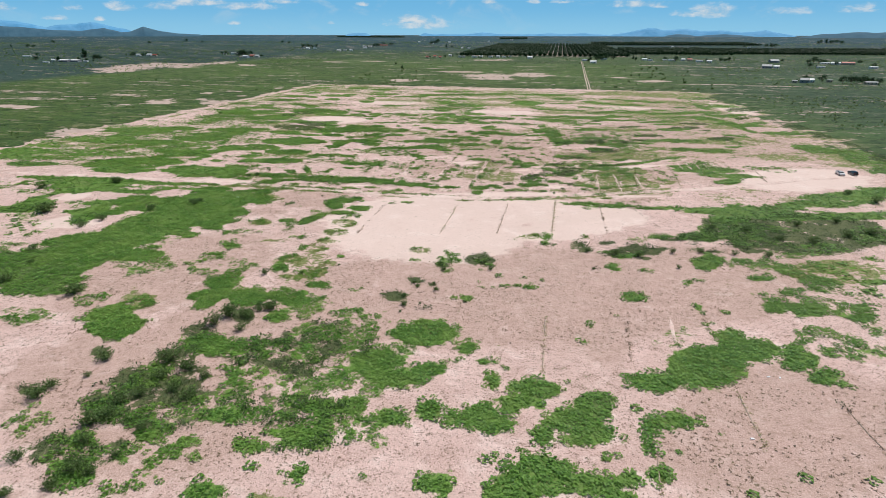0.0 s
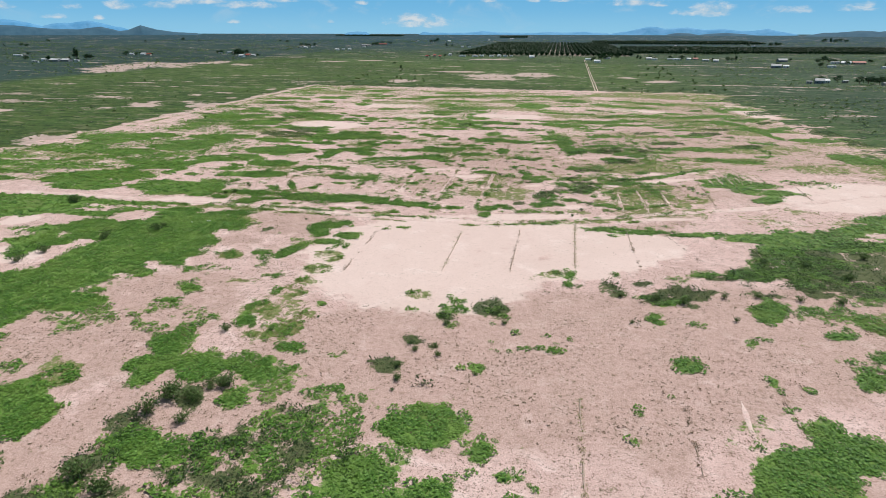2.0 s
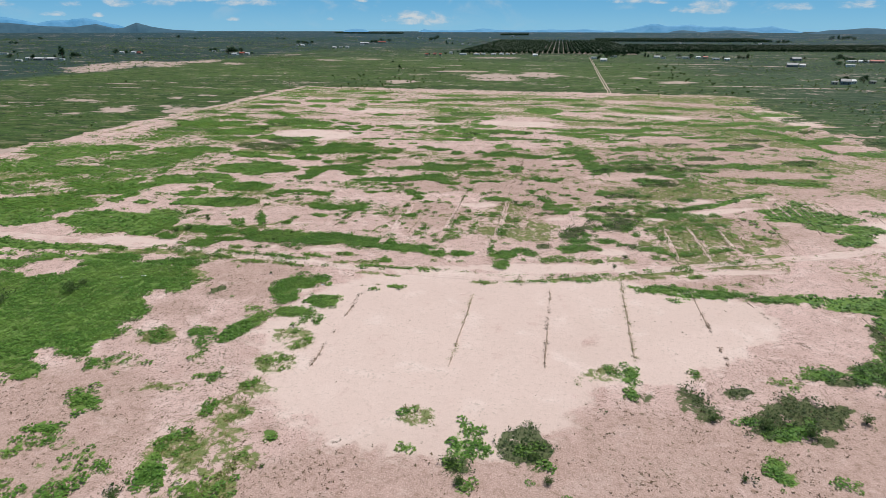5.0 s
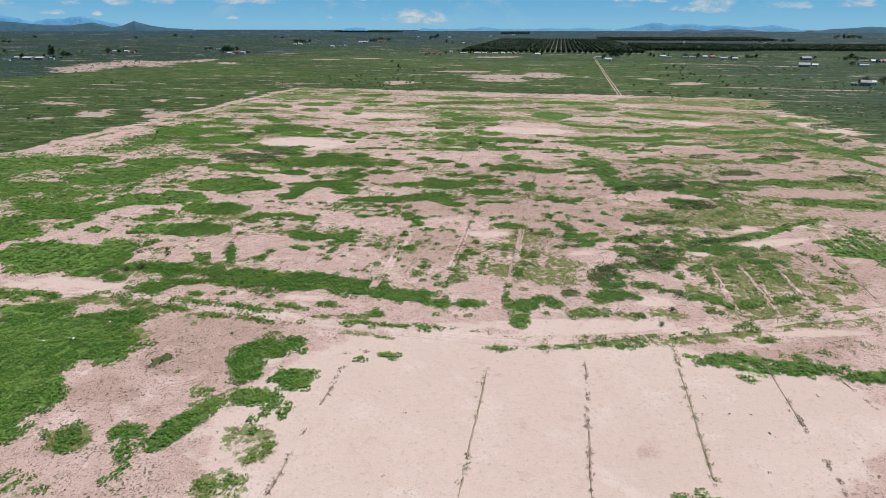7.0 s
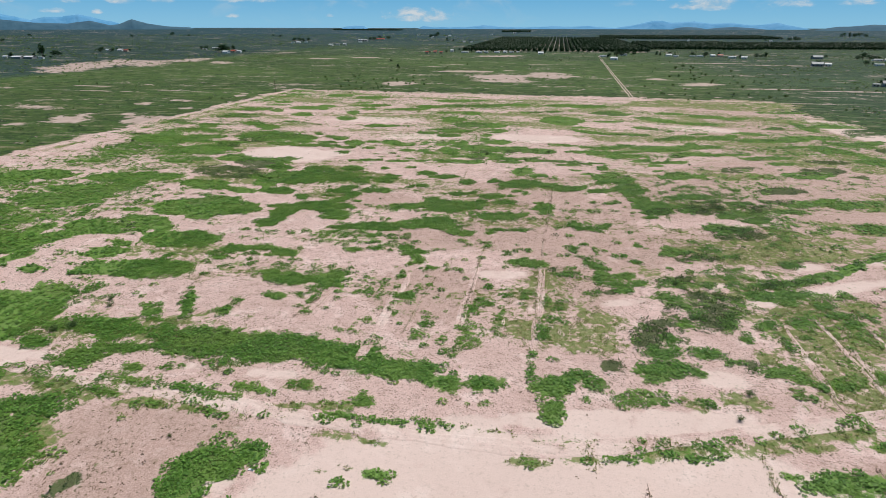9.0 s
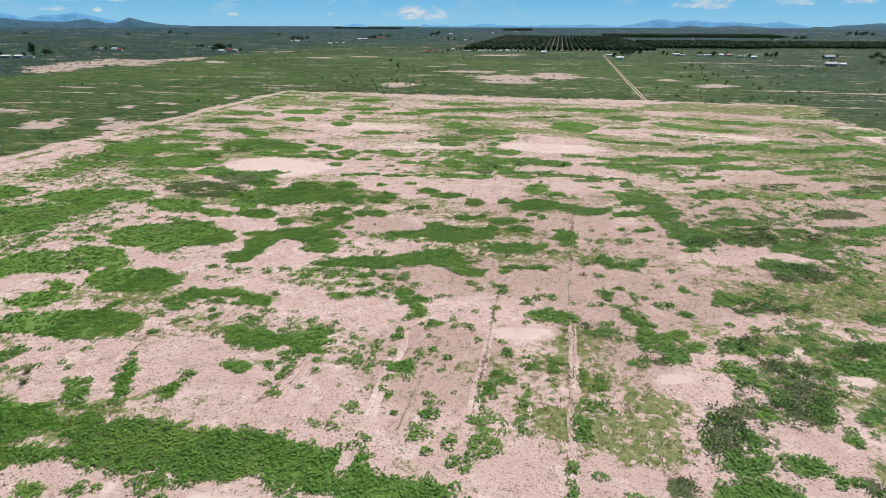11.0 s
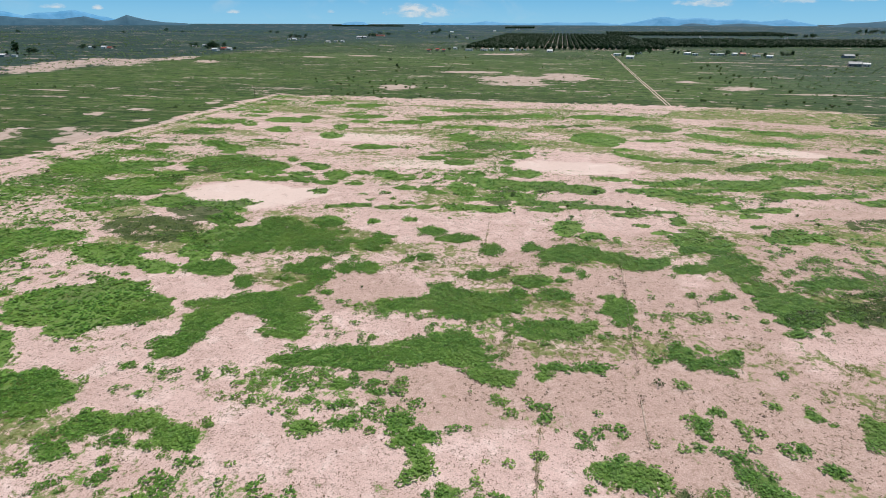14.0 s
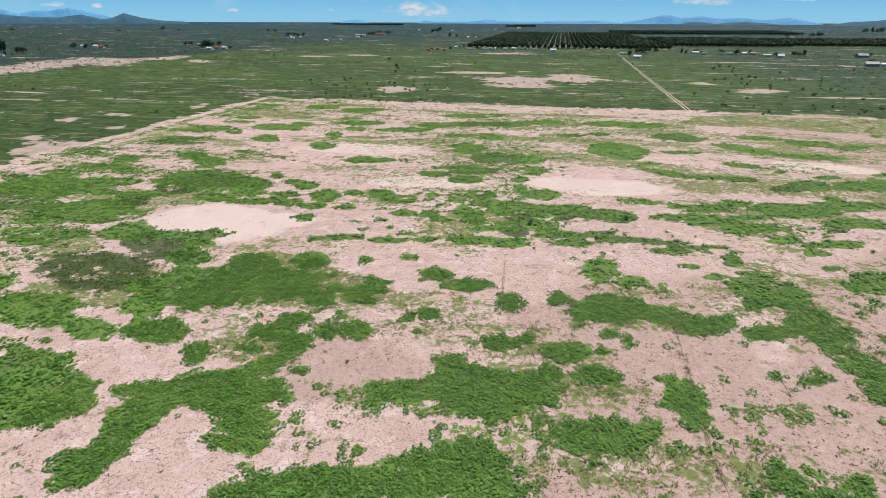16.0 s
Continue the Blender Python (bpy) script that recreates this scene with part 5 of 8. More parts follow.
patch("d", 23.9, 317.5, 7.6, 1.9, 14)
patch("g", 27.8, 303.9, 6.3, 3.3, 33)
patch("g", 32.6, 306.5, 6.0, 2.7, 24)
patch("e", 38.3, 311.2, 7.9, 3.9, 46)
patch("g", 34.7, 300.6, 5.3, 2.7, 43)
patch("d", 47.3, 322.3, 9.3, 3.0, 17)
patch("g", 25.6, 290.1, 6.7, 2.9, 23)
patch("e", 27.8, 285.4, 6.5, 3.2, 44)
patch("g", 20.2, 285.0, 2.5, 1.3, 44)
patch("s", 12.0, 277.3, 3.8, 2.0, 30)
patch("d", 23.7, 276.3, 3.6, 1.6, 23)
patch("g", 4.3, 268.2, 4.3, 2.4, 34)
patch("g", 2.7, 271.0, 2.3, 1.2, 58)
patch("g", 8.0, 268.9, 2.5, 1.4, 34)
patch("g", 13.5, 273.2, 4.6, 1.3, 66)
patch("g", 15.7, 271.5, 3.3, 1.6, 51)
patch("e", 7.1, 263.9, 4.3, 2.3, 51)
patch("g", 18.0, 268.0, 3.4, 1.6, 25)
patch("d", 20.6, 267.6, 3.1, 1.5, 34)
patch("e", 13.1, 265.1, 2.6, 1.4, 43)
patch("s", 8.4, 255.6, 2.7, 1.4, 30)
patch("g", 1.6, 257.1, 1.3, 0.7, 49)
patch("s", 13.0, 260.6, 3.1, 1.3, 20)
patch("g", 17.9, 259.9, 2.3, 1.1, 32)
patch("g", 14.1, 254.4, 2.3, 1.2, 38)
patch("e", 2.6, 249.2, 2.8, 1.6, 42)
patch("g", 8.9, 249.1, 3.0, 1.4, 28)
patch("e", 7.5, 249.5, 3.7, 1.3, 18)
patch("e", 10.5, 247.4, 2.8, 1.2, 23)
patch("e", -0.6, 236.7, 4.2, 2.0, 24)
patch("e", 0.8, 235.0, 5.9, 3.1, 42)
patch("e", 5.8, 237.0, 5.1, 2.3, 52)
patch("e", -3.1, 232.1, 2.2, 1.2, 34)
patch("e", 1.8, 231.2, 3.9, 1.7, 23)
patch("g", -157.0, 305.2, 12.7, 6.7, -13)
patch("d", -158.4, 323.6, 17.3, 9.9, -13)
patch("d", -151.7, 339.0, 10.9, 6.9, -24)
patch("g", -142.1, 320.3, 6.7, 3.3, 1)
patch("g", -139.2, 300.6, 6.7, 3.8, -18)
patch("g", -135.1, 309.5, 6.6, 3.8, -33)
patch("g", -126.1, 302.2, 7.7, 4.6, -8)
patch("g", -147.8, 291.6, 3.7, 1.8, -24)
patch("g", -143.9, 294.9, 2.2, 1.2, -11)
patch("g", -139.9, 288.7, 7.5, 3.5, -2)
patch("g", -131.6, 282.3, 5.8, 3.1, -22)
patch("g", -130.6, 276.8, 4.4, 2.2, -17)
patch("g", -113.5, 296.8, 4.1, 2.3, -44)
patch("g", -112.3, 268.6, 5.9, 2.9, -88)
patch("g", -111.1, 275.5, 7.9, 2.8, 90)
patch("g", -110.5, 283.0, 5.3, 3.1, 76)
patch("g", -103.6, 288.1, 9.2, 5.8, -5)
patch("g", -99.6, 295.7, 5.3, 2.8, 62)
patch("g", -97.3, 302.5, 4.5, 2.7, 84)
patch("g", -92.9, 295.7, 2.1, 1.6, -43)
patch("g", -93.9, 288.5, 2.7, 1.5, 4)
patch("g", -96.8, 281.8, 3.8, 1.9, -52)
patch("g", -93.0, 278.3, 3.6, 2.4, -40)
patch("g", -98.1, 277.2, 1.8, 1.0, -46)
patch("g", -103.8, 305.6, 5.0, 3.2, -1)
patch("g", -101.9, 311.5, 4.0, 3.1, -37)
patch("o", -111.1, 319.7, 7.7, 5.1, -48)
patch("s", -111.1, 319.7, 6.8, 4.5, -48)
patch("g", -105.5, 300.3, 2.4, 1.8, -29)
patch("g", -129.9, 314.3, 3.3, 1.9, -40)
patch("g", -124.1, 311.7, 2.9, 1.9, -16)
patch("g", -125.7, 319.3, 3.1, 2.1, -20)
patch("g", -137.1, 327.5, 4.6, 3.1, -18)
patch("g", -142.4, 335.2, 7.7, 4.8, -35)
patch("g", -123.0, 333.9, 8.4, 6.0, -35)
patch("g", -110.9, 339.8, 6.3, 5.0, -30)
patch("g", -100.9, 320.3, 3.8, 3.0, -11)
patch("g", -92.4, 324.8, 5.2, 4.6, -27)
patch("g", -99.4, 326.1, 3.2, 2.2, 2)
patch("g", -91.7, 330.6, 3.9, 2.0, 9)
patch("g", -103.9, 332.1, 2.7, 2.1, -6)
patch("g", -93.9, 308.1, 2.6, 2.0, -47)
patch("g", -87.8, 310.0, 4.1, 3.4, -52)
patch("g", -79.8, 316.7, 2.5, 1.6, -73)
patch("g", -76.2, 319.1, 2.6, 2.5, -50)
patch("g", -97.1, 342.6, 2.9, 2.4, -6)
patch("g", -87.8, 346.3, 2.9, 2.5, 1)
patch("g", -70.0, 333.6, 6.4, 3.2, 13)
patch("g", -78.7, 337.9, 4.4, 4.0, -75)
patch("g", -84.5, 271.6, 4.4, 1.7, 9)
patch("g", -77.7, 274.0, 6.6, 2.6, 10)
patch("g", -66.5, 277.3, 6.0, 4.1, 10)
patch("g", -60.6, 278.6, 5.7, 5.3, 34)
patch("g", -87.6, 270.1, 2.9, 1.4, 6)
patch("g", -90.2, 273.4, 1.2, 0.9, -24)
patch("x", -70.7, 277.2, 0.8, 0.5, 8)
patch("g", -77.9, 290.0, 2.2, 1.2, -69)
patch("g", -71.4, 293.4, 4.9, 1.8, 28)
patch("g", -63.2, 296.4, 6.5, 6.1, 40)
patch("g", -55.1, 297.9, 3.9, 3.1, 79)
patch("g", -59.9, 291.2, 3.5, 2.3, 16)
patch("g", -69.1, 302.3, 3.7, 2.9, -80)
patch("g", -60.0, 328.2, 4.7, 3.6, 85)
patch("g", -49.9, 330.8, 3.3, 2.7, 45)
patch("g", -39.5, 329.2, 9.3, 6.5, 30)
patch("g", -40.0, 347.7, 9.1, 4.9, 80)
patch("g", -33.5, 342.6, 5.7, 4.0, 38)
patch("g", -26.6, 339.7, 4.3, 2.9, 42)
patch("g", -30.8, 327.3, 7.2, 4.2, 24)
patch("g", -21.5, 325.8, 8.1, 3.8, 19)
patch("g", -11.6, 324.5, 5.8, 3.1, 26)
patch("o", -37.9, 322.3, 4.5, 2.1, 17)
patch("x", -32.7, 338.4, 3.0, 2.0, 34)
patch("g", -40.3, 318.6, 1.8, 1.2, 70)
patch("g", -37.4, 316.1, 1.7, 1.0, 74)
patch("g", -6.7, 348.3, 10.5, 4.9, 64)
patch("g", -6.9, 361.3, 7.3, 3.1, 69)
patch("g", -8.6, 338.0, 5.7, 3.4, 40)
patch("g", -1.0, 341.0, 8.4, 3.9, 60)
patch("g", -1.3, 331.0, 7.0, 3.9, 42)
patch("g", 1.3, 325.1, 5.5, 2.9, 42)
patch("g", 1.8, 317.7, 5.5, 2.8, 45)
patch("g", 2.7, 312.8, 4.6, 1.8, 56)
patch("g", -18.3, 354.6, 3.1, 2.1, 39)
patch("g", -13.7, 349.7, 4.1, 2.1, 21)
patch("g", -19.8, 364.1, 8.9, 2.6, 14)
patch("g", 21.5, 357.0, 7.2, 3.6, 44)
patch("g", 14.5, 360.4, 3.9, 2.0, 31)
patch("g", 15.5, 369.5, 4.8, 2.4, 26)
patch("s", 12.1, 341.0, 8.4, 4.3, 33)
patch("g", -61.2, 311.3, 3.0, 2.3, 20)
patch("g", -56.1, 313.3, 2.1, 1.4, 17)
patch("g", -47.8, 310.2, 5.1, 2.9, 17)
patch("g", -42.8, 311.2, 2.7, 2.0, 37)
patch("g", -44.2, 304.0, 3.5, 2.4, 28)
patch("g", -51.7, 303.3, 2.9, 1.9, 20)
patch("g", -40.8, 300.8, 1.1, 0.7, 74)
patch("g", -47.3, 288.8, 5.2, 3.6, 25)
patch("g", -39.6, 288.0, 4.7, 2.7, 21)
patch("g", -34.2, 288.5, 2.0, 1.4, 47)
patch("g", -36.7, 292.7, 2.6, 1.3, 19)
patch("x", -45.6, 287.9, 0.7, 0.4, 24)
patch("g", -53.0, 289.8, 1.1, 0.9, 50)
patch("g", -29.5, 303.1, 3.9, 1.1, 77)
patch("g", -32.5, 298.8, 2.7, 1.5, 21)
patch("g", -29.6, 296.7, 3.0, 1.9, 59)
patch("g", -32.2, 305.6, 1.8, 1.0, 25)
patch("g", -14.0, 309.6, 1.4, 0.8, 39)
patch("g", -8.4, 309.7, 2.3, 1.1, 26)
patch("g", -6.6, 313.3, 1.5, 0.7, 54)
patch("g", -20.7, 294.7, 1.1, 0.5, 62)
patch("g", -21.4, 285.9, 3.1, 1.6, 58)
patch("g", -18.9, 283.6, 2.9, 1.0, 17)
patch("g", -25.3, 281.8, 2.2, 0.8, 16)
patch("g", -11.9, 286.4, 2.6, 1.3, 47)
patch("g", -16.1, 286.7, 1.0, 0.5, 29)
patch("g", -17.7, 287.1, 1.4, 0.6, 63)
patch("s", -31.0, 286.5, 1.6, 0.8, 21)
patch("g", -54.6, 276.8, 1.3, 1.0, 22)
patch("s", -82.2, 285.4, 2.8, 2.3, -30)
patch("s", -62.7, 286.8, 3.3, 1.7, 12)
patch("s", -27.3, 292.8, 1.9, 1.1, 61)
patch("g", -231.7, 382.1, 19.9, 10.7, -15)
patch("g", -223.5, 369.5, 8.4, 4.0, -3)
patch("d", -253.8, 391.4, 6.1, 2.9, -5)
patch("g", -212.2, 392.0, 12.9, 5.2, 5)
patch("g", -206.3, 379.9, 8.3, 3.9, 1)
patch("g", -190.6, 379.7, 11.8, 4.5, 7)
patch("g", -190.3, 394.2, 7.1, 4.6, -17)
patch("g", -178.7, 401.1, 19.6, 13.5, -23)
patch("d", -183.7, 388.2, 9.3, 6.1, -19)
patch("g", -160.3, 397.1, 14.2, 7.6, -53)
patch("g", -164.2, 381.9, 8.0, 4.9, -3)
patch("g", -152.6, 379.8, 5.9, 4.0, -8)
patch("g", -143.5, 381.7, 9.4, 4.2, 8)
patch("g", -143.3, 389.6, 5.9, 3.3, 5)
patch("g", -146.8, 405.6, 3.4, 2.6, -36)
patch("g", -156.3, 411.8, 3.5, 2.0, -55)
patch("g", -193.7, 360.9, 17.8, 9.8, -8)
patch("g", -193.1, 369.6, 10.6, 6.2, -13)
patch("d", -188.0, 373.8, 7.7, 4.5, -31)
patch("g", -209.6, 360.2, 6.0, 3.0, -6)
patch("g", -199.2, 349.9, 3.7, 1.8, -3)
patch("g", -199.5, 342.6, 6.7, 2.6, 4)
patch("g", -221.8, 357.6, 4.3, 1.4, -37)
patch("d", -158.6, 341.5, 8.9, 5.5, -18)
patch("g", -169.1, 345.8, 8.4, 4.5, -3)
patch("g", -184.4, 342.5, 6.8, 3.2, -1)
patch("g", -189.9, 337.1, 9.6, 3.6, 5)
patch("g", -145.2, 344.2, 4.9, 3.0, -6)
patch("g", -166.7, 361.8, 2.8, 1.8, -18)
patch("g", -164.5, 357.1, 2.4, 1.4, -36)
patch("g", -233.6, 425.3, 8.8, 4.5, -39)
patch("g", -223.7, 410.2, 5.3, 3.2, -15)
patch("g", -210.1, 436.8, 8.0, 5.2, -31)
patch("g", -196.6, 428.8, 8.7, 5.9, -27)
patch("g", -192.0, 419.7, 4.4, 2.8, -37)
patch("g", -222.4, 492.0, 7.1, 3.9, -50)
patch("g", -197.1, 478.6, 10.9, 6.7, -51)
patch("g", -206.6, 509.5, 13.5, 10.0, -12)
patch("g", -192.3, 448.7, 5.4, 3.4, -2)
patch("g", -239.2, 536.4, 7.8, 5.7, -22)
patch("g", -196.5, 520.9, 8.1, 6.1, -45)
patch("g", -193.4, 506.8, 7.2, 3.6, -60)
patch("o", -216.3, 591.3, 8.6, 5.4, -59)
patch("o", -175.3, 586.4, 7.7, 5.2, 7)
patch("g", -166.3, 492.8, 10.9, 4.0, -67)
patch("g", -162.0, 467.8, 9.4, 6.5, -56)
patch("g", -161.4, 513.6, 7.1, 5.5, -58)
patch("g", -164.3, 531.7, 13.3, 7.7, 8)
patch("g", -176.4, 545.5, 6.9, 4.2, 7)
patch("g", -132.9, 516.2, 15.5, 6.8, 11)
patch("g", -120.8, 533.3, 9.7, 9.2, 12)
patch("g", -102.3, 541.1, 13.1, 9.4, 16)
patch("g", -79.8, 545.9, 13.2, 9.4, 19)
patch("g", -60.7, 555.9, 13.5, 7.8, 17)
patch("o", -50.9, 548.3, 13.2, 7.3, 18)
patch("o", -147.5, 492.0, 17.4, 4.5, 12)
patch("o", -114.1, 488.9, 16.9, 8.3, 12)
patch("o", -122.3, 487.1, 14.0, 5.6, 12)
patch("g", -85.0, 505.4, 7.6, 6.3, 84)
patch("g", -101.4, 506.4, 7.4, 4.6, 14)
patch("g", -44.9, 518.5, 9.0, 4.6, 17)
patch("g", -92.4, 477.5, 12.5, 8.0, -83)
patch("g", -79.5, 459.0, 10.9, 9.7, 76)
patch("g", -67.2, 458.2, 10.0, 8.2, 30)
patch("o", -102.8, 475.2, 10.0, 6.7, -80)
patch("g", -131.5, 444.6, 11.0, 6.2, 9)
patch("o", -145.3, 447.1, 6.2, 2.2, 11)
patch("s", -109.6, 447.1, 9.7, 6.1, 11)
patch("g", -93.3, 438.5, 6.9, 2.8, 12)
patch("g", -83.5, 435.0, 11.3, 4.5, 13)
patch("g", -98.0, 427.5, 5.5, 4.3, 11)
patch("g", -83.8, 422.1, 7.5, 4.8, 14)
patch("g", -61.4, 439.7, 6.5, 5.4, 70)
patch("g", -65.0, 426.0, 4.1, 2.9, 85)
patch("g", -140.8, 402.3, 5.5, 3.9, -51)
patch("g", -128.6, 391.3, 6.2, 4.6, -52)
patch("g", -119.4, 396.6, 3.9, 2.7, 5)
patch("g", -111.1, 396.3, 6.2, 5.6, -39)
patch("g", -102.3, 393.5, 6.6, 4.4, 9)
patch("g", -93.1, 400.0, 2.7, 2.3, -75)
patch("g", -127.8, 380.1, 4.6, 2.9, 4)
patch("g", -117.6, 381.0, 3.6, 2.3, 6)
patch("g", -125.8, 369.3, 4.9, 3.0, -58)
patch("g", -109.8, 368.9, 3.4, 1.5, 10)
patch("g", -101.6, 371.7, 2.6, 2.3, -48)
patch("g", -97.4, 379.0, 4.4, 3.8, 2)
patch("g", -89.5, 379.5, 4.8, 3.5, -76)
patch("g", -85.2, 376.1, 5.1, 2.6, 12)
patch("g", -84.0, 398.7, 5.8, 3.4, -81)
patch("g", -76.9, 403.5, 6.1, 5.7, 65)
patch("g", -73.8, 394.4, 6.5, 4.2, 15)
patch("g", -77.9, 384.8, 6.6, 5.3, -86)
patch("g", -73.4, 377.6, 5.1, 4.0, 18)
patch("g", -66.1, 390.1, 9.2, 7.8, 31)
patch("g", -63.8, 409.7, 8.3, 2.7, -87)
patch("g", -56.0, 407.9, 7.0, 5.6, 71)
patch("d", -62.0, 382.6, 6.4, 5.0, 80)
patch("g", -53.6, 389.8, 7.5, 6.2, 44)
patch("g", -46.7, 391.3, 7.7, 6.1, 45)
patch("d", -48.5, 385.3, 4.4, 3.0, 24)
patch("x", -69.4, 379.4, 2.6, 2.3, 73)
patch("g", -59.8, 375.4, 10.0, 6.2, 17)
patch("d", -62.7, 370.0, 5.0, 4.4, 41)
patch("g", -115.4, 353.7, 3.2, 2.1, 2)
patch("g", -106.6, 356.4, 7.0, 3.0, 10)
patch("g", -95.3, 356.6, 9.2, 2.9, 11)
patch("g", -86.3, 358.5, 4.6, 2.9, 11)
patch("g", -91.9, 361.7, 4.7, 2.2, 11)
patch("g", -105.8, 363.4, 2.3, 1.4, 7)
patch("g", -98.2, 366.4, 2.4, 1.6, -69)
patch("g", -74.2, 361.0, 6.2, 3.8, 13)
patch("g", -69.2, 371.0, 6.5, 3.2, 13)
patch("g", -63.5, 361.1, 9.2, 4.1, 13)
patch("g", -50.1, 370.4, 9.5, 3.5, 14)
patch("g", -47.1, 364.5, 6.2, 3.2, 17)
patch("x", -55.3, 363.6, 3.9, 2.0, 16)
patch("g", -21.9, 558.4, 16.9, 9.3, 20)
patch("g", -6.2, 557.9, 16.8, 9.0, 21)
patch("g", -30.2, 524.8, 6.3, 4.5, 31)
patch("g", 6.9, 526.5, 12.9, 8.3, 34)
patch("g", 14.0, 520.4, 9.8, 6.4, 39)
patch("g", -27.3, 487.6, 15.7, 9.8, 74)
patch("g", -20.2, 483.0, 15.3, 9.5, 71)
patch("g", 2.6, 487.5, 10.5, 3.5, 15)
patch("g", -13.2, 462.2, 4.9, 2.9, 23)
patch("g", -9.0, 447.6, 11.9, 4.4, -33)
patch("g", 6.9, 443.5, 8.8, 3.2, 16)
patch("g", 16.8, 443.1, 6.9, 3.7, 26)
patch("g", 24.2, 466.7, 7.8, 4.4, -15)
patch("g", 33.9, 502.4, 15.3, 7.7, -44)
patch("g", 59.5, 489.8, 13.8, 4.9, -2)
patch("g", 48.7, 530.8, 11.3, 6.5, 2)
patch("g", 70.0, 521.0, 11.7, 7.7, -1)
patch("g", 83.5, 514.5, 11.5, 4.7, 21)
patch("s", 25.5, 578.5, 21.0, 9.8, 19)
patch("o", 52.3, 584.7, 33.3, 18.6, 28)
patch("o", 98.4, 584.8, 38.3, 20.0, 32)
patch("g", 35.4, 458.1, 3.6, 2.0, 48)
patch("g", 49.4, 452.4, 6.8, 2.4, 18)
patch("g", 38.3, 438.3, 10.5, 5.8, 43)
patch("g", 30.8, 432.9, 6.9, 3.8, 32)
patch("g", 54.4, 441.6, 9.8, 5.0, 34)
patch("g", 63.3, 445.0, 9.7, 3.2, 59)
patch("g", 41.6, 417.9, 6.8, 3.2, -59)
patch("s", 41.6, 464.1, 14.7, 6.9, 23)
patch("g", -38.2, 390.2, 8.1, 5.2, 24)
patch("g", -31.6, 388.9, 6.1, 4.5, 53)
patch("g", -23.6, 406.4, 6.7, 2.6, -1)
patch("g", -11.9, 403.0, 5.1, 3.0, -38)
patch("g", -14.7, 392.3, 8.7, 3.1, 15)
patch("g", -2.5, 403.2, 7.7, 4.3, 26)
patch("g", 5.9, 409.7, 6.0, 3.3, 27)
patch("g", 5.6, 396.6, 7.1, 2.5, 16)
patch("g", -5.4, 390.6, 8.7, 3.9, 19)
patch("g", 4.3, 386.3, 10.2, 4.5, 20)
patch("g", 10.6, 378.5, 6.9, 3.8, 30)
patch("g", 16.5, 375.6, 5.2, 2.8, 32)
patch("g", 19.2, 408.9, 11.3, 4.5, 18)
patch("g", 20.2, 402.3, 7.5, 3.5, 23)
patch("g", 30.0, 407.2, 8.5, 4.6, 37)
patch("g", 33.8, 397.3, 8.0, 4.1, 35)
patch("g", 40.4, 398.6, 7.1, 3.5, 46)
patch("d", 27.2, 388.6, 5.1, 2.1, 21)
patch("s", 21.0, 387.4, 10.9, 5.7, 30)
patch("g", -39.2, 372.6, 8.0, 3.1, 14)
patch("g", -31.9, 369.7, 9.3, 2.9, 14)
patch("g", -23.1, 369.4, 7.7, 2.0, 13)
patch("g", -13.4, 368.2, 9.0, 1.6, 12)
patch("g", 0.5, 318.1, 19.7, 2.9, -76)
patch("s", 25.2, 328.8, 19.8, 11.2, 45)
patch("g", 22.0, 352.0, 11.0, 4.3, 17)
patch("s", 34.8, 335.2, 22.8, 12.4, 44)
patch("g", 20.5, 323.0, 9.3, 3.1, 16)
patch("e", 23.4, 309.0, 13.3, 6.1, 23)
patch("g", 34.7, 318.2, 7.4, 2.4, 17)
patch("g", 33.8, 307.7, 5.6, 2.1, 19)
patch("g", 20.8, 290.7, 5.4, 2.7, 29)
patch("e", 23.2, 286.3, 8.1, 4.1, 46)
patch("o", 42.9, 356.4, 18.4, 6.4, 17)
patch("s", 51.7, 358.2, 13.2, 5.2, 20)
patch("g", 12.3, 310.0, 5.8, 2.3, 18)
patch("g", 81.6, 439.0, 20.3, 5.3, 15)
patch("g", 88.4, 424.9, 9.9, 3.6, 19)
patch("g", 67.1, 394.4, 12.9, 3.7, 15)
patch("s", 70.6, 412.1, 21.9, 9.8, 23)
patch("g", 49.5, 398.8, 13.2, 3.2, 14)
patch("g", 69.7, 383.8, 6.4, 2.6, 21)
patch("g", 40.2, 414.9, 14.3, 4.7, 15)
patch("g", 23.9, 378.0, 10.3, 3.5, 16)
patch("x", 13.9, 296.1, 9.1, 2.8, 15)
patch("o", 75.6, 298.0, 17.8, 5.6, 16)
patch("g", 59.7, 250.5, 9.7, 4.1, 22)
patch("s", 48.1, 229.7, 6.6, 3.5, 39)
patch("s", 26.7, 232.1, 16.2, 8.3, 24)
patch("x", 75.1, 278.3, 9.9, 5.0, 38)
patch("g", 23.7, 246.5, 9.3, 3.2, 15)
patch("s", 18.0, 254.3, 10.3, 6.0, 26)
patch("g", -149.1, 207.4, 18.4, 8.4, -1)
patch("g", -133.3, 206.2, 9.1, 4.8, -6)
patch("g", -145.5, 197.8, 8.3, 3.2, 3)
patch("o", -129.0, 186.5, 8.0, 2.3, -3)
patch("o", -108.5, 186.2, 13.9, 2.0, -1)
patch("o", -83.4, 186.2, 12.2, 1.4, 2)
patch("s", -124.2, 183.2, 7.0, 2.0, 8)
patch("b", 20.5, 185.9, 16.6, 8.2, 53)
patch("b", 33.6, 200.6, 8.0, 4.1, 42)
patch("s", 26.2, 193.8, 7.8, 1.6, 13)
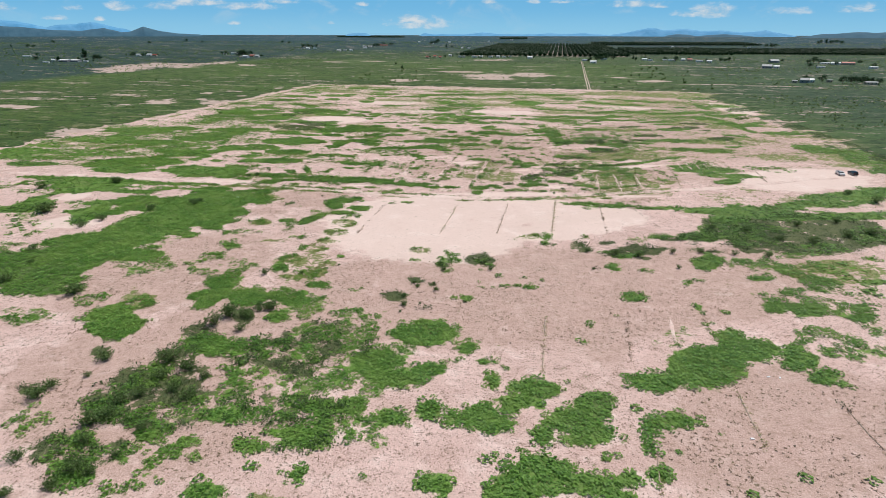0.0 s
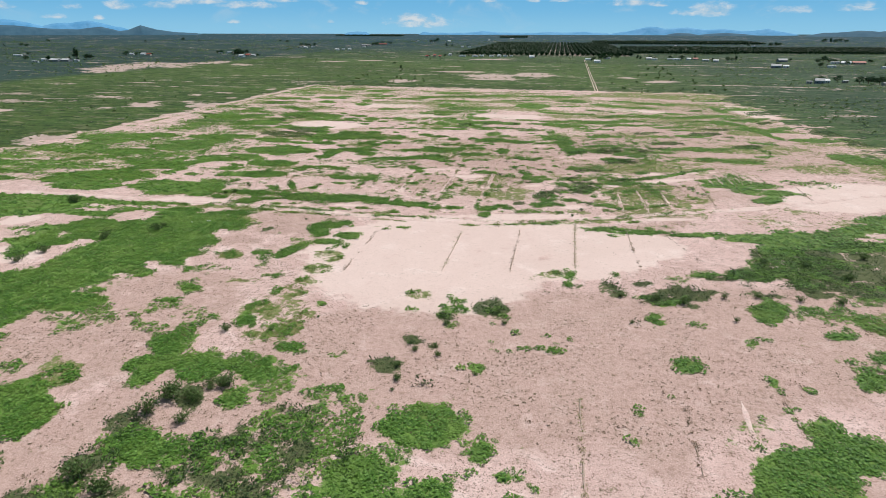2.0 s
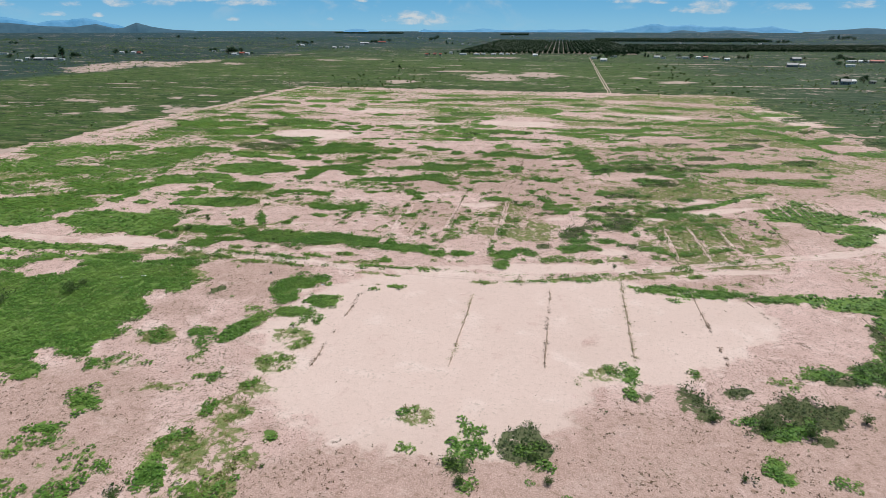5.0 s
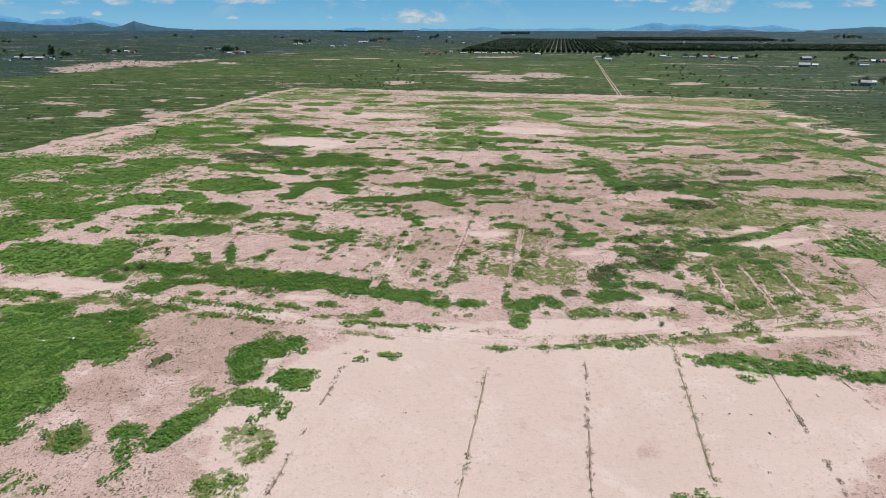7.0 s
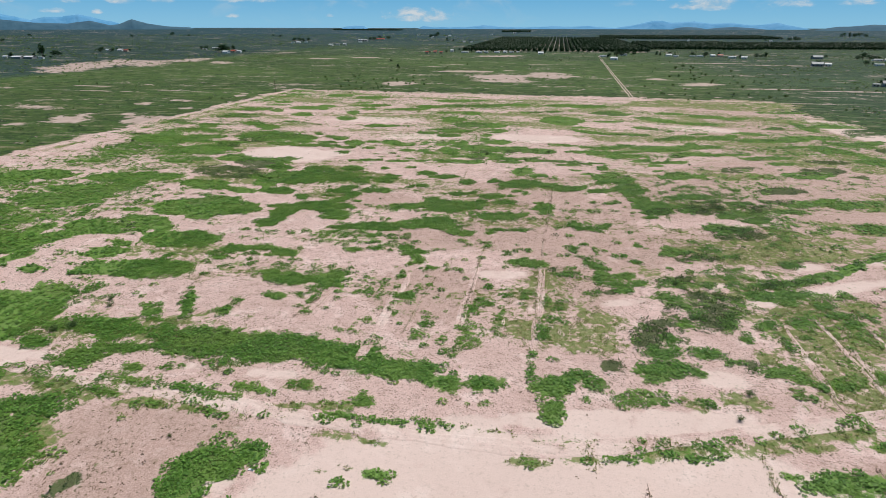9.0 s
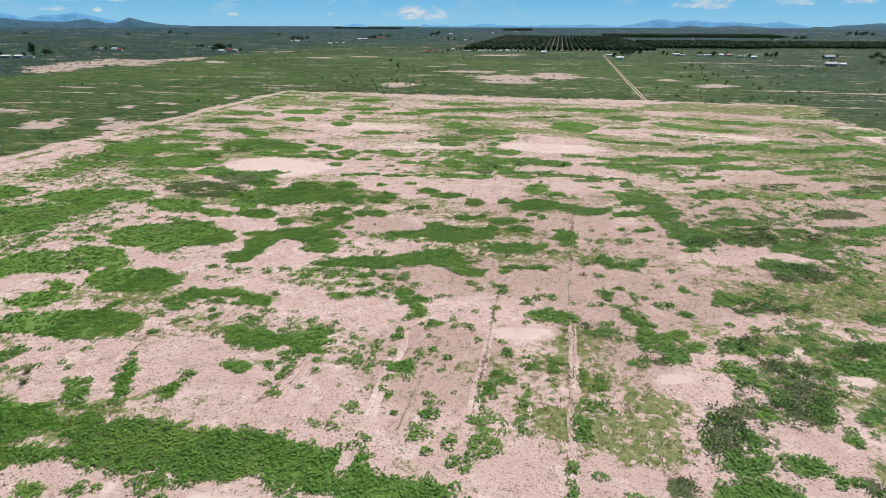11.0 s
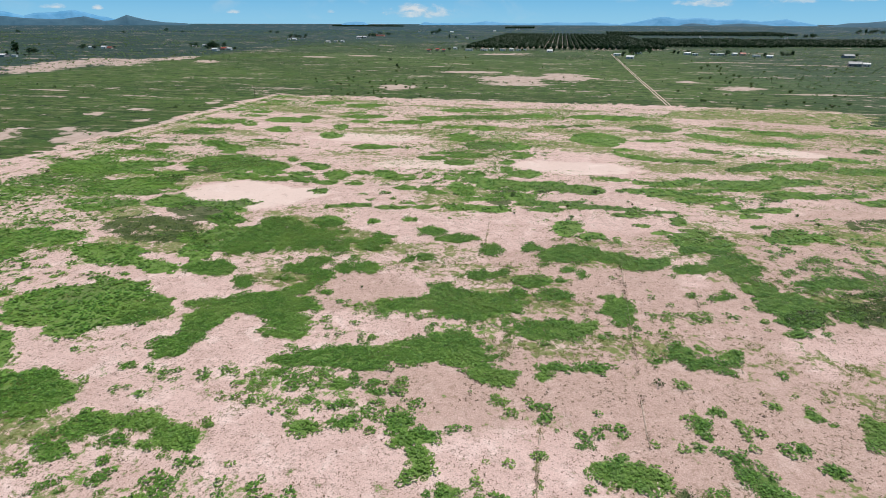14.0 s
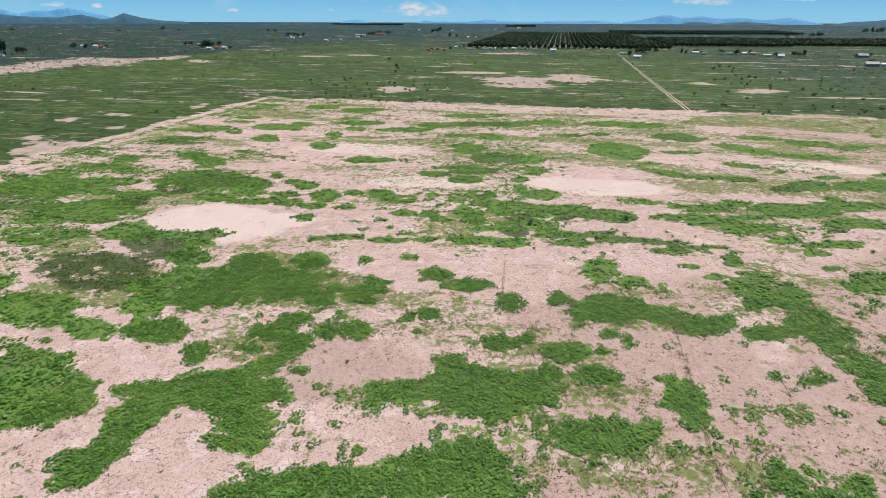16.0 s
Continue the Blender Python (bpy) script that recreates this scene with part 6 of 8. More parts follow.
patch("s", 18.7, 197.5, 4.1, 1.4, 16)
patch("p", -149.3, 361.5, 22.6, 14.9, -9)
patch("p", -160.7, 353.7, 11.4, 7.3, -18)
patch("x", -157.9, 357.6, 12.4, 7.3, -4)
patch("x", -138.5, 361.8, 14.3, 10.1, -11)
patch("s", 136.4, 518.1, 45.7, 24.8, 42)
patch("g", 136.7, 495.4, 21.2, 7.7, 18)
patch("g", 132.4, 553.7, 24.3, 7.9, 16)
patch("o", 123.0, 581.9, 45.4, 23.1, 25)
patch("e", 144.0, 478.1, 23.6, 9.7, 56)
patch("s", 115.6, 431.9, 21.2, 11.1, 39)
patch("g", 130.3, 441.9, 10.1, 5.0, 31)
patch("g", 105.4, 452.4, 18.8, 6.3, 16)
patch("s", 82.9, 411.8, 26.7, 13.9, 28)
patch("g", 27.0, 253.1, 12.0, 1.9, 25)
patch("g", 43.2, 263.3, 10.7, 1.5, 45)
patch("d", 27.2, 252.9, 8.2, 1.9, 25)
patch("g", 55.8, 274.6, 10.2, 1.7, 39)
patch("e", 5.3, 234.2, 9.6, 6.4, 50)
patch("e", -2.6, 222.5, 4.3, 3.1, 51)
patch("g", -7.4, 211.8, 5.7, 2.6, 16)
patch("g", 0.3, 219.2, 4.8, 2.1, 17)
patch("x", 18.6, 220.2, 12.4, 1.3, 89)
patch("x", 26.4, 223.9, 14.5, 1.3, 92)
patch("x", 34.8, 226.7, 7.6, 1.3, 90)
patch("x", -61.0, 219.2, 15.2, 1.3, 92)
patch("x", -45.4, 227.9, 20.1, 1.3, 90)
patch("x", -29.9, 230.6, 22.6, 1.3, 89)
patch("x", -38.4, 246.3, 4.0, 2.5, 18)
patch("p", -38.4, 246.3, 3.5, 2.1, 17)
patch("x", -13.3, 235.8, 3.9, 2.2, 28)
patch("p", -13.3, 235.8, 3.4, 1.9, 29)
patch("x", -44.3, 236.3, 9.2, 0.9, 91)
patch("o", -137.9, 188.1, 9.0, 1.2, 11)
patch("o", -119.8, 189.4, 8.8, 1.1, 11)
patch("o", -101.5, 189.5, 8.6, 1.1, 11)
patch("o", -81.3, 189.4, 8.3, 1.0, 11)
patch("o", -62.8, 190.4, 8.1, 1.0, 11)
patch("o", -21.4, 187.4, 6.4, 1.0, 12)
patch("o", -9.9, 190.8, 7.0, 1.2, 12)
patch("o", 1.9, 194.6, 7.1, 1.2, 12)
patch("o", 14.6, 200.6, 7.3, 1.3, 12)
patch("o", 28.4, 208.0, 7.6, 1.4, 13)
patch("o", 42.6, 214.3, 7.8, 1.5, 13)
patch("s", -4.6, 192.4, 4.3, 1.0, 12)
patch("s", 20.7, 203.9, 4.6, 1.0, 13)
for y in (360, 440, 520, 590):
    patch("X", -275.0, y, 40.0, 4.0, 90)
    patch("o", -268.0, y, 42.0, 1.6, 90)
    patch("s", -280.0, y + 20, 36.0, 2.2, 88)
    patch("o", -256.0, y + 30, 30.0, 1.4, 91)
# thin natural cover between the patches, and the grassy plain outside the cleared fields
inside = np.clip((XX + 284 + 16 * RAGGED) / 14, 0, 1) * np.clip((628 - YY - 0.02 * XX + 14 * RAGGED) / 10, 0, 1)
inside *= np.clip(0.5 + (158 - XX - 0.05 * (YY - 250) + 34 * RAGGED) / 44, 0, 1)
side = np.clip((-XX - 95 - 0.2 * YY) / 40, 0, 1) * np.clip((YY - 195) / 20, 0, 1)
streaks = fractal(XX * 0.38, YY, 10.0, 5, 21)
thin = np.clip(0.27 + 0.19 * np.clip((YY - 300) / 60, 0, 1) + streaks * 1.2, 0, 0.5) * np.clip(fractal(XX, YY, 70.0, 3, 31) * 2 + 0.6, 0.25, 1)
thin = np.maximum(thin * np.clip((YY - 60) / 200, 0.55, 1.0), side * np.clip(0.50 + streaks * 1.7, 0, 0.95))
thin *= 1 - np.clip(FIELD["pale"] * 1.4, 0, 1)
# small outliers, thickest round the mapped patches, and gaps eaten into them
field_part = np.clip((YY - 180) / 25, 0.3, 1) * (1 - np.clip(FIELD["pale"] * 1.6, 0, 1))


def blurred(a, k):
    for axis in (0, 1):
        total = np.cumsum(np.pad(a, [(k + 1, k) if n == axis else (0, 0) for n in (0, 1)], mode="edge"), axis)
        span_ = a.shape[axis]
        a = (np.take(total, np.arange(span_) + 2 * k + 1, axis) - np.take(total, np.arange(span_), axis)) / (2 * k + 1)
    return a


company = blurred(blurred(np.clip(FIELD["weeds"] + 0.8 * FIELD["scrub"], 0, 1), 9), 9)
seedlings = fractal(XX * 0.55, YY, 7.0, 5, 61)
outliers = np.clip(0.5 + (seedlings - 0.35 + 0.20 * np.clip(company, 0, 0.5)) * 4.0, 0, 0.46) * field_part
FIELD["weeds"] -= np.clip((fractal(XX * 0.7, YY, 4.5, 4, 67) - 0.10) * 2.6, 0, 0.5) * np.clip((YY - 150) / 60, 0.3, 1)
FIELD["weeds"] = np.clip(np.maximum(FIELD["weeds"], outliers), 0, 1)
litter_cover = np.clip(0.19 + 0.3 * company + 1.7 * fractal(XX * 0.5, YY, 13.0, 5, 71), 0, 0.62) * field_part
FIELD["dry"] = np.maximum(FIELD["dry"], litter_cover)
bare_lot = np.clip(1.6 - np.hypot((XX - 108) / 38, (YY - 250) / 22), 0, 1)
FIELD["weeds"] = np.maximum(FIELD["weeds"], thin * inside * (1 - bare_lot))
east = np.clip((XX - 20) / 40, 0, 1) * np.clip((YY - 215) / 20, 0, 1) * inside * (1 - bare_lot)
FIELD["gravel"] = np.maximum(FIELD["gravel"], 0.75 * east)
FIELD["dry"] = np.maximum(FIELD["dry"], east * np.clip(0.30 + 1.5 * fractal(XX * 0.6, YY, 16.0, 4, 57), 0, 0.6))
stubble = np.clip((YY - 330) / 130, 0, 1) * np.clip(0.43 + 1.4 * fractal(XX * 0.3, YY, 13.0, 5, 83), 0, 0.66) * inside
FIELD["dry"] = np.maximum(FIELD["dry"], stubble)
FIELD["plain"] = 1 - inside
lanes = np.clip((XX + 250) / 8, 0, 1) * np.clip((168 - XX) / 8, 0, 1) * np.clip((YY - 1455) / 10, 0, 1) * np.clip((2450 - YY) / 10, 0, 1)
FIELD["open"] = np.maximum(FIELD["open"], 0.42 * lanes)
FIELD["weeds"] *= inside
CLEARED = inside


def grid_mesh(name, xs, ys, zs):
    ny, nx = xs.shape
    mesh = bpy.data.meshes.new(name)
    index = np.arange(nx * ny).reshape(ny, nx)
    quads = np.stack([index[:-1, :-1], index[:-1, 1:], index[1:, 1:], index[1:, :-1]], -1).reshape(-1, 4)
    return solid(mesh, np.stack([xs, ys, zs], -1).reshape(-1, 3), quads, SOIL)


def solid(mesh, points, faces, mat):
    """Fill a mesh from arrays of points and of equal-sided faces."""
    sides = faces.shape[1]
    mesh.vertices.add(len(points))
    mesh.vertices.foreach_set("co", np.ascontiguousarray(points, np.float32).ravel())
    mesh.loops.add(faces.size)
    mesh.loops.foreach_set("vertex_index", np.ascontiguousarray(faces, np.int32).ravel())
    mesh.polygons.add(len(faces))
    mesh.polygons.foreach_set("loop_start", np.arange(0, faces.size, sides, dtype=np.int32))
    mesh.materials.append(mat)
    mesh.update(calc_edges=True)
    return mesh


ground_mesh = grid_mesh("ground", XX, YY, ground_height(XX, YY) + 0.03 * RAGGED * CLEARED)
for layer in FIELD:
    ground_mesh.attributes.new(layer, "FLOAT", "POINT").data.foreach_set("value", FIELD[layer].astype(np.float32).ravel())
ground = tagged(new("ground", ground_mesh), "pink sandy desert ground with green weed patches", "ground", kind="structure")


# ---------------------------------------------------------------- low plants
rng = np.random.default_rng(5)


def part(name, bm, mat, parent=None, label=""):
    mesh = bpy.data.meshes.new(name)
    bm.to_mesh(mesh)
    bm.free()
    mesh.materials.append(mat)
    ob = new(name, mesh)
    ob.parent = parent
    if label:
        ob["label"] = label
    return ob


def tuft_shape(leaves, radius, height, long, wide, upright, seed):
    """Points of one small plant: leaves as bent quads, four corners each, spread over a low dome."""
    r = np.random.default_rng(seed)
    a = r.uniform(0, 2 * np.pi, leaves)
    d = radius * np.sqrt(r.uniform(0, 1, leaves))
    mid = np.stack([d * np.cos(a), d * np.sin(a), height * (1 - 0.75 * (d / radius) ** 2) * r.uniform(0.45, 1.0, leaves)], 1)
    tilt = upright * r.uniform(0.3, 1.3, leaves)
    spin = a + r.normal(0, 0.7, leaves)
    out = np.stack([np.cos(spin) * np.cos(tilt), np.sin(spin) * np.cos(tilt), np.sin(tilt) * r.choice((1, -0.4), leaves)], 1)
    side = np.stack([-np.sin(spin), np.cos(spin), r.normal(0, 0.25, leaves)], 1)
    size = r.uniform(0.7, 1.3, (leaves, 1))
    out, side = out * long * size / 2, side * wide * size / 2
    corners = np.stack([mid - out - side * 0.5, mid - side + out * 0.1, mid + out, mid + side + out * 0.1], 1)
    corners[..., 2] = np.maximum(corners[..., 2], 0.01)
    return corners.reshape(-1, 3)


def scatter(shapes, places, sizes, turns, picks):
    """Many tufts as arrays of points and of quads."""
    points = []
    for k, shape in enumerate(shapes):
        here = picks == k
        if not here.any():
            continue
        c, s = np.cos(turns[here])[:, None], np.sin(turns[here])[:, None]
        q = sizes[here][:, None]
        x = (shape[None, :, 0] * c - shape[None, :, 1] * s) * q + places[here][:, 0:1]
        y = (shape[None, :, 0] * s + shape[None, :, 1] * c) * q + places[here][:, 1:2]
        z = shape[None, :, 2] * q + places[here][:, 2:3]
        points.append(np.stack([x, y, z], -1).reshape(-1, 3))
    points = np.concatenate(points)
    return points, np.arange(len(points)).reshape(-1, 4)


def nearest_pass(x, y):
    """Distance to the line that is flown."""
    ax, ay = -52.0, 225.0
    t = np.clip((x * ax + y * ay) / (ax * ax + ay * ay), 0, 1)
    return np.hypot(x - t * ax, y - t * ay)


def pick(layer, x, y):
    i = np.clip(np.searchsorted(GX, x), 1, len(GX) - 1)
    j = np.clip(np.searchsorted(GY, y), 1, len(GY) - 1)
    i = np.where(x - GX[i - 1] < GX[i] - x, i - 1, i)
    j = np.where(y - GY[j - 1] < GY[j] - y, j - 1, j)
    return FIELD[layer][j, i] if layer in FIELD else None, (j, i)


def sow(layer, x0, x1, y0, y1, step):
    """Places for plants over a stretch of ground, thinned by that layer's cover."""
    nx, ny = int((x1 - x0) / step), int((y1 - y0) / step)
    x, y = np.meshgrid(x0 + step * np.arange(nx), y0 + step * np.arange(ny))
    x = (x + rng.uniform(-0.6, 0.6, x.shape) * step).ravel()
    y = (y + rng.uniform(-0.6, 0.6, y.shape) * step).ravel()
    amount, where = pick(layer, x, y)
    loose = 0.35 + 1.4 * np.clip(0.75 - amount, 0, 0.4)
    keep = amount + loose * fractal(x, y, 2.6, 3, 77) + rng.normal(0, 1, len(x)) * (0.03 + 0.3 * np.clip(0.75 - amount, 0, 0.4) * (amount > 0.4)) > 0.49
    owner = OWNER[layer][where][keep]
    return x[keep], y[keep], owner


BANDS = ((-320.0, -230.0, 180.0, 340.0, 1.6), (-300.0, -268.0, 340.0, 450.0, 1.8), (-85.0, 70.0, 40.0, 180.0, 0.78), (-130.0, 40.0, 180.0, 340.0, 0.78),
         (-150.0, -85.0, 40.0, 180.0, 0.98), (-230.0, -150.0, 40.0, 180.0, 1.3), (70.0, 160.0, 40.0, 180.0, 1.3), (-230.0, -130.0, 180.0, 340.0, 1.25), (40.0, 160.0, 180.0, 340.0, 1.25),
         (-268.0, 160.0, 340.0, 450.0, 1.5), (-268.0, 160.0, 450.0, 625.0, 2.4))


def grow(layer, shapes, mat, name, label, category, density, biggest, tall=1.0, fine=0):
    xs, ys, owners, steps = [], [], [], []
    for x0, x1, y0, y1, step in BANDS:
        x, y, o = sow(layer, x0, x1, y0, y1, step * density)
        xs.append(x), ys.append(y), owners.append(o), steps.append(np.full(len(x), step))
    x, y, owner, step = (np.concatenate(v) for v in (xs, ys, owners, steps))
    size = (0.8 + 0.30 * step) * rng.uniform(0.5, 1.5, len(x)) ** 1.2
    place = np.stack([x, y, np.zeros(len(x))], 1)
    turn, which = rng.uniform(0, 6.28, len(x)), rng.integers(0, fine or len(shapes), len(x))
    if fine:
        which = np.where(step < 1, which, fine + which % (len(shapes) - fine))
    numbers, counts = np.unique(owner[owner >= 0], return_counts=True)
    singles = numbers[np.argsort(-counts)][:biggest]
    rest = ~np.isin(owner, singles)
    for number in list(singles) + [None]:
        here = rest if number is None else owner == number
        if here.sum() < 3:
            continue
        points, quads = scatter(shapes, place[here], size[here], turn[here], which[here])
        points[:, 2] *= tall
        mesh = solid(bpy.data.meshes.new(name), points, quads, mat)
        if number is None:
            tagged(new("scattered_" + name.replace("_patch", ""), mesh), "thin scattered " + category + " over bare pink soil", category, kind="stuff")
        else:
            tagged(new(name, mesh), label, category, group=category + " patches on the field", kind="stuff")
    return len(x)


weed_shapes = [tuft_shape(24, 0.60, 0.30, 0.27, 0.20, 0.40, k) for k in range(7)] + [tuft_shape(9, 0.60, 0.28, 0.44, 0.32, 0.35, 10 + k) for k in range(5)]
scrub_shapes = [tuft_shape(16, 0.74, 0.6, 0.28, 0.14, 0.9, 20 + k) for k in range(6)]
grass_shapes = [tuft_shape(8, 0.42, 0.16, 0.34, 0.09, 0.8, 40 + k) for k in range(5)]
tiny_shapes = [tuft_shape(4, 0.16, 0.10, 0.24, 0.10, 0.7, 60 + k) for k in range(6)]
print("weeds", grow("weeds", weed_shapes, WEED, "weed_patch", "dense bright green weeds matted over pink soil", "weeds", 1.0, 260, fine=7))
print("scrub", grow("scrub", scrub_shapes, SCRUB, "scrub_patch", "grey-green knee-high scrub on bare soil", "scrub", 1.2, 60))
print("dry", grow("dry", grass_shapes, DRY, "dry_grass_patch", "thin olive and straw coloured dry grass", "dry grass", 1.0, 40))

# small dead tufts and clods on the open soil
count = 60000
y = 40 + 330 * rng.uniform(0, 1, count) ** 1.15
x = -0.23 * y + rng.uniform(-1, 1, count) * (75 + 0.12 * y)
pale_here, where = pick("pale", x, y)
gravel_here, _ = pick("gravel", x, y)
keep = (rng.uniform(0, 1, count) < (0.35 + 0.6 * gravel_here) * (1 - 0.92 * np.clip(pale_here * 1.5, 0, 1))) & (fractal(x, y, 7.0, 4, 91) + 0.14 * gravel_here > 0.06)
x, y = x[keep], y[keep]
points, quads = scatter(tiny_shapes, np.stack([x, y, np.zeros(len(x))], 1), rng.uniform(0.5, 1.6, len(x)), rng.uniform(0, 6.28, len(x)), rng.integers(0, 6, len(x)))
tagged(new("dead_tufts", solid(bpy.data.meshes.new("dead_tufts"), points, quads, TWIG)), "small dry brown tufts dotted over bare soil", "dry tufts", kind="stuff")


# ---------------------------------------------------------------- tracks and furrows
def along(points, step):
    """Even steps along a bent line, with its direction."""
    p = np.array(points, float)
    run = np.concatenate([[0], np.cumsum(np.hypot(*np.diff(p, axis=0).T))])
    s = np.arange(0, run[-1], step)
    x, y = np.interp(s, run, p[:, 0]), np.interp(s, run, p[:, 1])
    k = np.ones(7) / 7
    if len(s) > 20:
        x[3:-3], y[3:-3] = np.convolve(x, k, "valid"), np.convolve(y, k, "valid")
    dx, dy = np.gradient(x), np.gradient(y)
    n = np.hypot(dx, dy)
    return x, y, -dy / n, dx / n


def strip(name, points, width, profile, mat, step, seed, wander):
    """A long low strip of soil: a cross-section carried along a line, its edges wandering and sunk into the ground."""
    x, y, nx, ny = along(points, step)
    across = np.array([p[0] for p in profile]) * width / 2
    up = np.array([p[1] for p in profile])
    push = fractal(x, y, 6.0, 3, seed) * wander
    swell = 1 + fractal(x, y, 4.0, 3, seed + 9) * 1.1
    tips = np.clip(np.minimum(np.arange(len(x)), np.arange(len(x))[::-1]) * step / (2.0 + width), 0.15, 1)
    swell = swell * tips
    gaps = np.where(fractal(x, y, 7.0, 3, seed + 6) < -0.07, -0.25, 0.0) if width < 1 else 0.0 * x
    off = across[None, :] * swell[:, None] + push[:, None]
    px, py = x[:, None] + nx[:, None] * off, y[:, None] + ny[:, None] * off
    bumpy = 1 + fractal(px, py, 1.2, 2, seed + 4)
    pz = ground_height(px, py) + up[None, :] * bumpy + gaps[:, None]
    ny_, nx_ = px.shape
    index = np.arange(px.size).reshape(ny_, nx_)
    quads = np.stack([index[:-1, :-1], index[1:, :-1], index[1:, 1:], index[:-1, 1:]], -1).reshape(-1, 4)
    mesh = solid(bpy.data.meshes.new(name), np.stack([px, py, pz], -1).reshape(-1, 3), quads, mat)
    if mat == SOIL:
        mesh.attributes.new("pale", "FLOAT", "POINT").data.foreach_set("value", np.full(px.size, 0.62 if width > 1 else 0.4, np.float32))
    return mesh


SEED = [100]


def track(name, points, width, label):
    SEED[0] += 3
    two_rut = [(-1.0, -0.06), (-0.85, 0.04), (-0.62, 0.05), (-0.5, 0.035), (-0.3, 0.035), (-0.15, 0.07), (0.15, 0.07), (0.3, 0.035), (0.5, 0.035), (0.62, 0.05), (0.85, 0.04), (1.0, -0.06)]
    if name != "dirt_road":
        two_rut = [(-1.0, -0.06), (-0.85, 0.04), (-0.5, 0.04), (-0.36, -0.08), (0.36, -0.08), (0.5, 0.04), (0.85, 0.04), (1.0, -0.06)]
    tagged(new(name, strip(name, points, width, two_rut, SOIL, 1.5, SEED[0], width * 0.25)), label, "dirt road", kind="structure")


def furrow(x0, x1, y0, y1, pale):
    """A field line: a pale wheel rut, or a low crumbling ridge with dry grass on it."""
    SEED[0] += 3
    if pale:
        shape, mat, width, label = [(-1, -0.03), (-0.7, 0.03), (0.7, 0.03), (1, -0.03)], SOIL, 1.0, "pale bare wheel line along the old field rows"
    else:
        shape, mat, width, label = [(-1, -0.03), (-0.5, 0.06), (0, 0.13), (0.5, 0.06), (1, -0.03)], RIDGE, 0.36, "low crumbling soil ridge between old field plots"
    line = tagged(new("field_row", strip("field_row", [(x0, y0), (x1, y1)], width, shape, mat, 0.5, SEED[0], 0.5)), label, "field row", kind="structure")
    if not pale:
        n = int((y1 - y0) * 2.4)
        t = rng.uniform(0, 1, n)
        x, y = x0 + (x1 - x0) * t + rng.normal(0, 0.22, n), y0 + (y1 - y0) * t
        keep = fractal(x, y, 5.0, 3, SEED[0]) > -0.12
        x, y = x[keep], y[keep]
        if len(x):
            points, quads = scatter(grass_shapes, np.stack([x, y, np.full(len(x), 0.05)], 1), rng.uniform(0.5, 1.1, len(x)), rng.uniform(0, 6.28, len(x)), rng.integers(0, 5, len(x)))
            blades = new("dry_grass", solid(bpy.data.meshes.new("dry_grass"), points, quads, DRY if SEED[0] % 2 else TWIG))
            blades.parent = line
            tagged(blades, "dry straw tufts", kind="stuff")


track("dirt_road", [(-232, 187), (-180, 190), (-129, 190), (-122, 190), (-110, 190), (-95, 189), (-82, 189), (-72, 188), (-61, 187), (-49, 187), (-36, 187), (-24, 188), (-12, 192), (-0, 196), (13, 201), (33, 209), (59, 219), (83, 231), (103, 243), (121, 250), (135, 251)], 3.4, "pale two-rut dirt road across the field")
track("boundary_track", [(-273, 330), (-273, 450), (-273, 618)], 2.0, "narrow dirt track along the edge of the field")
track("boundary_track", [(-262, 330), (-262, 450), (-262, 618)], 2.0, "narrow dirt track along the edge of the field")
track("farm_lane", [(34, 621), (39, 850), (44, 1070), (49, 1320)], 3.6, "straight pale dirt lane to the farmhouse")
track("boundary_track", [(-285, 622), (-130, 620), (-30, 618), (60, 615), (190, 607)], 3.0, "dirt track along the far edge of the field")
furrow(-54.8, -55.5, 144, 174, False)
furrow(-30.7, -30.7, 149, 178, False)
furrow(-14.2, -13.8, 152, 184, False)
furrow(1.7, 2.4, 157, 192, False)
furrow(17.7, 17.3, 159, 193, False)
furrow(2.6, 2.7, 185, 193, False)
furrow(33.8, 28.4, 168, 186, False)
furrow(50.4, 49.6, 170, 183, False)
furrow(-59.6, -60.2, 204, 240, True)
furrow(-75.7, -75.0, 221, 232, False)
furrow(-78.7, -77.6, 216, 230, False)
furrow(-55.1, -54.3, 214, 241, False)
furrow(-44.4, -44.8, 219, 246, True)
furrow(-45.3, -44.9, 250, 261, False)
furrow(-36.8, -36.2, 216, 225, True)
furrow(-29.2, -28.8, 217, 249, True)
furrow(17.9, 18.3, 212, 223, True)
furrow(18.3, 17.7, 204, 211, False)
furrow(27.2, 28.0, 212, 227, True)
furrow(1.2, 1.1, 83, 108, False)
furrow(16.8, 17.7, 89, 105, False)
furrow(26.0, 26.6, 97, 108, True)
furrow(33.3, 33.6, 101, 110, False)
furrow(33.1, 32.9, 69, 84, False)
furrow(49.3, 48.6, 73, 82, False)
furrow(17.2, 17.5, 58, 66, False)
furrow(-77.9, -76.0, 219, 232, False)
furrow(-28.8, -28.8, 228, 251, True)
furrow(-44.5, -45.3, 225, 256, False)
furrow(-59.9, -60.9, 222, 244, True)
furrow(-108.6, -108.3, 225, 235, False)
furrow(-95.5, -92.4, 215, 225, False)
furrow(-29.9, -27.6, 259, 326, False)
furrow(-61.6, -63.5, 321, 353, False)
furrow(-28.3, -29.0, 305, 319, False)
furrow(-28.8, -29.1, 281, 299, False)
furrow(-13.7, -13.5, 302, 311, False)
furrow(18.5, 18.8, 208, 233, True)
furrow(26.8, 26.0, 209, 238, True)
furrow(34.8, 34.9, 219, 234, True)
furrow(-60.4, -61.5, 204, 234, True)
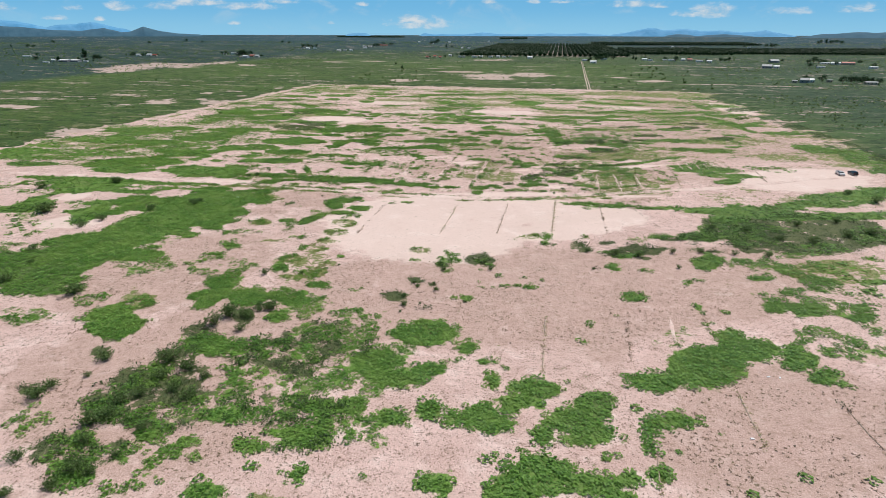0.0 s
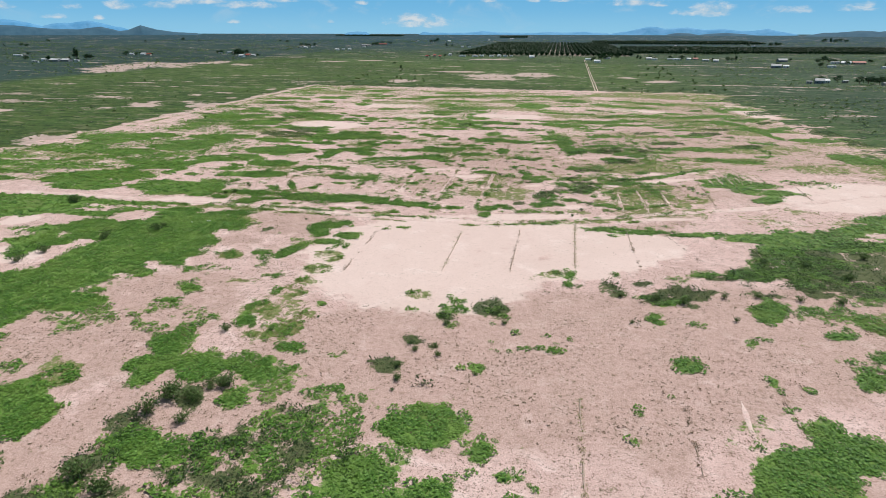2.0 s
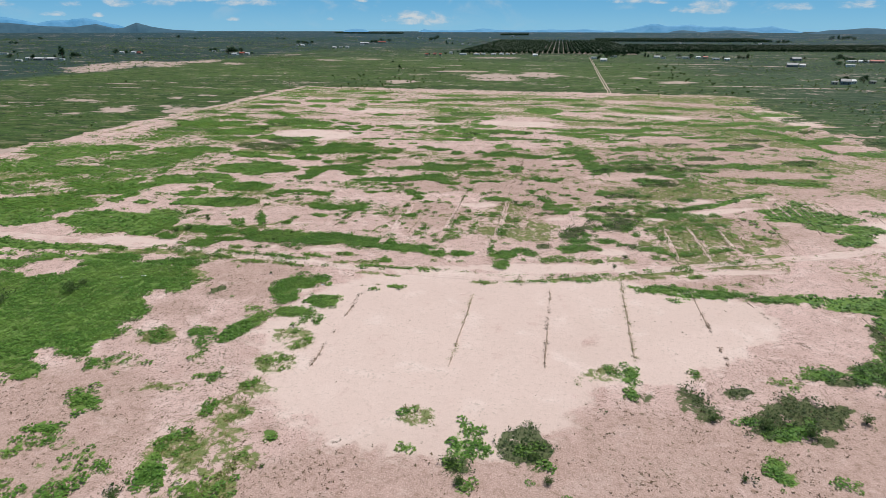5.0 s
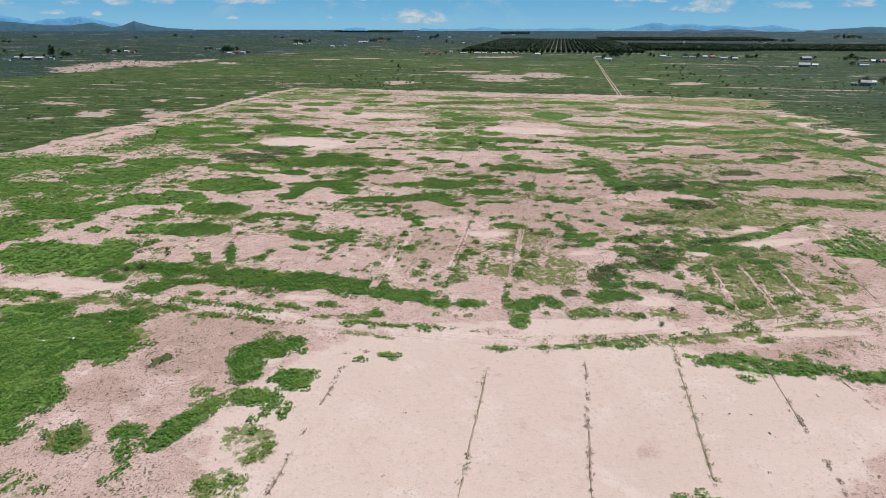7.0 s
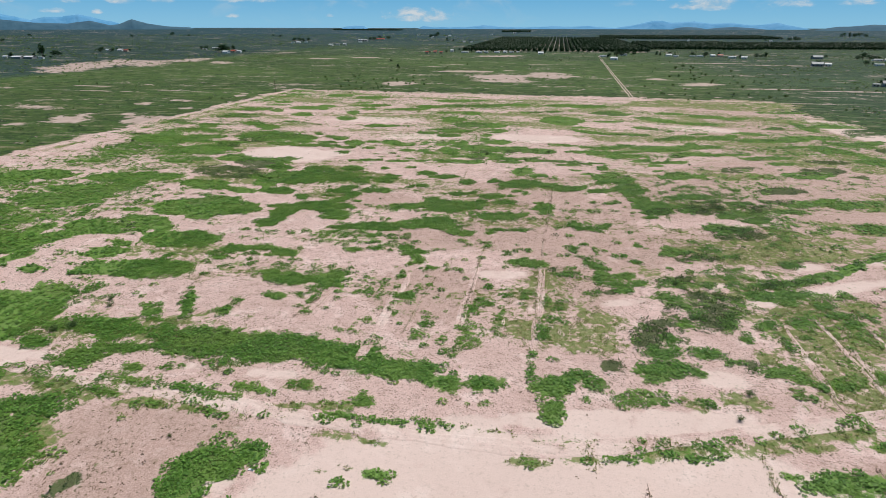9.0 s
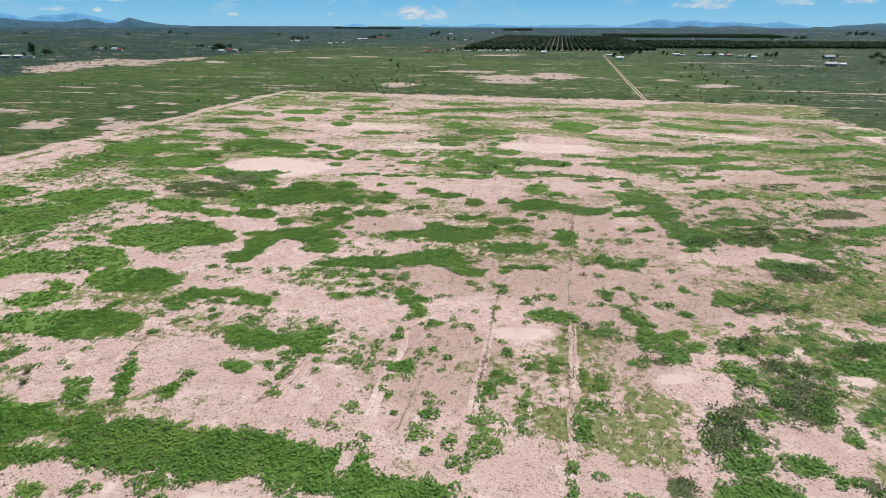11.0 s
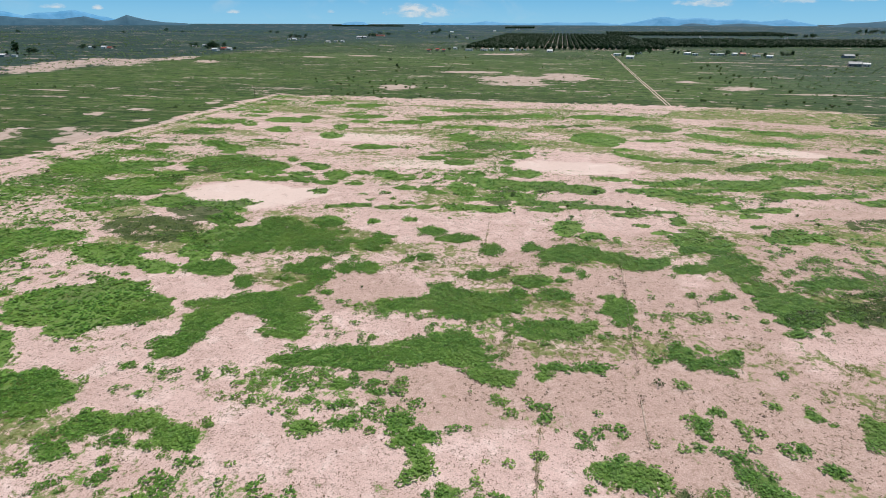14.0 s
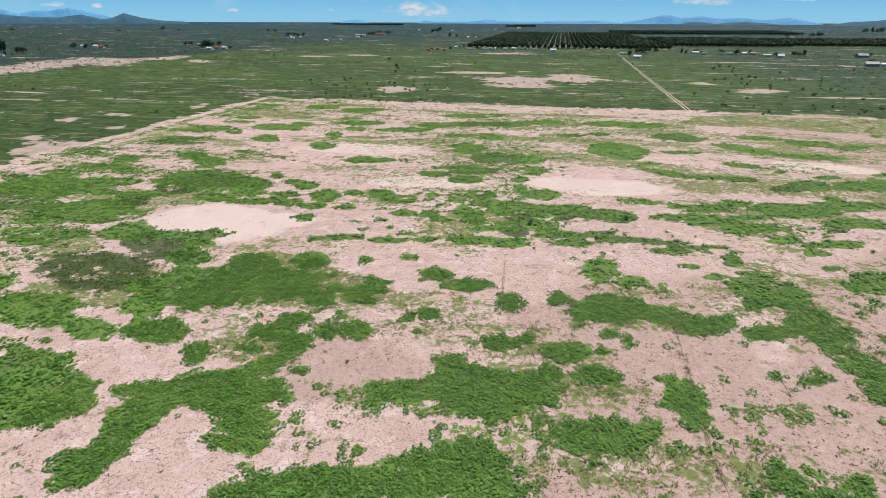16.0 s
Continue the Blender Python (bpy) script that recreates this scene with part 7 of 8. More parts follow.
furrow(-45.6, -45.3, 208, 248, True)
furrow(-30.1, -29.6, 208, 253, True)
furrow(-29.9, -30.4, 223, 245, False)
furrow(33.4, 35.2, 213, 247, False)
furrow(50.1, 51.8, 221, 262, False)
furrow(43.3, 41.3, 238, 248, False)
furrow(62.8, 64.8, 236, 252, False)
furrow(85.3, 87.1, 235, 259, False)
furrow(54.6, 55.0, 249, 265, False)
furrow(56.5, 56.9, 250, 266, True)
furrow(58.4, 58.8, 250, 266, False)
furrow(60.3, 60.7, 251, 267, True)
furrow(62.2, 62.6, 251, 267, False)
furrow(64.1, 64.5, 252, 268, True)
furrow(66.0, 66.4, 252, 268, False)
furrow(67.9, 68.3, 253, 269, True)
furrow(69.8, 70.2, 253, 269, False)
furrow(71.7, 72.1, 254, 270, True)
furrow(73.6, 74.0, 254, 270, False)
furrow(75.5, 75.9, 255, 271, True)
furrow(77.4, 77.8, 255, 271, False)


# ---------------------------------------------------------------- shrubs
def tube(bm, a, b, ra, rb, sides=6):
    a, b = Vector(a), Vector(b)
    d = b - a
    bmesh.ops.create_cone(bm, cap_ends=True, segments=sides, radius1=ra, radius2=rb, depth=d.length,
                          matrix=Matrix.Translation((a + b) / 2) @ d.to_track_quat("Z", "Y").to_matrix().to_4x4())


def shrub_model(seed, leaves, tall):
    """A many-stemmed desert bush one metre wide: bare stems and a ragged crown of small leaves."""
    r = random.Random(seed)
    base = new("shrub")
    stems = bmesh.new()
    tips = []
    for k in range(7):
        a = k * 0.9 + r.uniform(-0.3, 0.3)
        reach = r.uniform(0.18, 0.36)
        elbow = (reach * 0.45 * math.cos(a), reach * 0.45 * math.sin(a), tall * r.uniform(0.25, 0.4))
        tip = (reach * math.cos(a), reach * math.sin(a), tall * r.uniform(0.55, 0.85))
        tube(stems, (0, 0, -0.02), elbow, 0.022, 0.014, 5)
        tube(stems, elbow, tip, 0.014, 0.006, 5)
        tips += [tip, elbow]
    tips.append((0, 0, tall * 0.8))
    part("stems", stems, BARK, base, "dark crooked stems")
    q = np.random.default_rng(seed)
    centre = np.array([tips[i] for i in q.integers(0, len(tips), leaves)])
    centre = centre + q.normal(0, 1, (leaves, 3)) * (0.11, 0.11, 0.075 * tall / 0.5)
    centre[:, 2] = np.abs(centre[:, 2]) + 0.03
    u = q.normal(0, 1, (leaves, 3))
    v = q.normal(0, 1, (leaves, 3))
    u /= np.linalg.norm(u, axis=1)[:, None]
    v -= u * (u * v).sum(1)[:, None]
    v /= np.linalg.norm(v, axis=1)[:, None]
    size = q.uniform(0.03, 0.062, (leaves, 1))
    u, v = u * size, v * size * 0.55
    points = np.stack([centre - u, centre - v, centre + u, centre + v], 1).reshape(-1, 3)
    crown = new("crown", solid(bpy.data.meshes.new("crown"), points, np.arange(leaves * 4).reshape(-1, 4), BUSH))
    crown.parent = base
    tagged(base, "dark olive-green desert bush rooted in sandy soil", "shrub", "desert shrubs on the plain")
    return base


SHRUBS = [shrub_model(s, n, h) for s, n, h in ((1, 420, 0.52), (2, 460, 0.44), (3, 380, 0.6), (4, 430, 0.4), (5, 400, 0.5))]
def shrub(x, y, width):
    width *= 0.62 if -36 < x < -10 and 95 < y < 133 else 1.0
    k = int(abs(x * 7 + y * 3)) % 5
    copy_thing(SHRUBS[k], pose(x, y, float(ground_height(x, y)), 0, 0, (x * 37 + y * 53) % 360) @ Matrix.Diagonal((width, width, width * 0.92, 1)))


shrub(-162.7, 143.5, 8.3)
shrub(-189.3, 168.4, 5.3)
shrub(-167.2, 181.7, 3.9)
shrub(-139.1, 133.2, 3.4)
shrub(-137.8, 140.1, 3.5)
shrub(-129.8, 151.5, 2.8)
shrub(-119.8, 161.5, 3.5)
shrub(-136.9, 114.4, 3.2)
shrub(-129.3, 106.3, 2.1)
shrub(-125.5, 95.8, 4.2)
shrub(-104.0, 93.3, 5.6)
shrub(-63.8, 90.6, 4.8)
shrub(-59.5, 90.9, 3.5)
shrub(-57.0, 95.0, 3.1)
shrub(-59.5, 95.3, 2.1)
shrub(-76.6, 71.4, 3.6)
shrub(-79.1, 59.4, 3.8)
shrub(-79.2, 62.5, 2.9)
shrub(-75.6, 66.2, 1.7)
shrub(-65.7, 55.6, 4.3)
shrub(-64.0, 57.3, 4.0)
shrub(-64.7, 61.1, 3.5)
shrub(-64.8, 73.0, 4.7)
shrub(-60.3, 71.8, 4.1)
shrub(-54.9, 64.3, 3.4)
shrub(-58.6, 65.7, 3.2)
shrub(-63.1, 68.4, 3.3)
shrub(-55.8, 69.9, 2.3)
shrub(-56.7, 50.4, 2.1)
shrub(-62.8, 51.8, 2.8)
shrub(-60.7, 43.9, 2.7)
shrub(-60.1, 46.8, 3.5)
shrub(-57.8, 47.1, 2.8)
shrub(-69.8, 47.3, 2.9)
shrub(-65.5, 41.6, 2.4)
shrub(-62.9, 63.3, 3.0)
shrub(-57.0, 56.1, 2.5)
shrub(-64.6, 86.7, 4.5)
shrub(-58.3, 85.7, 3.0)
shrub(-58.1, 113.6, 1.7)
shrub(-66.9, 111.9, 2.4)
shrub(-58.7, 94.1, 2.2)
shrub(-56.3, 95.6, 3.3)
shrub(-63.8, 91.2, 4.2)
shrub(-60.8, 91.6, 2.9)
shrub(-24.5, 123.2, 3.5)
shrub(-13.0, 125.5, 2.8)
shrub(-28.4, 112.3, 2.8)
shrub(-23.9, 111.4, 2.8)
shrub(-29.2, 102.8, 3.7)
shrub(-29.2, 99.6, 1.6)
shrub(-51.2, 120.7, 1.0)
shrub(12.4, 131.0, 1.2)
shrub(33.5, 135.9, 1.7)
shrub(-26.0, 126.6, 2.5)
shrub(-15.0, 129.7, 2.8)
shrub(-30.3, 106.7, 3.2)
shrub(-29.9, 114.3, 2.5)
shrub(-25.0, 114.3, 1.9)
shrub(-16.3, 106.7, 1.6)
shrub(-26.0, 104.2, 1.2)
shrub(-119.0, 212.9, 1.9)
shrub(-80.7, 179.8, 0.9)
shrub(-90.7, 200.7, 1.1)
shrub(-88.4, 207.3, 1.4)
shrub(-122.3, 202.0, 2.2)
shrub(-119.8, 204.0, 2.7)
shrub(1.1, 247.5, 1.6)
shrub(1.8, 199.8, 1.5)
shrub(5.0, 206.7, 1.6)
shrub(-30.5, 386.4, 2.4)
shrub(-40.2, 368.4, 1.8)
shrub(-58.6, 377.5, 1.9)
shrub(-86.1, 299.3, 1.0)
shrub(-136.5, 316.7, 1.4)
shrub(-149.7, 347.5, 1.1)
shrub(-191.6, 537.9, 1.8)
shrub(-56.6, 358.4, 1.0)
shrub(29.4, 373.1, 1.5)
shrub(-13.2, 375.7, 0.9)
shrub(-19.4, 374.4, 1.1)
shrub(-110.8, 336.2, 0.9)
shrub(-58.6, 376.4, 2.2)
shrub(-242.0, 371.5, 2.4)
shrub(6.3, 440.7, 1.9)
shrub(58.4, 148.9, 2.9)
shrub(49.9, 148.4, 2.5)
shrub(41.4, 148.3, 2.5)
shrub(33.9, 146.7, 2.4)
shrub(24.5, 142.0, 2.9)
shrub(18.8, 142.8, 2.6)
shrub(11.5, 143.0, 2.3)
shrub(74.7, 163.0, 3.8)
shrub(86.4, 170.1, 4.0)
shrub(66.1, 163.5, 3.4)
shrub(94.1, 174.1, 4.2)
shrub(58.7, 169.5, 3.2)
shrub(49.4, 170.2, 2.8)
shrub(75.8, 178.2, 3.4)
shrub(89.0, 183.7, 3.6)
shrub(112.6, 210.5, 5.0)
shrub(108.1, 220.7, 4.3)
shrub(-168.9, 182.3, 4.6)
shrub(-122.1, 163.5, 2.8)
shrub(-120.4, 165.4, 2.5)
shrub(-130.5, 153.4, 3.6)
shrub(-121.1, 215.6, 1.7)
shrub(-490.9, 628.0, 4.1)
shrub(-240.3, 869.4, 5.1)
shrub(-250.1, 916.6, 4.9)
shrub(-263.3, 780.8, 4.1)
shrub(-228.7, 732.7, 3.2)
shrub(-256.0, 716.6, 3.6)
shrub(-217.8, 874.6, 4.0)
shrub(-171.8, 745.4, 2.7)
shrub(-193.5, 904.2, 3.5)
shrub(-125.0, 755.9, 2.7)
shrub(150.1, 729.7, 5.6)
shrub(156.9, 771.4, 4.0)
shrub(76.7, 613.5, 2.8)
shrub(145.8, 638.0, 4.7)
shrub(163.5, 654.5, 4.9)
shrub(181.3, 776.8, 4.1)
shrub(198.3, 952.2, 4.6)
shrub(162.5, 1026.6, 4.9)
shrub(-233.7, 668.6, 2.4)
shrub(-193.4, 663.4, 1.7)
shrub(-236.7, 620.9, 2.0)
shrub(-208.9, 605.0, 2.2)
shrub(-177.5, 693.3, 3.0)
shrub(-236.4, 652.4, 3.3)
shrub(-195.5, 644.3, 2.8)
shrub(-236.9, 632.6, 2.7)
shrub(-266.2, 771.9, 4.2)
shrub(-201.2, 646.6, 3.2)
shrub(-170.6, 623.4, 2.1)
shrub(-182.6, 698.1, 3.6)
shrub(-192.6, 771.5, 2.3)
shrub(-211.9, 608.4, 2.2)
shrub(-208.8, 721.1, 2.9)
shrub(-231.3, 705.7, 3.0)
shrub(-182.7, 623.2, 2.7)
shrub(-153.9, 636.2, 3.2)
shrub(-212.5, 751.1, 3.9)
shrub(-149.2, 630.4, 2.4)
shrub(-204.7, 741.7, 3.7)
shrub(-215.5, 723.0, 1.9)
shrub(-156.1, 617.3, 1.5)
shrub(-184.3, 704.3, 2.0)
shrub(-215.2, 635.8, 3.2)
shrub(-247.9, 653.3, 1.7)
shrub(-197.2, 717.4, 3.7)
shrub(-161.7, 691.4, 3.7)
shrub(-261.0, 761.2, 3.4)
shrub(-282.1, 727.6, 2.8)
shrub(-219.9, 751.1, 2.0)
shrub(-182.0, 724.4, 3.9)
shrub(-175.9, 712.6, 2.7)
shrub(-200.5, 658.8, 2.7)
shrub(-198.0, 663.3, 3.4)
shrub(-213.6, 693.8, 3.2)
shrub(-250.7, 711.8, 4.0)
shrub(-205.5, 674.0, 1.6)
shrub(-214.1, 666.6, 1.6)
shrub(-192.0, 662.6, 1.7)
shrub(-199.3, 690.3, 3.1)
shrub(-213.1, 645.8, 3.0)
shrub(-296.5, 757.4, 3.7)
shrub(-174.7, 739.5, 2.8)
shrub(-211.3, 716.6, 2.6)
shrub(-237.8, 700.6, 3.0)
shrub(122.1, 806.9, 4.5)
shrub(57.2, 718.6, 3.6)
shrub(147.6, 890.3, 5.2)
shrub(138.8, 908.8, 4.0)
shrub(258.4, 988.6, 4.2)
shrub(81.5, 648.9, 2.5)
shrub(273.5, 948.3, 4.1)
shrub(118.4, 644.8, 2.6)
shrub(147.5, 952.4, 4.6)
shrub(64.4, 651.7, 3.4)
shrub(113.7, 852.2, 4.9)
shrub(125.0, 665.0, 2.5)
shrub(101.6, 842.6, 4.8)
shrub(121.0, 820.6, 3.4)
shrub(138.8, 796.6, 4.9)
shrub(154.0, 1039.6, 6.9)
shrub(137.4, 626.9, 2.5)
shrub(152.3, 642.7, 2.1)
shrub(135.7, 659.9, 3.2)
shrub(177.0, 861.1, 3.5)
shrub(158.3, 991.5, 5.1)
shrub(77.1, 653.6, 1.6)
shrub(175.1, 706.0, 4.3)
shrub(148.5, 648.0, 3.0)
shrub(44.0, 663.1, 1.9)
shrub(90.8, 696.5, 3.0)
shrub(84.0, 625.4, 2.8)
shrub(148.7, 874.0, 5.3)
shrub(105.0, 666.7, 2.5)
shrub(86.9, 737.0, 4.0)
shrub(62.8, 655.1, 3.6)
shrub(145.2, 665.1, 1.7)
shrub(117.7, 649.8, 1.7)
shrub(132.3, 861.6, 4.0)
shrub(130.7, 769.3, 4.2)
shrub(107.5, 990.4, 3.2)
shrub(134.1, 986.1, 6.6)
shrub(298.9, 1007.7, 5.1)
shrub(133.9, 838.6, 3.3)
shrub(151.5, 733.6, 2.9)
shrub(-139.1, 841.1, 1.8)
shrub(-42.2, 718.3, 1.7)
shrub(-183.6, 910.7, 2.4)
shrub(-32.4, 701.7, 1.7)
shrub(13.5, 759.4, 2.0)
shrub(-85.6, 781.9, 2.4)
shrub(-71.1, 718.4, 1.8)
shrub(-114.7, 760.7, 2.3)
shrub(-163.5, 792.8, 2.1)
shrub(18.5, 674.4, 1.6)
shrub(27.6, 712.7, 1.6)
shrub(-67.8, 970.7, 3.5)
shrub(-22.1, 677.1, 2.1)
shrub(-18.6, 718.4, 2.0)
shrub(-145.0, 735.8, 1.3)
shrub(-127.0, 683.1, 1.2)
shrub(-188.7, 958.4, 3.6)
shrub(-167.9, 1015.9, 3.8)
shrub(-128.5, 664.5, 1.9)
shrub(9.8, 668.8, 1.8)
shrub(45.9, 1054.6, 3.8)
shrub(-51.6, 716.5, 1.4)
shrub(-6.3, 669.4, 1.2)
shrub(-95.2, 755.1, 2.5)
shrub(-134.4, 921.2, 2.2)
shrub(-29.7, 710.3, 1.7)
for model in SHRUBS:
    for piece in list(model.children):
        bpy.data.objects.remove(piece)
    bpy.data.objects.remove(model)


# ---------------------------------------------------------------- parked vehicles and small things
def block(bm, x0, x1, y0, y1, z0, z1, taper=(0, 0, 0, 0)):
    """A box whose top is drawn in by taper: front, back, and both sides."""
    a, b, c, d = taper
    low = [(x0, y0, z0), (x1, y0, z0), (x1, y1, z0), (x0, y1, z0)]
    top = [(x0 + b, y0 + c, z1), (x1 - a, y0 + c, z1), (x1 - a, y1 - d, z1), (x0 + b, y1 - d, z1)]
    v = [bm.verts.new(p) for p in low + top]
    for f in ((3, 2, 1, 0), (4, 5, 6, 7), (0, 1, 5, 4), (1, 2, 6, 5), (2, 3, 7, 6), (3, 0, 4, 7)):
        bm.faces.new([v[i] for i in f])
    return v


def rounded(bm, width):
    bmesh.ops.bevel(bm, geom=[e for e in bm.edges], offset=width, segments=2, affect="EDGES", profile=0.6)


def wheel(parent, x, y):
    bm = bmesh.new()
    bmesh.ops.create_cone(bm, cap_ends=True, segments=20, radius1=0.38, radius2=0.38, depth=0.26, matrix=pose(x, y, 0.38, 90))
    rounded(bm, 0.03)
    tyre = part("wheel", bm, RUBBER, parent, "black rubber tyre")
    bm = bmesh.new()
    bmesh.ops.create_cone(bm, cap_ends=True, segments=14, radius1=0.23, radius2=0.21, depth=0.28, matrix=pose(x, y, 0.38, 90))
    part("rim", bm, ALLOY, tyre, "grey alloy rim")


def vehicle(kind, x, y, turn, paint, label, category):
    car = new(category.replace(" ", "_"))
    bm = bmesh.new()
    block(bm, -2.6, 2.6, -0.95, 0.95, 0.42, 0.98, (0.05, 0.03, 0.06, 0.06))
    rounded(bm, 0.09)
    part("body", bm, paint, car)
    bm = bmesh.new()
    block(bm, 1.0, 2.52, -0.86, 0.86, 0.95, 1.12, (0.22, 0.0, 0.08, 0.08))
    rounded(bm, 0.06)
    part("bonnet", bm, paint, car)
    back = -0.55 if kind == "pickup" else -2.45
    bm = bmesh.new()
    block(bm, back, 1.25, -0.88, 0.88, 0.96, 1.55, (0.62, 0.18 if kind == "pickup" else 0.3, 0.16, 0.16))
    part("glasshouse", bm, WINDOW, car, "dark tinted glass")
    bm = bmesh.new()
    block(bm, back + (0.12 if kind == "pickup" else 0.24), 0.74, -0.76, 0.76, 1.53, 1.66, (0.18, 0.1, 0.08, 0.08))
    rounded(bm, 0.04)
    part("roof", bm, paint, car)
    if kind == "pickup":
        for side, (x0, x1, y0, y1) in (("bed_side", (-2.55, -0.6, -0.93, -0.83)), ("bed_side", (-2.55, -0.6, 0.83, 0.93)), ("tailgate", (-2.57, -2.47, -0.83, 0.83))):
            bm = bmesh.new()
            block(bm, x0, x1, y0, y1, 0.95, 1.32)
            rounded(bm, 0.02)
            part(side, bm, paint, car)
        bm = bmesh.new()
        block(bm, -2.45, -0.62, -0.82, 0.82, 0.975, 1.0)
        part("bed_liner", bm, RUBBER, car, "black bed liner")
    for px in (-1.6, 1.65):
        for py in (-0.86, 0.86):
            wheel(car, px, py)
    for py in (-0.7, 0.7):
        bm = bmesh.new()
        block(bm, 2.54, 2.62, py - 0.16, py + 0.16, 0.76, 0.92)
        part("headlight", bm, LAMP, car, "clear headlight")
        bm = bmesh.new()
        block(bm, -2.63, -2.57, py - 0.1, py + 0.1, 0.72, 0.94)
        part("tail_light", bm, TAIL, car, "red tail light")
        bm = bmesh.new()
        block(bm, 0.72, 0.86, py * 1.36 - 0.09, py * 1.36 + 0.09, 1.05, 1.2)
        part("door_mirror", bm, paint, car)
    for px, name in ((2.55, "front_bumper"), (-2.69, "rear_bumper")):
        bm = bmesh.new()
        block(bm, px, px + 0.14, -0.9, 0.9, 0.46, 0.66)
        rounded(bm, 0.03)
        part(name, bm, RUBBER if kind != "pickup" else ALLOY, car)
    car.matrix_basis = pose(x, y, 0.0, 0, 0, turn)
    tagged(car, label, category, "vehicles parked on the bare lot")


vehicle("pickup", 119.6, 254.4, -92, CAR_WHITE, "white pickup truck parked on bare pale soil", "pickup truck")
vehicle("estate", 125.0, 255.8, 92, CAR_BLACK, "black sport utility vehicle parked beside a white truck", "car")


def utility_pole(x, y, tall):
    z = float(ground_height(x, y))
    pole = new("utility_pole")
    bm = bmesh.new()
    tube(bm, (0, 0, -0.3), (0, 0, tall), 0.19, 0.13, 10)
    part("post", bm, POLE, pole)
    bm = bmesh.new()
    block(bm, -0.9, 0.9, -0.06, 0.06, tall - 0.75, tall - 0.6)
    part("crossarm", bm, POLE, pole)
    pole.matrix_basis = pose(x, y, z, 0, 0, 12)
    tagged(pole, "weathered wooden utility pole at the field corner", "utility pole")


utility_pole(-281.0, 604.0, 9.6)


def litter(x, y, size, turn):
    bm = bmesh.new()
    block(bm, -size, size, -size * 0.5, size * 0.5, 0, size * 0.35, (size * 0.5, 0.1 * size, size * 0.2, size * 0.1))
    rounded(bm, size * 0.08)
    scrap = part("scrap", bm, LITTER)
    scrap.matrix_basis = pose(x, y, 0, 0, 0, turn)
    tagged(scrap, "small white crumpled scrap lying on bare soil", "litter", "white scraps on the ground")


litter(39.5, 89.3, 0.35, 20)
litter(41.3, 89.4, 0.30, 70)
litter(31.8, 71.9, 0.32, 10)
litter(-65.7, 176.1, 0.40, 0)
litter(-109.9, 172.2, 0.60, 10)
litter(-114.5, 170.5, 0.30, 0)


# ---------------------------------------------------------------- farms, orchards and trees on the plain
def tree_model(seed, leaves, slim):
    """A farm tree one metre tall: tapered trunk, limbs, and a crown of many leaf clumps."""
    r = random.Random(seed)
    base = new("tree")
    wood = bmesh.new()
    tube(wood, (0, 0, -0.02), (0.01, 0.0, 0.4), 0.035, 0.022)
    tips = [(0, 0, 0.75)]
    for k in range(7):
        a, up = k * 2.4 + r.uniform(-0.4, 0.4), r.uniform(0.45, 0.8)
        tip = (0.27 * slim * math.cos(a), 0.27 * slim * math.sin(a), up)
        tube(wood, (0.01, 0, 0.2 + 0.03 * k), tip, 0.016, 0.006, 5)
        tips.append(tip)
    part("trunk", wood, BARK, base, "brown bark")
    q = np.random.default_rng(seed + 50)
    centre = np.array([tips[i] for i in q.integers(0, len(tips), leaves)]) + q.normal(0, 1, (leaves, 3)) * (0.11 * slim, 0.11 * slim, 0.12)
    centre[:, 2] = np.clip(centre[:, 2], 0.12, 1.02)
    u, v = q.normal(0, 1, (leaves, 3)), q.normal(0, 1, (leaves, 3))
    u /= np.linalg.norm(u, axis=1)[:, None]
    v -= u * (u * v).sum(1)[:, None]
    v /= np.linalg.norm(v, axis=1)[:, None]
    u, v = u * 0.075, v * 0.045
    points = np.stack([centre - u, centre - v, centre + u, centre + v], 1).reshape(-1, 3)
    crown = new("crown", solid(bpy.data.meshes.new("crown"), points, np.arange(leaves * 4).reshape(-1, 4), ORCHARD))
    crown.parent = base
    return tagged(base, "dark green shade tree beside farm buildings", "tree", "trees round the farms")


TREES = [tree_model(1, 260, 1.25), tree_model(2, 260, 1.5), tree_model(3, 220, 0.55), tree_model(4, 260, 1.1)]


def tree(x, y, tall):
    k = 2 if tall > 20 else int(abs(x + y)) % 4
    copy_thing(TREES[k], pose(x, y, float(ground_height(x, y)), 0, 0, (x * 31) % 360) @ Matrix.Diagonal((tall, tall, tall, 1)))


tree(-954, 1021, 23.1)
tree(-986, 988, 10.1)
tree(-949, 999, 8.6)
tree(-953, 1045, 11.7)
tree(-945, 1048, 11.7)
tree(-1044, 992, 8.9)
tree(-986, 1198, 11.2)
tree(-965, 1204, 9.6)
tree(-862, 1370, 8.4)
tree(-852, 1373, 8.4)
tree(-746, 1273, 18.3)
tree(-754, 1270, 13.7)
tree(-738, 1275, 13.7)
tree(-774, 1362, 11.3)
tree(-890, 1931, 13.2)
tree(-875, 1936, 13.2)
tree(-864, 1940, 11.0)
tree(-873, 2001, 11.3)
tree(-673, 2063, 13.5)
tree(-661, 2066, 15.7)
tree(-651, 2208, 14.3)
tree(-724, 2341, 12.7)
tree(-548, 2475, 15.7)
tree(-559, 2655, 19.6)
tree(-550, 2563, 13.5)
tree(-391, 2013, 14.8)
tree(-372, 2018, 10.6)
tree(-243, 1437, 9.0)
tree(-258, 1466, 6.2)
tree(80, 1284, 13.3)
tree(89, 1286, 12.0)
tree(66, 1281, 8.0)
tree(103, 1338, 11.1)
tree(119, 1341, 9.7)
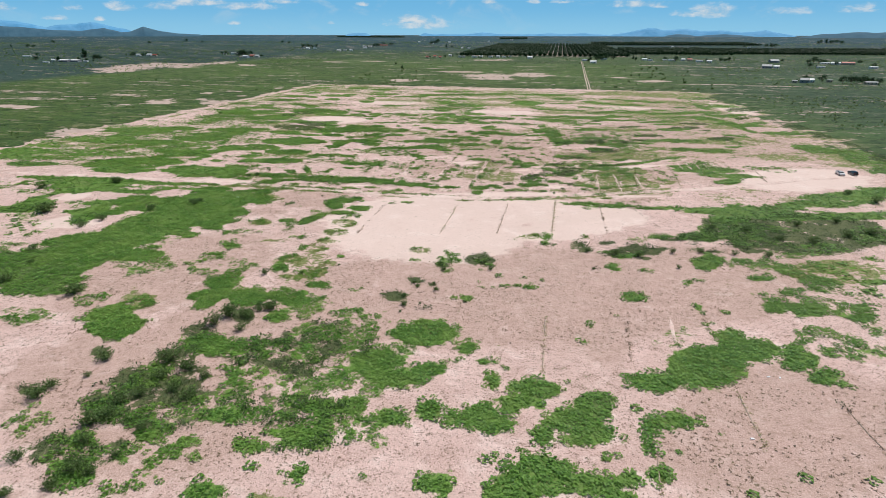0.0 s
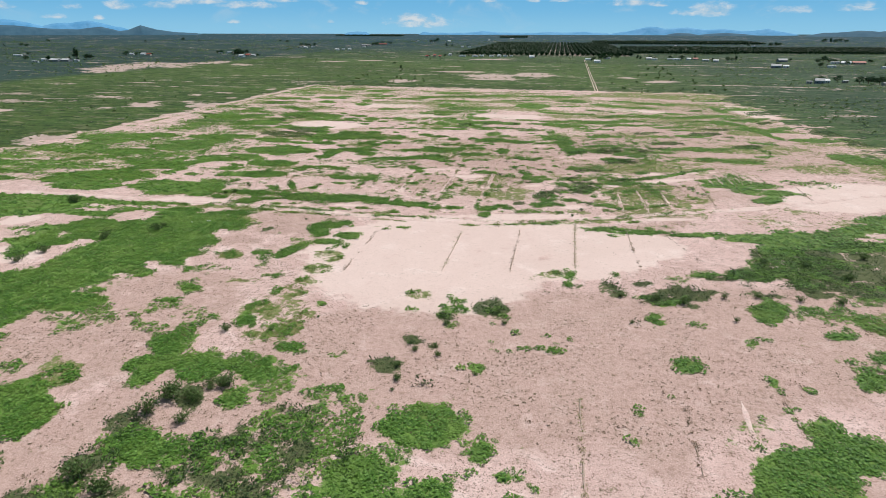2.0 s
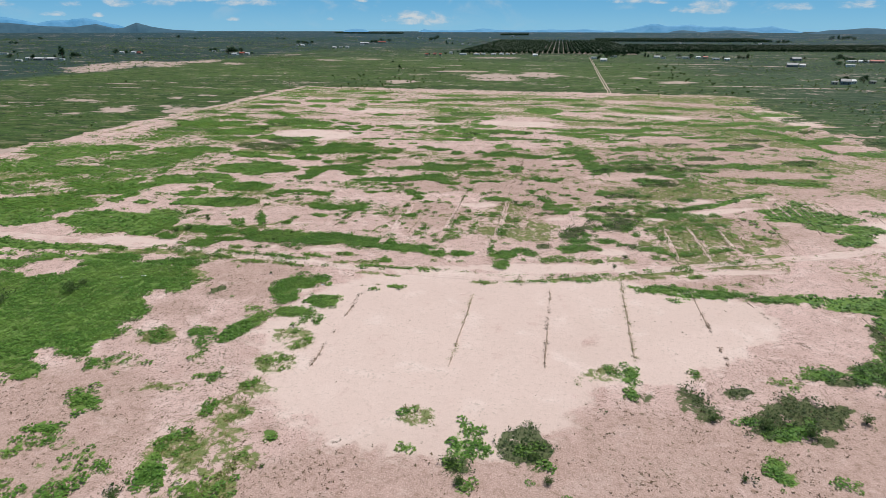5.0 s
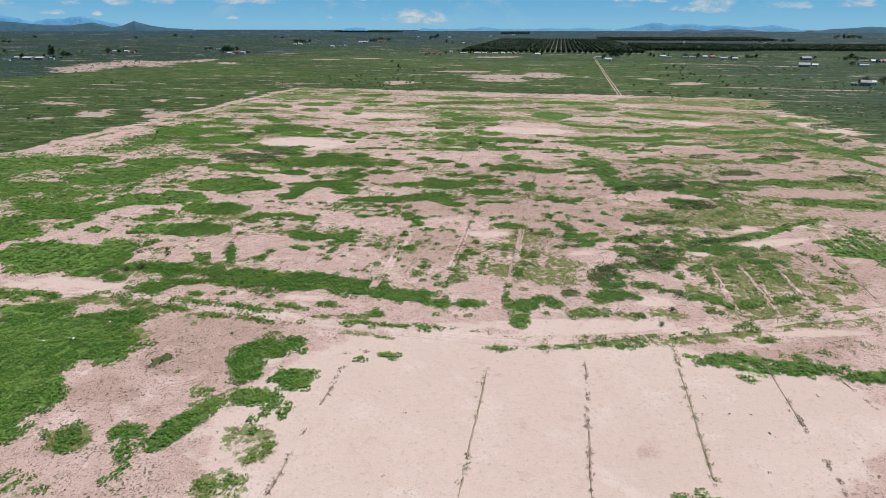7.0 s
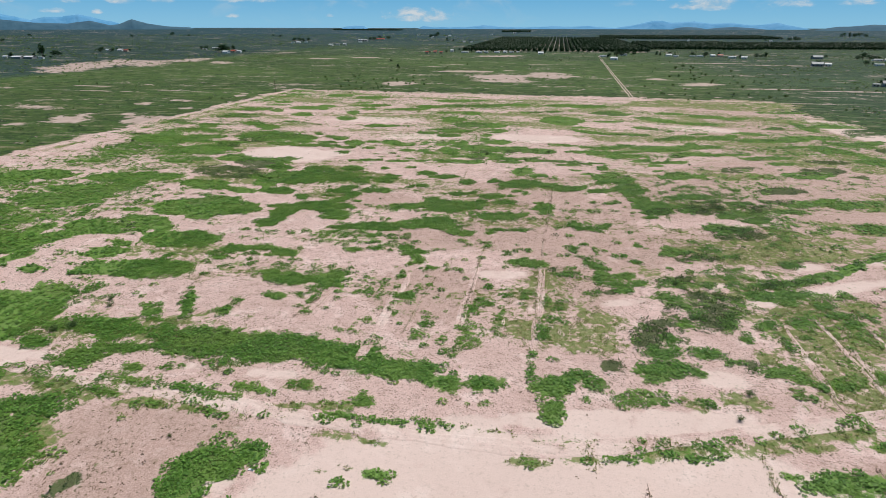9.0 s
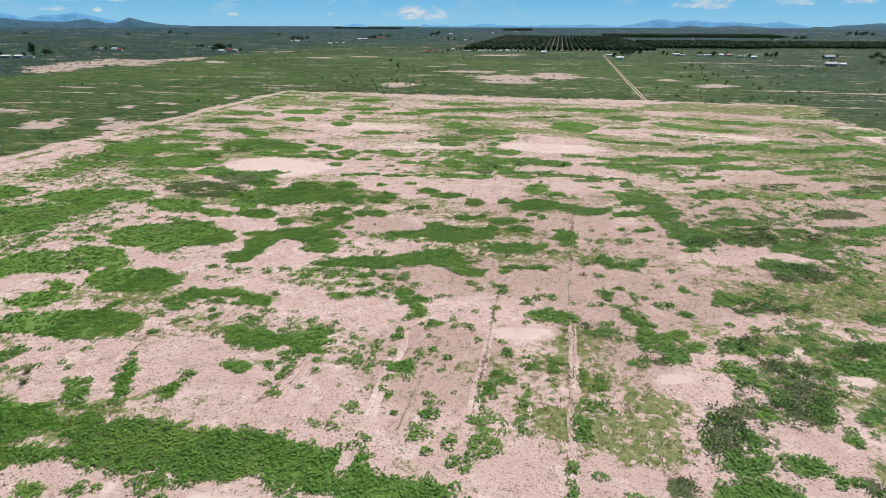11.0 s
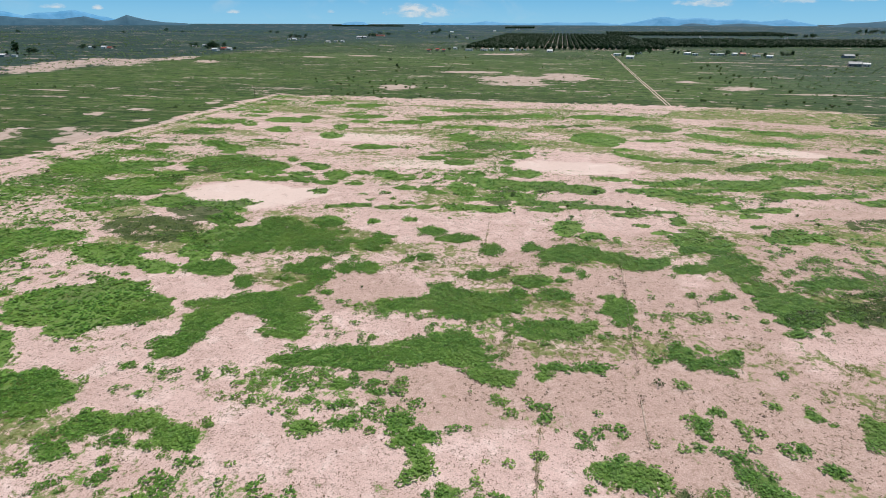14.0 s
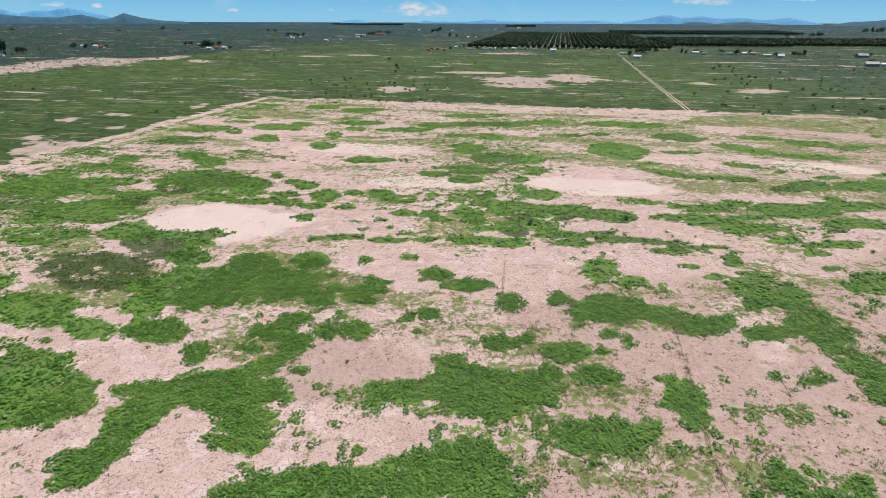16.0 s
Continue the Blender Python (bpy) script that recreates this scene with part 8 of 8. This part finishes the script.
tree(159, 1323, 9.6)
tree(162, 1300, 8.1)
tree(241, 1291, 10.9)
tree(328, 1283, 9.6)
tree(344, 1286, 11.0)
tree(336, 1285, 6.9)
tree(716, 2251, 14.6)
tree(735, 2252, 17.1)
tree(768, 2316, 12.6)
tree(1057, 2687, 17.9)
tree(1082, 2688, 21.0)
tree(1099, 2688, 18.0)
tree(1154, 2771, 18.6)
tree(1137, 2688, 15.1)
tree(496, 1268, 12.7)
tree(497, 1248, 9.7)
tree(338, 770, 8.7)
tree(344, 763, 10.4)
tree(357, 766, 10.5)
tree(355, 774, 7.9)
tree(373, 762, 7.9)
tree(478, 1245, 8.3)
tree(506, 1193, 8.0)
tree(564, 1239, 8.4)
tree(-1706, 2434, 15.4)
tree(-1538, 2305, 11.5)
tree(-302, 1051, 4.5)
tree(-255, 925, 6.0)
tree(-1225, 2438, 11.3)
tree(-1159, 2368, 10.9)
tree(-1749, 1583, 9.7)
tree(-1750, 1645, 9.9)
tree(-1691, 1610, 9.7)
tree(-1676, 2145, 11.3)
tree(-2046, 2045, 12.0)
tree(-1213, 1160, 7.8)
tree(-1232, 1153, 4.4)
tree(-1183, 1137, 3.7)
tree(-1207, 1169, 4.3)
tree(-991, 992, 7.4)
tree(-1010, 1004, 5.0)
tree(-923, 1007, 3.9)
tree(-938, 1008, 6.3)
tree(-1005, 1269, 6.9)
tree(-1023, 1298, 7.0)
tree(-974, 1262, 3.9)
tree(-980, 1276, 4.7)
tree(-707, 1294, 4.5)
tree(-707, 1290, 5.6)
tree(-876, 1413, 8.5)
tree(-863, 1903, 3.7)
tree(-835, 1903, 5.0)
tree(-692, 2072, 5.8)
tree(-673, 1980, 4.3)
tree(-677, 2003, 7.2)
tree(-717, 2285, 5.6)
tree(-692, 2187, 7.0)
tree(-585, 2666, 8.1)
tree(-702, 2894, 4.9)
tree(-332, 2026, 3.7)
tree(-325, 2075, 8.0)
tree(-305, 1362, 3.7)
tree(-269, 1368, 6.7)
tree(-282, 1376, 3.9)
tree(-263, 1437, 4.1)
tree(-268, 1451, 3.9)
tree(-216, 1382, 6.8)
tree(-238, 1378, 4.1)
tree(-194, 1424, 6.4)
tree(-187, 1415, 5.1)
tree(-185, 1388, 7.4)
tree(-169, 1397, 4.5)
tree(-171, 1435, 8.0)
tree(-144, 1414, 7.3)
tree(-124, 1420, 4.2)
tree(-76, 1394, 8.4)
tree(-59, 1370, 7.7)
tree(-119, 1431, 8.4)
tree(-123, 1413, 3.7)
tree(60, 1291, 4.2)
tree(59, 1223, 7.5)
tree(74, 1204, 6.7)
tree(106, 1370, 4.4)
tree(-268, 3272, 6.2)
tree(-254, 3360, 7.7)
tree(215, 2091, 5.8)
tree(195, 1337, 5.2)
tree(188, 1349, 7.5)
tree(227, 1330, 8.4)
tree(255, 1348, 3.7)
tree(280, 1350, 7.5)
tree(302, 1271, 4.2)
tree(299, 1281, 6.9)
tree(362, 1107, 6.3)
tree(362, 1105, 8.0)
tree(371, 1104, 4.5)
tree(450, 1302, 6.2)
tree(429, 1108, 8.1)
tree(447, 1127, 4.3)
tree(512, 1263, 4.7)
tree(508, 1249, 8.1)
tree(509, 1226, 4.1)
tree(512, 1217, 6.9)
tree(542, 1230, 6.4)
tree(535, 1124, 3.6)
tree(536, 1124, 7.8)
tree(304, 788, 7.8)
tree(299, 791, 5.1)
tree(290, 777, 4.0)
tree(325, 795, 8.2)
tree(307, 793, 3.6)
tree(312, 803, 4.1)
tree(373, 777, 7.5)
tree(365, 770, 8.0)
tree(646, 2259, 8.5)
tree(661, 2253, 5.8)
tree(729, 1919, 5.4)
for model in TREES:
    for piece in list(model.children):
        bpy.data.objects.remove(piece)
    bpy.data.objects.remove(model)


def gable(bm, long, deep, low, high, over):
    """A pitched roof with thickness."""
    x, y = long / 2 + over, deep / 2 + over
    ends = []
    for sx in (-x, x):
        ends.append([bm.verts.new(p) for p in ((sx, -y, low), (sx, 0, high), (sx, y, low), (sx, y, low - 0.18), (sx, 0, high - 0.25), (sx, -y, low - 0.18))])
    a, b = ends
    n = len(a)
    for i in range(n):
        bm.faces.new((a[i], a[(i + 1) % n], b[(i + 1) % n], b[i]))
    for ring in (a, b):
        bm.faces.new((ring[0], ring[1], ring[4], ring[5]))
        bm.faces.new((ring[1], ring[2], ring[3], ring[4]))


HOUSES = {  # depth, eaves, ridge, wall, roof, label, category
    "m": (5.0, 3.0, 3.7, WHITE, PALE_ROOF, "white mobile home with a pale coated roof", "mobile home"),
    "h": (8.5, 3.0, 5.2, WHITE, PALE_ROOF, "small white farmhouse with a pale pitched roof", "house"),
    "r": (8.5, 3.1, 5.4, TAN, RED, "tan farmhouse with a red pitched roof", "house"),
    "b": (11.0, 3.4, 5.2, GREY, PALE_ROOF, "long metal farm building with a pale roof", "barn"),
    "s": (5.5, 2.6, 3.6, TAN, GREY, "small tan shed with a steel roof", "shed"),
    "g": (9.0, 3.4, 6.4, GREY, GREY, "grey metal barn with a rounded steel roof", "barn"),
}


def house(kind, x, y, long):
    deep, eaves, ridge, wall, roof, label, category = HOUSES[kind]
    if long < 11:
        deep, eaves, ridge = deep * 0.75, eaves, ridge * 0.92
    home = new(category.replace(" ", "_"))
    bm = bmesh.new()
    block(bm, -long / 2, long / 2, -deep / 2, deep / 2, -0.3, eaves)
    top = [bm.verts.new((sx, 0, ridge - 0.3)) for sx in (-long / 2 + 0.02, long / 2 - 0.02)]
    part("wall", bm, wall, home)
    bm = bmesh.new()
    gable(bm, long, deep, eaves + 0.1, ridge, 0.4)
    part("roof", bm, roof, home)
    count = max(2, int(long / 4.5))
    for k in range(count):
        px = -long / 2 + (k + 0.5) * long / count
        for face in (-1, 1):
            bm = bmesh.new()
            y0 = face * (deep / 2 + 0.02)
            if k == count // 2 and face == -1:
                block(bm, px - 0.5, px + 0.5, min(y0, y0 - 0.06), max(y0, y0 - 0.06) + 0.02, 0, 2.05)
                part("door", bm, BROWN, home, "brown door")
            else:
                block(bm, px - 0.6, px + 0.6, y0 - 0.04, y0 + 0.04, 1.1, 2.2)
                part("window", bm, WINDOW, home)
    home.matrix_basis = pose(x, y, float(ground_height(x, y)), 0, 0, (-14, 4, 0, 9)[int(abs(x)) % 4])
    tagged(home, label, category, "farm buildings across the plain")


house("m", -1203, 1123, 18.6)
house("s", -1188, 1128, 9.2)
house("m", -959, 932, 10.8)
house("h", -994, 985, 9.0)
house("b", -958, 975, 19.8)
house("b", -938, 980, 17.5)
house("m", -921, 986, 8.7)
house("h", -1014, 1252, 10.4)
house("h", -990, 1260, 11.6)
house("r", -958, 1238, 10.1)
house("m", -850, 1410, 17.3)
house("h", -724, 1249, 14.0)
house("r", -724, 1279, 11.9)
house("h", -714, 1282, 10.6)
house("m", -855, 1372, 9.1)
house("m", -846, 1826, 9.7)
house("h", -830, 1831, 11.3)
house("m", -831, 1889, 10.0)
house("h", -660, 1678, 11.6)
house("m", -658, 1726, 10.4)
house("h", -640, 1731, 8.9)
house("b", -697, 2056, 31.5)
house("m", -666, 1940, 13.2)
house("r", -678, 2200, 33.4)
house("m", -562, 2560, 12.7)
house("h", -523, 2764, 13.6)
house("m", -687, 2827, 11.7)
house("h", -337, 2026, 8.3)
house("m", -314, 2032, 8.3)
house("r", -304, 1332, 6.6)
house("r", -293, 1363, 6.7)
house("r", -275, 1338, 5.5)
house("h", -268, 1431, 7.0)
house("m", -230, 1378, 15.8)
house("m", -200, 1385, 13.5)
house("h", -185, 1388, 9.0)
house("m", -162, 1393, 11.3)
house("h", -144, 1397, 7.9)
house("m", -130, 1400, 9.1)
house("h", -66, 1357, 11.0)
house("m", -117, 1403, 6.8)
house("m", 55, 1279, 12.4)
house("h", 68, 1192, 11.6)
house("m", 98, 1337, 13.0)
house("m", -363, 3021, 12.3)
house("b", -269, 3289, 16.0)
house("b", 236, 2026, 39.4)
house("h", 183, 1328, 10.8)
house("m", 192, 1305, 9.6)
house("m", 223, 1311, 9.6)
house("m", 237, 1313, 12.9)
house("h", 261, 1318, 7.6)
house("r", 275, 1320, 9.8)
house("m", 285, 1276, 12.3)
house("h", 300, 1257, 9.4)
house("g", 352, 1082, 15.0)
house("h", 368, 1085, 8.3)
house("g", 427, 1278, 17.0)
house("m", 442, 1098, 12.4)
house("m", 501, 1229, 15.3)
house("h", 512, 1212, 14.9)
house("r", 534, 1215, 21.4)
house("m", 522, 1096, 12.3)
house("g", 296, 770, 9.3)
house("s", 284, 767, 5.5)
house("s", 330, 786, 5.5)
house("h", 307, 780, 5.5)
house("s", 363, 759, 13.6)
house("m", 659, 2246, 9.8)
house("m", 409, 2283, 6.0)
house("m", 727, 1895, 6.4)
house("m", 863, 1996, 5.7)


def orchard(x0, x1, y0, y1, across, between, tall, label):
    """Rows of trees too many to count: trunks and rounded leafy crowns in straight lines."""
    xs, ys = np.meshgrid(np.arange(x0, x1, across), np.arange(y0, y1, between))
    xs, ys = (xs + rng.normal(0, 0.5, xs.shape)).ravel(), (ys + rng.normal(0, 0.6, ys.shape)).ravel()
    shapes = []
    for k in range(5):
        r = np.random.default_rng(300 + k)
        n = 16
        a, e = r.uniform(0, 6.28, n), r.uniform(-0.3, 1.45, n)
        c = np.stack([np.cos(a) * np.cos(e) * 0.4, np.sin(a) * np.cos(e) * 0.4, 0.52 + 0.42 * np.sin(e)], 1)
        u = np.stack([-np.sin(a), np.cos(a), r.normal(0, 0.2, n)], 1) * 0.22
        v = np.stack([-np.cos(a) * np.sin(e), -np.sin(a) * np.sin(e), np.cos(e) + r.normal(0, 0.2, n)], 1) * 0.22
        crown = np.stack([c - u - v, c + u - v * 0.7, c + u * 0.8 + v, c - u * 0.9 + v], 1).reshape(-1, 3)
        t = 0.03
        trunk = np.array([(-t, -t, 0), (t, t, 0), (t, t, 0.5), (-t, -t, 0.5), (-t, t, 0), (t, -t, 0), (t, -t, 0.5), (-t, t, 0.5)])
        shapes.append(np.concatenate([crown, trunk]))
    place = np.stack([xs, ys, ground_height(xs, ys)], 1)
    points, quads = scatter(shapes, place, tall * rng.uniform(0.8, 1.15, len(xs)), rng.uniform(0, 6.28, len(xs)), rng.integers(0, 5, len(xs)))
    tagged(new("orchard", solid(bpy.data.meshes.new("orchard"), points, quads, ORCHARD)), label, "orchard", kind="stuff")


orchard(-246, 166, 1468, 2440, 12.4, 8.0, 8.6, "dark green orchard planted in straight rows")
orchard(190, 440, 1600, 2000, 11.0, 12.0, 8.5, "dark green orchard block in a dense strip")
orchard(450, 960, 1640, 1960, 11.0, 13.0, 8.5, "dark green orchard block beside bare fields")
orchard(140, 760, 2440, 2760, 14.0, 16.0, 9.0, "distant dark orchard strip")
orchard(-1500, -1040, 3800, 3900, 16.0, 18.0, 10.0, "distant dark tree belt")
orchard(-359, -191, 3560, 3660, 14.0, 16.0, 11.0, "distant dark tree block")


# ---------------------------------------------------------------- brush of the open plain
def open_brush(count, seed):
    """Dark low bushes without number on the plain outside the fields."""
    r = np.random.default_rng(seed)
    far = 240 + 2900 * r.uniform(0, 1, count) ** 1.7
    way = np.radians(r.uniform(-52, 31, count))
    x, y = far * np.sin(way), far * np.cos(way)
    outside = (x < -285) | (y > 632) | (x > 172)
    orchard_land = (x > -255) & (x < 180) & (y > 1440) & (y < 2460)
    west = np.clip((-x - 250) / 500, 0, 1)
    east = 0.85 * np.clip((x - 150) / 60, 0, 1)
    want = 0.10 + 0.8 * np.clip(np.maximum(west * np.clip((y - 500) / 500, 0.1, 1), east) + np.clip((y - 1000) / 900, 0, 1), 0, 1)
    grouped = fractal(x * 0.5, y, 90.0, 4, seed)
    keep = outside & ~orchard_land & (r.uniform(0, 1, count) < want) & (grouped + 0.05 * r.normal(0, 1, count) > -0.04)
    x, y, far = x[keep], y[keep], far[keep]
    shapes = [tuft_shape(10, 0.5, 0.55, 0.5, 0.34, 0.7, 400 + k) for k in range(5)]
    points, quads = scatter(shapes, np.stack([x, y, ground_height(x, y)], 1), r.uniform(1.2, 3.2, len(x)) * (0.8 + far / 2200), r.uniform(0, 6.28, len(x)), r.integers(0, 5, len(x)))
    tagged(new("open_brush", solid(bpy.data.meshes.new("open_brush"), points, quads, BUSH)), "dark scattered brush over the open grassy plain", "brush", kind="stuff")


open_brush(42000, 8)


# ---------------------------------------------------------------- ranges on the horizon
def mountain_range(name, near, points, mat, rough, seed, label):
    """A long ridge: azimuth and elevation of its skyline, at its distance, with spurs and gullies on the slope."""
    az = np.arange(points[0][0], points[-1][0], 0.06)
    top = np.interp(az, [p[0] for p in points], [p[1] for p in points])
    top = top + (fractal(az * 10, az * 0, 9.0, 3, seed)) * rough
    ends = np.clip(np.minimum(az - az[0], az[-1] - az) / 0.6, 0, 1)
    rows = ((0.0, 0.0), (0.25, 0.22), (0.5, 0.5), (0.75, 0.8), (1.0, 1.0), (1.25, 0.45), (1.5, 0.0))
    layers = []
    for go, rise in rows:
        far = near + 140 * go
        x, y = far * np.sin(np.radians(az)), 112 + far * np.cos(np.radians(az))
        floor = ground_height(x, y) - 6
        peak = floor + np.maximum(55 + far * np.tan(np.radians(top)) - floor, 0.5) * ends
        gully = 1 + 0.35 * fractal(az * 25, az * 0 + go * 3, 6.0, 4, seed + 3) * (1 - rise)
        layers.append(np.stack([x, y, floor + (peak - floor) * rise * gully], 1))
    grid = np.stack(layers)
    n, m = grid.shape[:2]
    index = np.arange(n * m).reshape(n, m)
    quads = np.stack([index[:-1, :-1], index[:-1, 1:], index[1:, 1:], index[1:, :-1]], -1).reshape(-1, 4)
    tagged(new(name, solid(bpy.data.meshes.new(name), grid.reshape(-1, 3), quads, mat)), label, "mountains", kind="structure")


mountain_range("mountain_range", 4480, [(-52, 0.7), (-50, 1.0), (-48.1, 0.91), (-47.1, 0.68), (-46.25, 0.43), (-45.26, 0.69), (-44.1, 0.75), (-42.97, 0.93), (-42.1, 0.72), (-40.6, 0.34), (-39.97, 0.16), (-38, 0.05), (-36, 0.0)], HAZY_BLUE_RANGE, 0.12, 5, "hazy blue mountain range on the horizon")
mountain_range("mountain_range", 4300, [(-52, 0.6), (-48.2, 0.5), (-46.1, 0.28), (-43.8, 0.22), (-42.2, 0.44), (-40.9, 0.1), (-40.2, 0.18), (-39.17, 0.57), (-38.6, 0.4), (-38.0, 0.25), (-36.3, 0.0), (-34, -0.1)], HAZY_SLATE_RANGE, 0.05, 15, "dark foothills hazed to slate blue, with a cone-shaped hill")
mountain_range("mountain_range", 4480, [(-21.6, -0.15), (-21, 0.0), (-20.0, 0.1), (-19, 0.02), (-18.5, -0.15)], HAZY_BLUE_RANGE, 0.04, 25, "small blue mesa far off")
mountain_range("mountain_range", 4480, [(-14.3, -0.15), (-13.4, 0.08), (-12.9, 0.0), (-11.5, -0.02), (-9.5, -0.03), (-8.8, 0.02), (-7.7, 0.17), (-7.0, 0.12), (-5.8, 0.0), (-4.0, 0.0), (-2.6, -0.02), (-1.2, 0.06), (0.5, 0.0), (2.5, 0.08), (5.0, -0.1)], HAZY_BLUE_RANGE, 0.08, 35, "low broken blue hills on the horizon")
mountain_range("mountain_range", 4480, [(4.2, -0.1), (6.05, 0.14), (7.98, 0.53), (8.71, 0.53), (9.46, 0.36), (11.34, 0.48), (12.76, 0.29), (14.11, 0.33), (15.91, 0.15), (16.76, 0.19), (17.8, 0.33), (19.1, 0.05), (20.6, -0.15)], HAZY_BLUE_RANGE, 0.07, 45, "broad hazy blue mountain range")
mountain_range("mountain_range", 4350, [(9.2, -0.25), (10.0, -0.06), (10.7, 0.02), (11.6, -0.03), (12.4, -0.15), (13.2, -0.05), (14.6, 0.02), (16.0, -0.08), (18.0, -0.28)], HAZY_SLATE_RANGE, 0.03, 55, "low slate-coloured hills before the range")
mountain_range("mountain_range", 4200, [(19.9, -0.35), (21.0, -0.15), (22.07, 0.03), (23.2, 0.08), (24.46, 0.2), (25.66, 0.12), (27, 0.25), (29, 0.1), (31, -0.2)], HAZY_SLATE_RANGE, 0.05, 65, "dark hill hazed to slate blue, rising at the plain's edge")
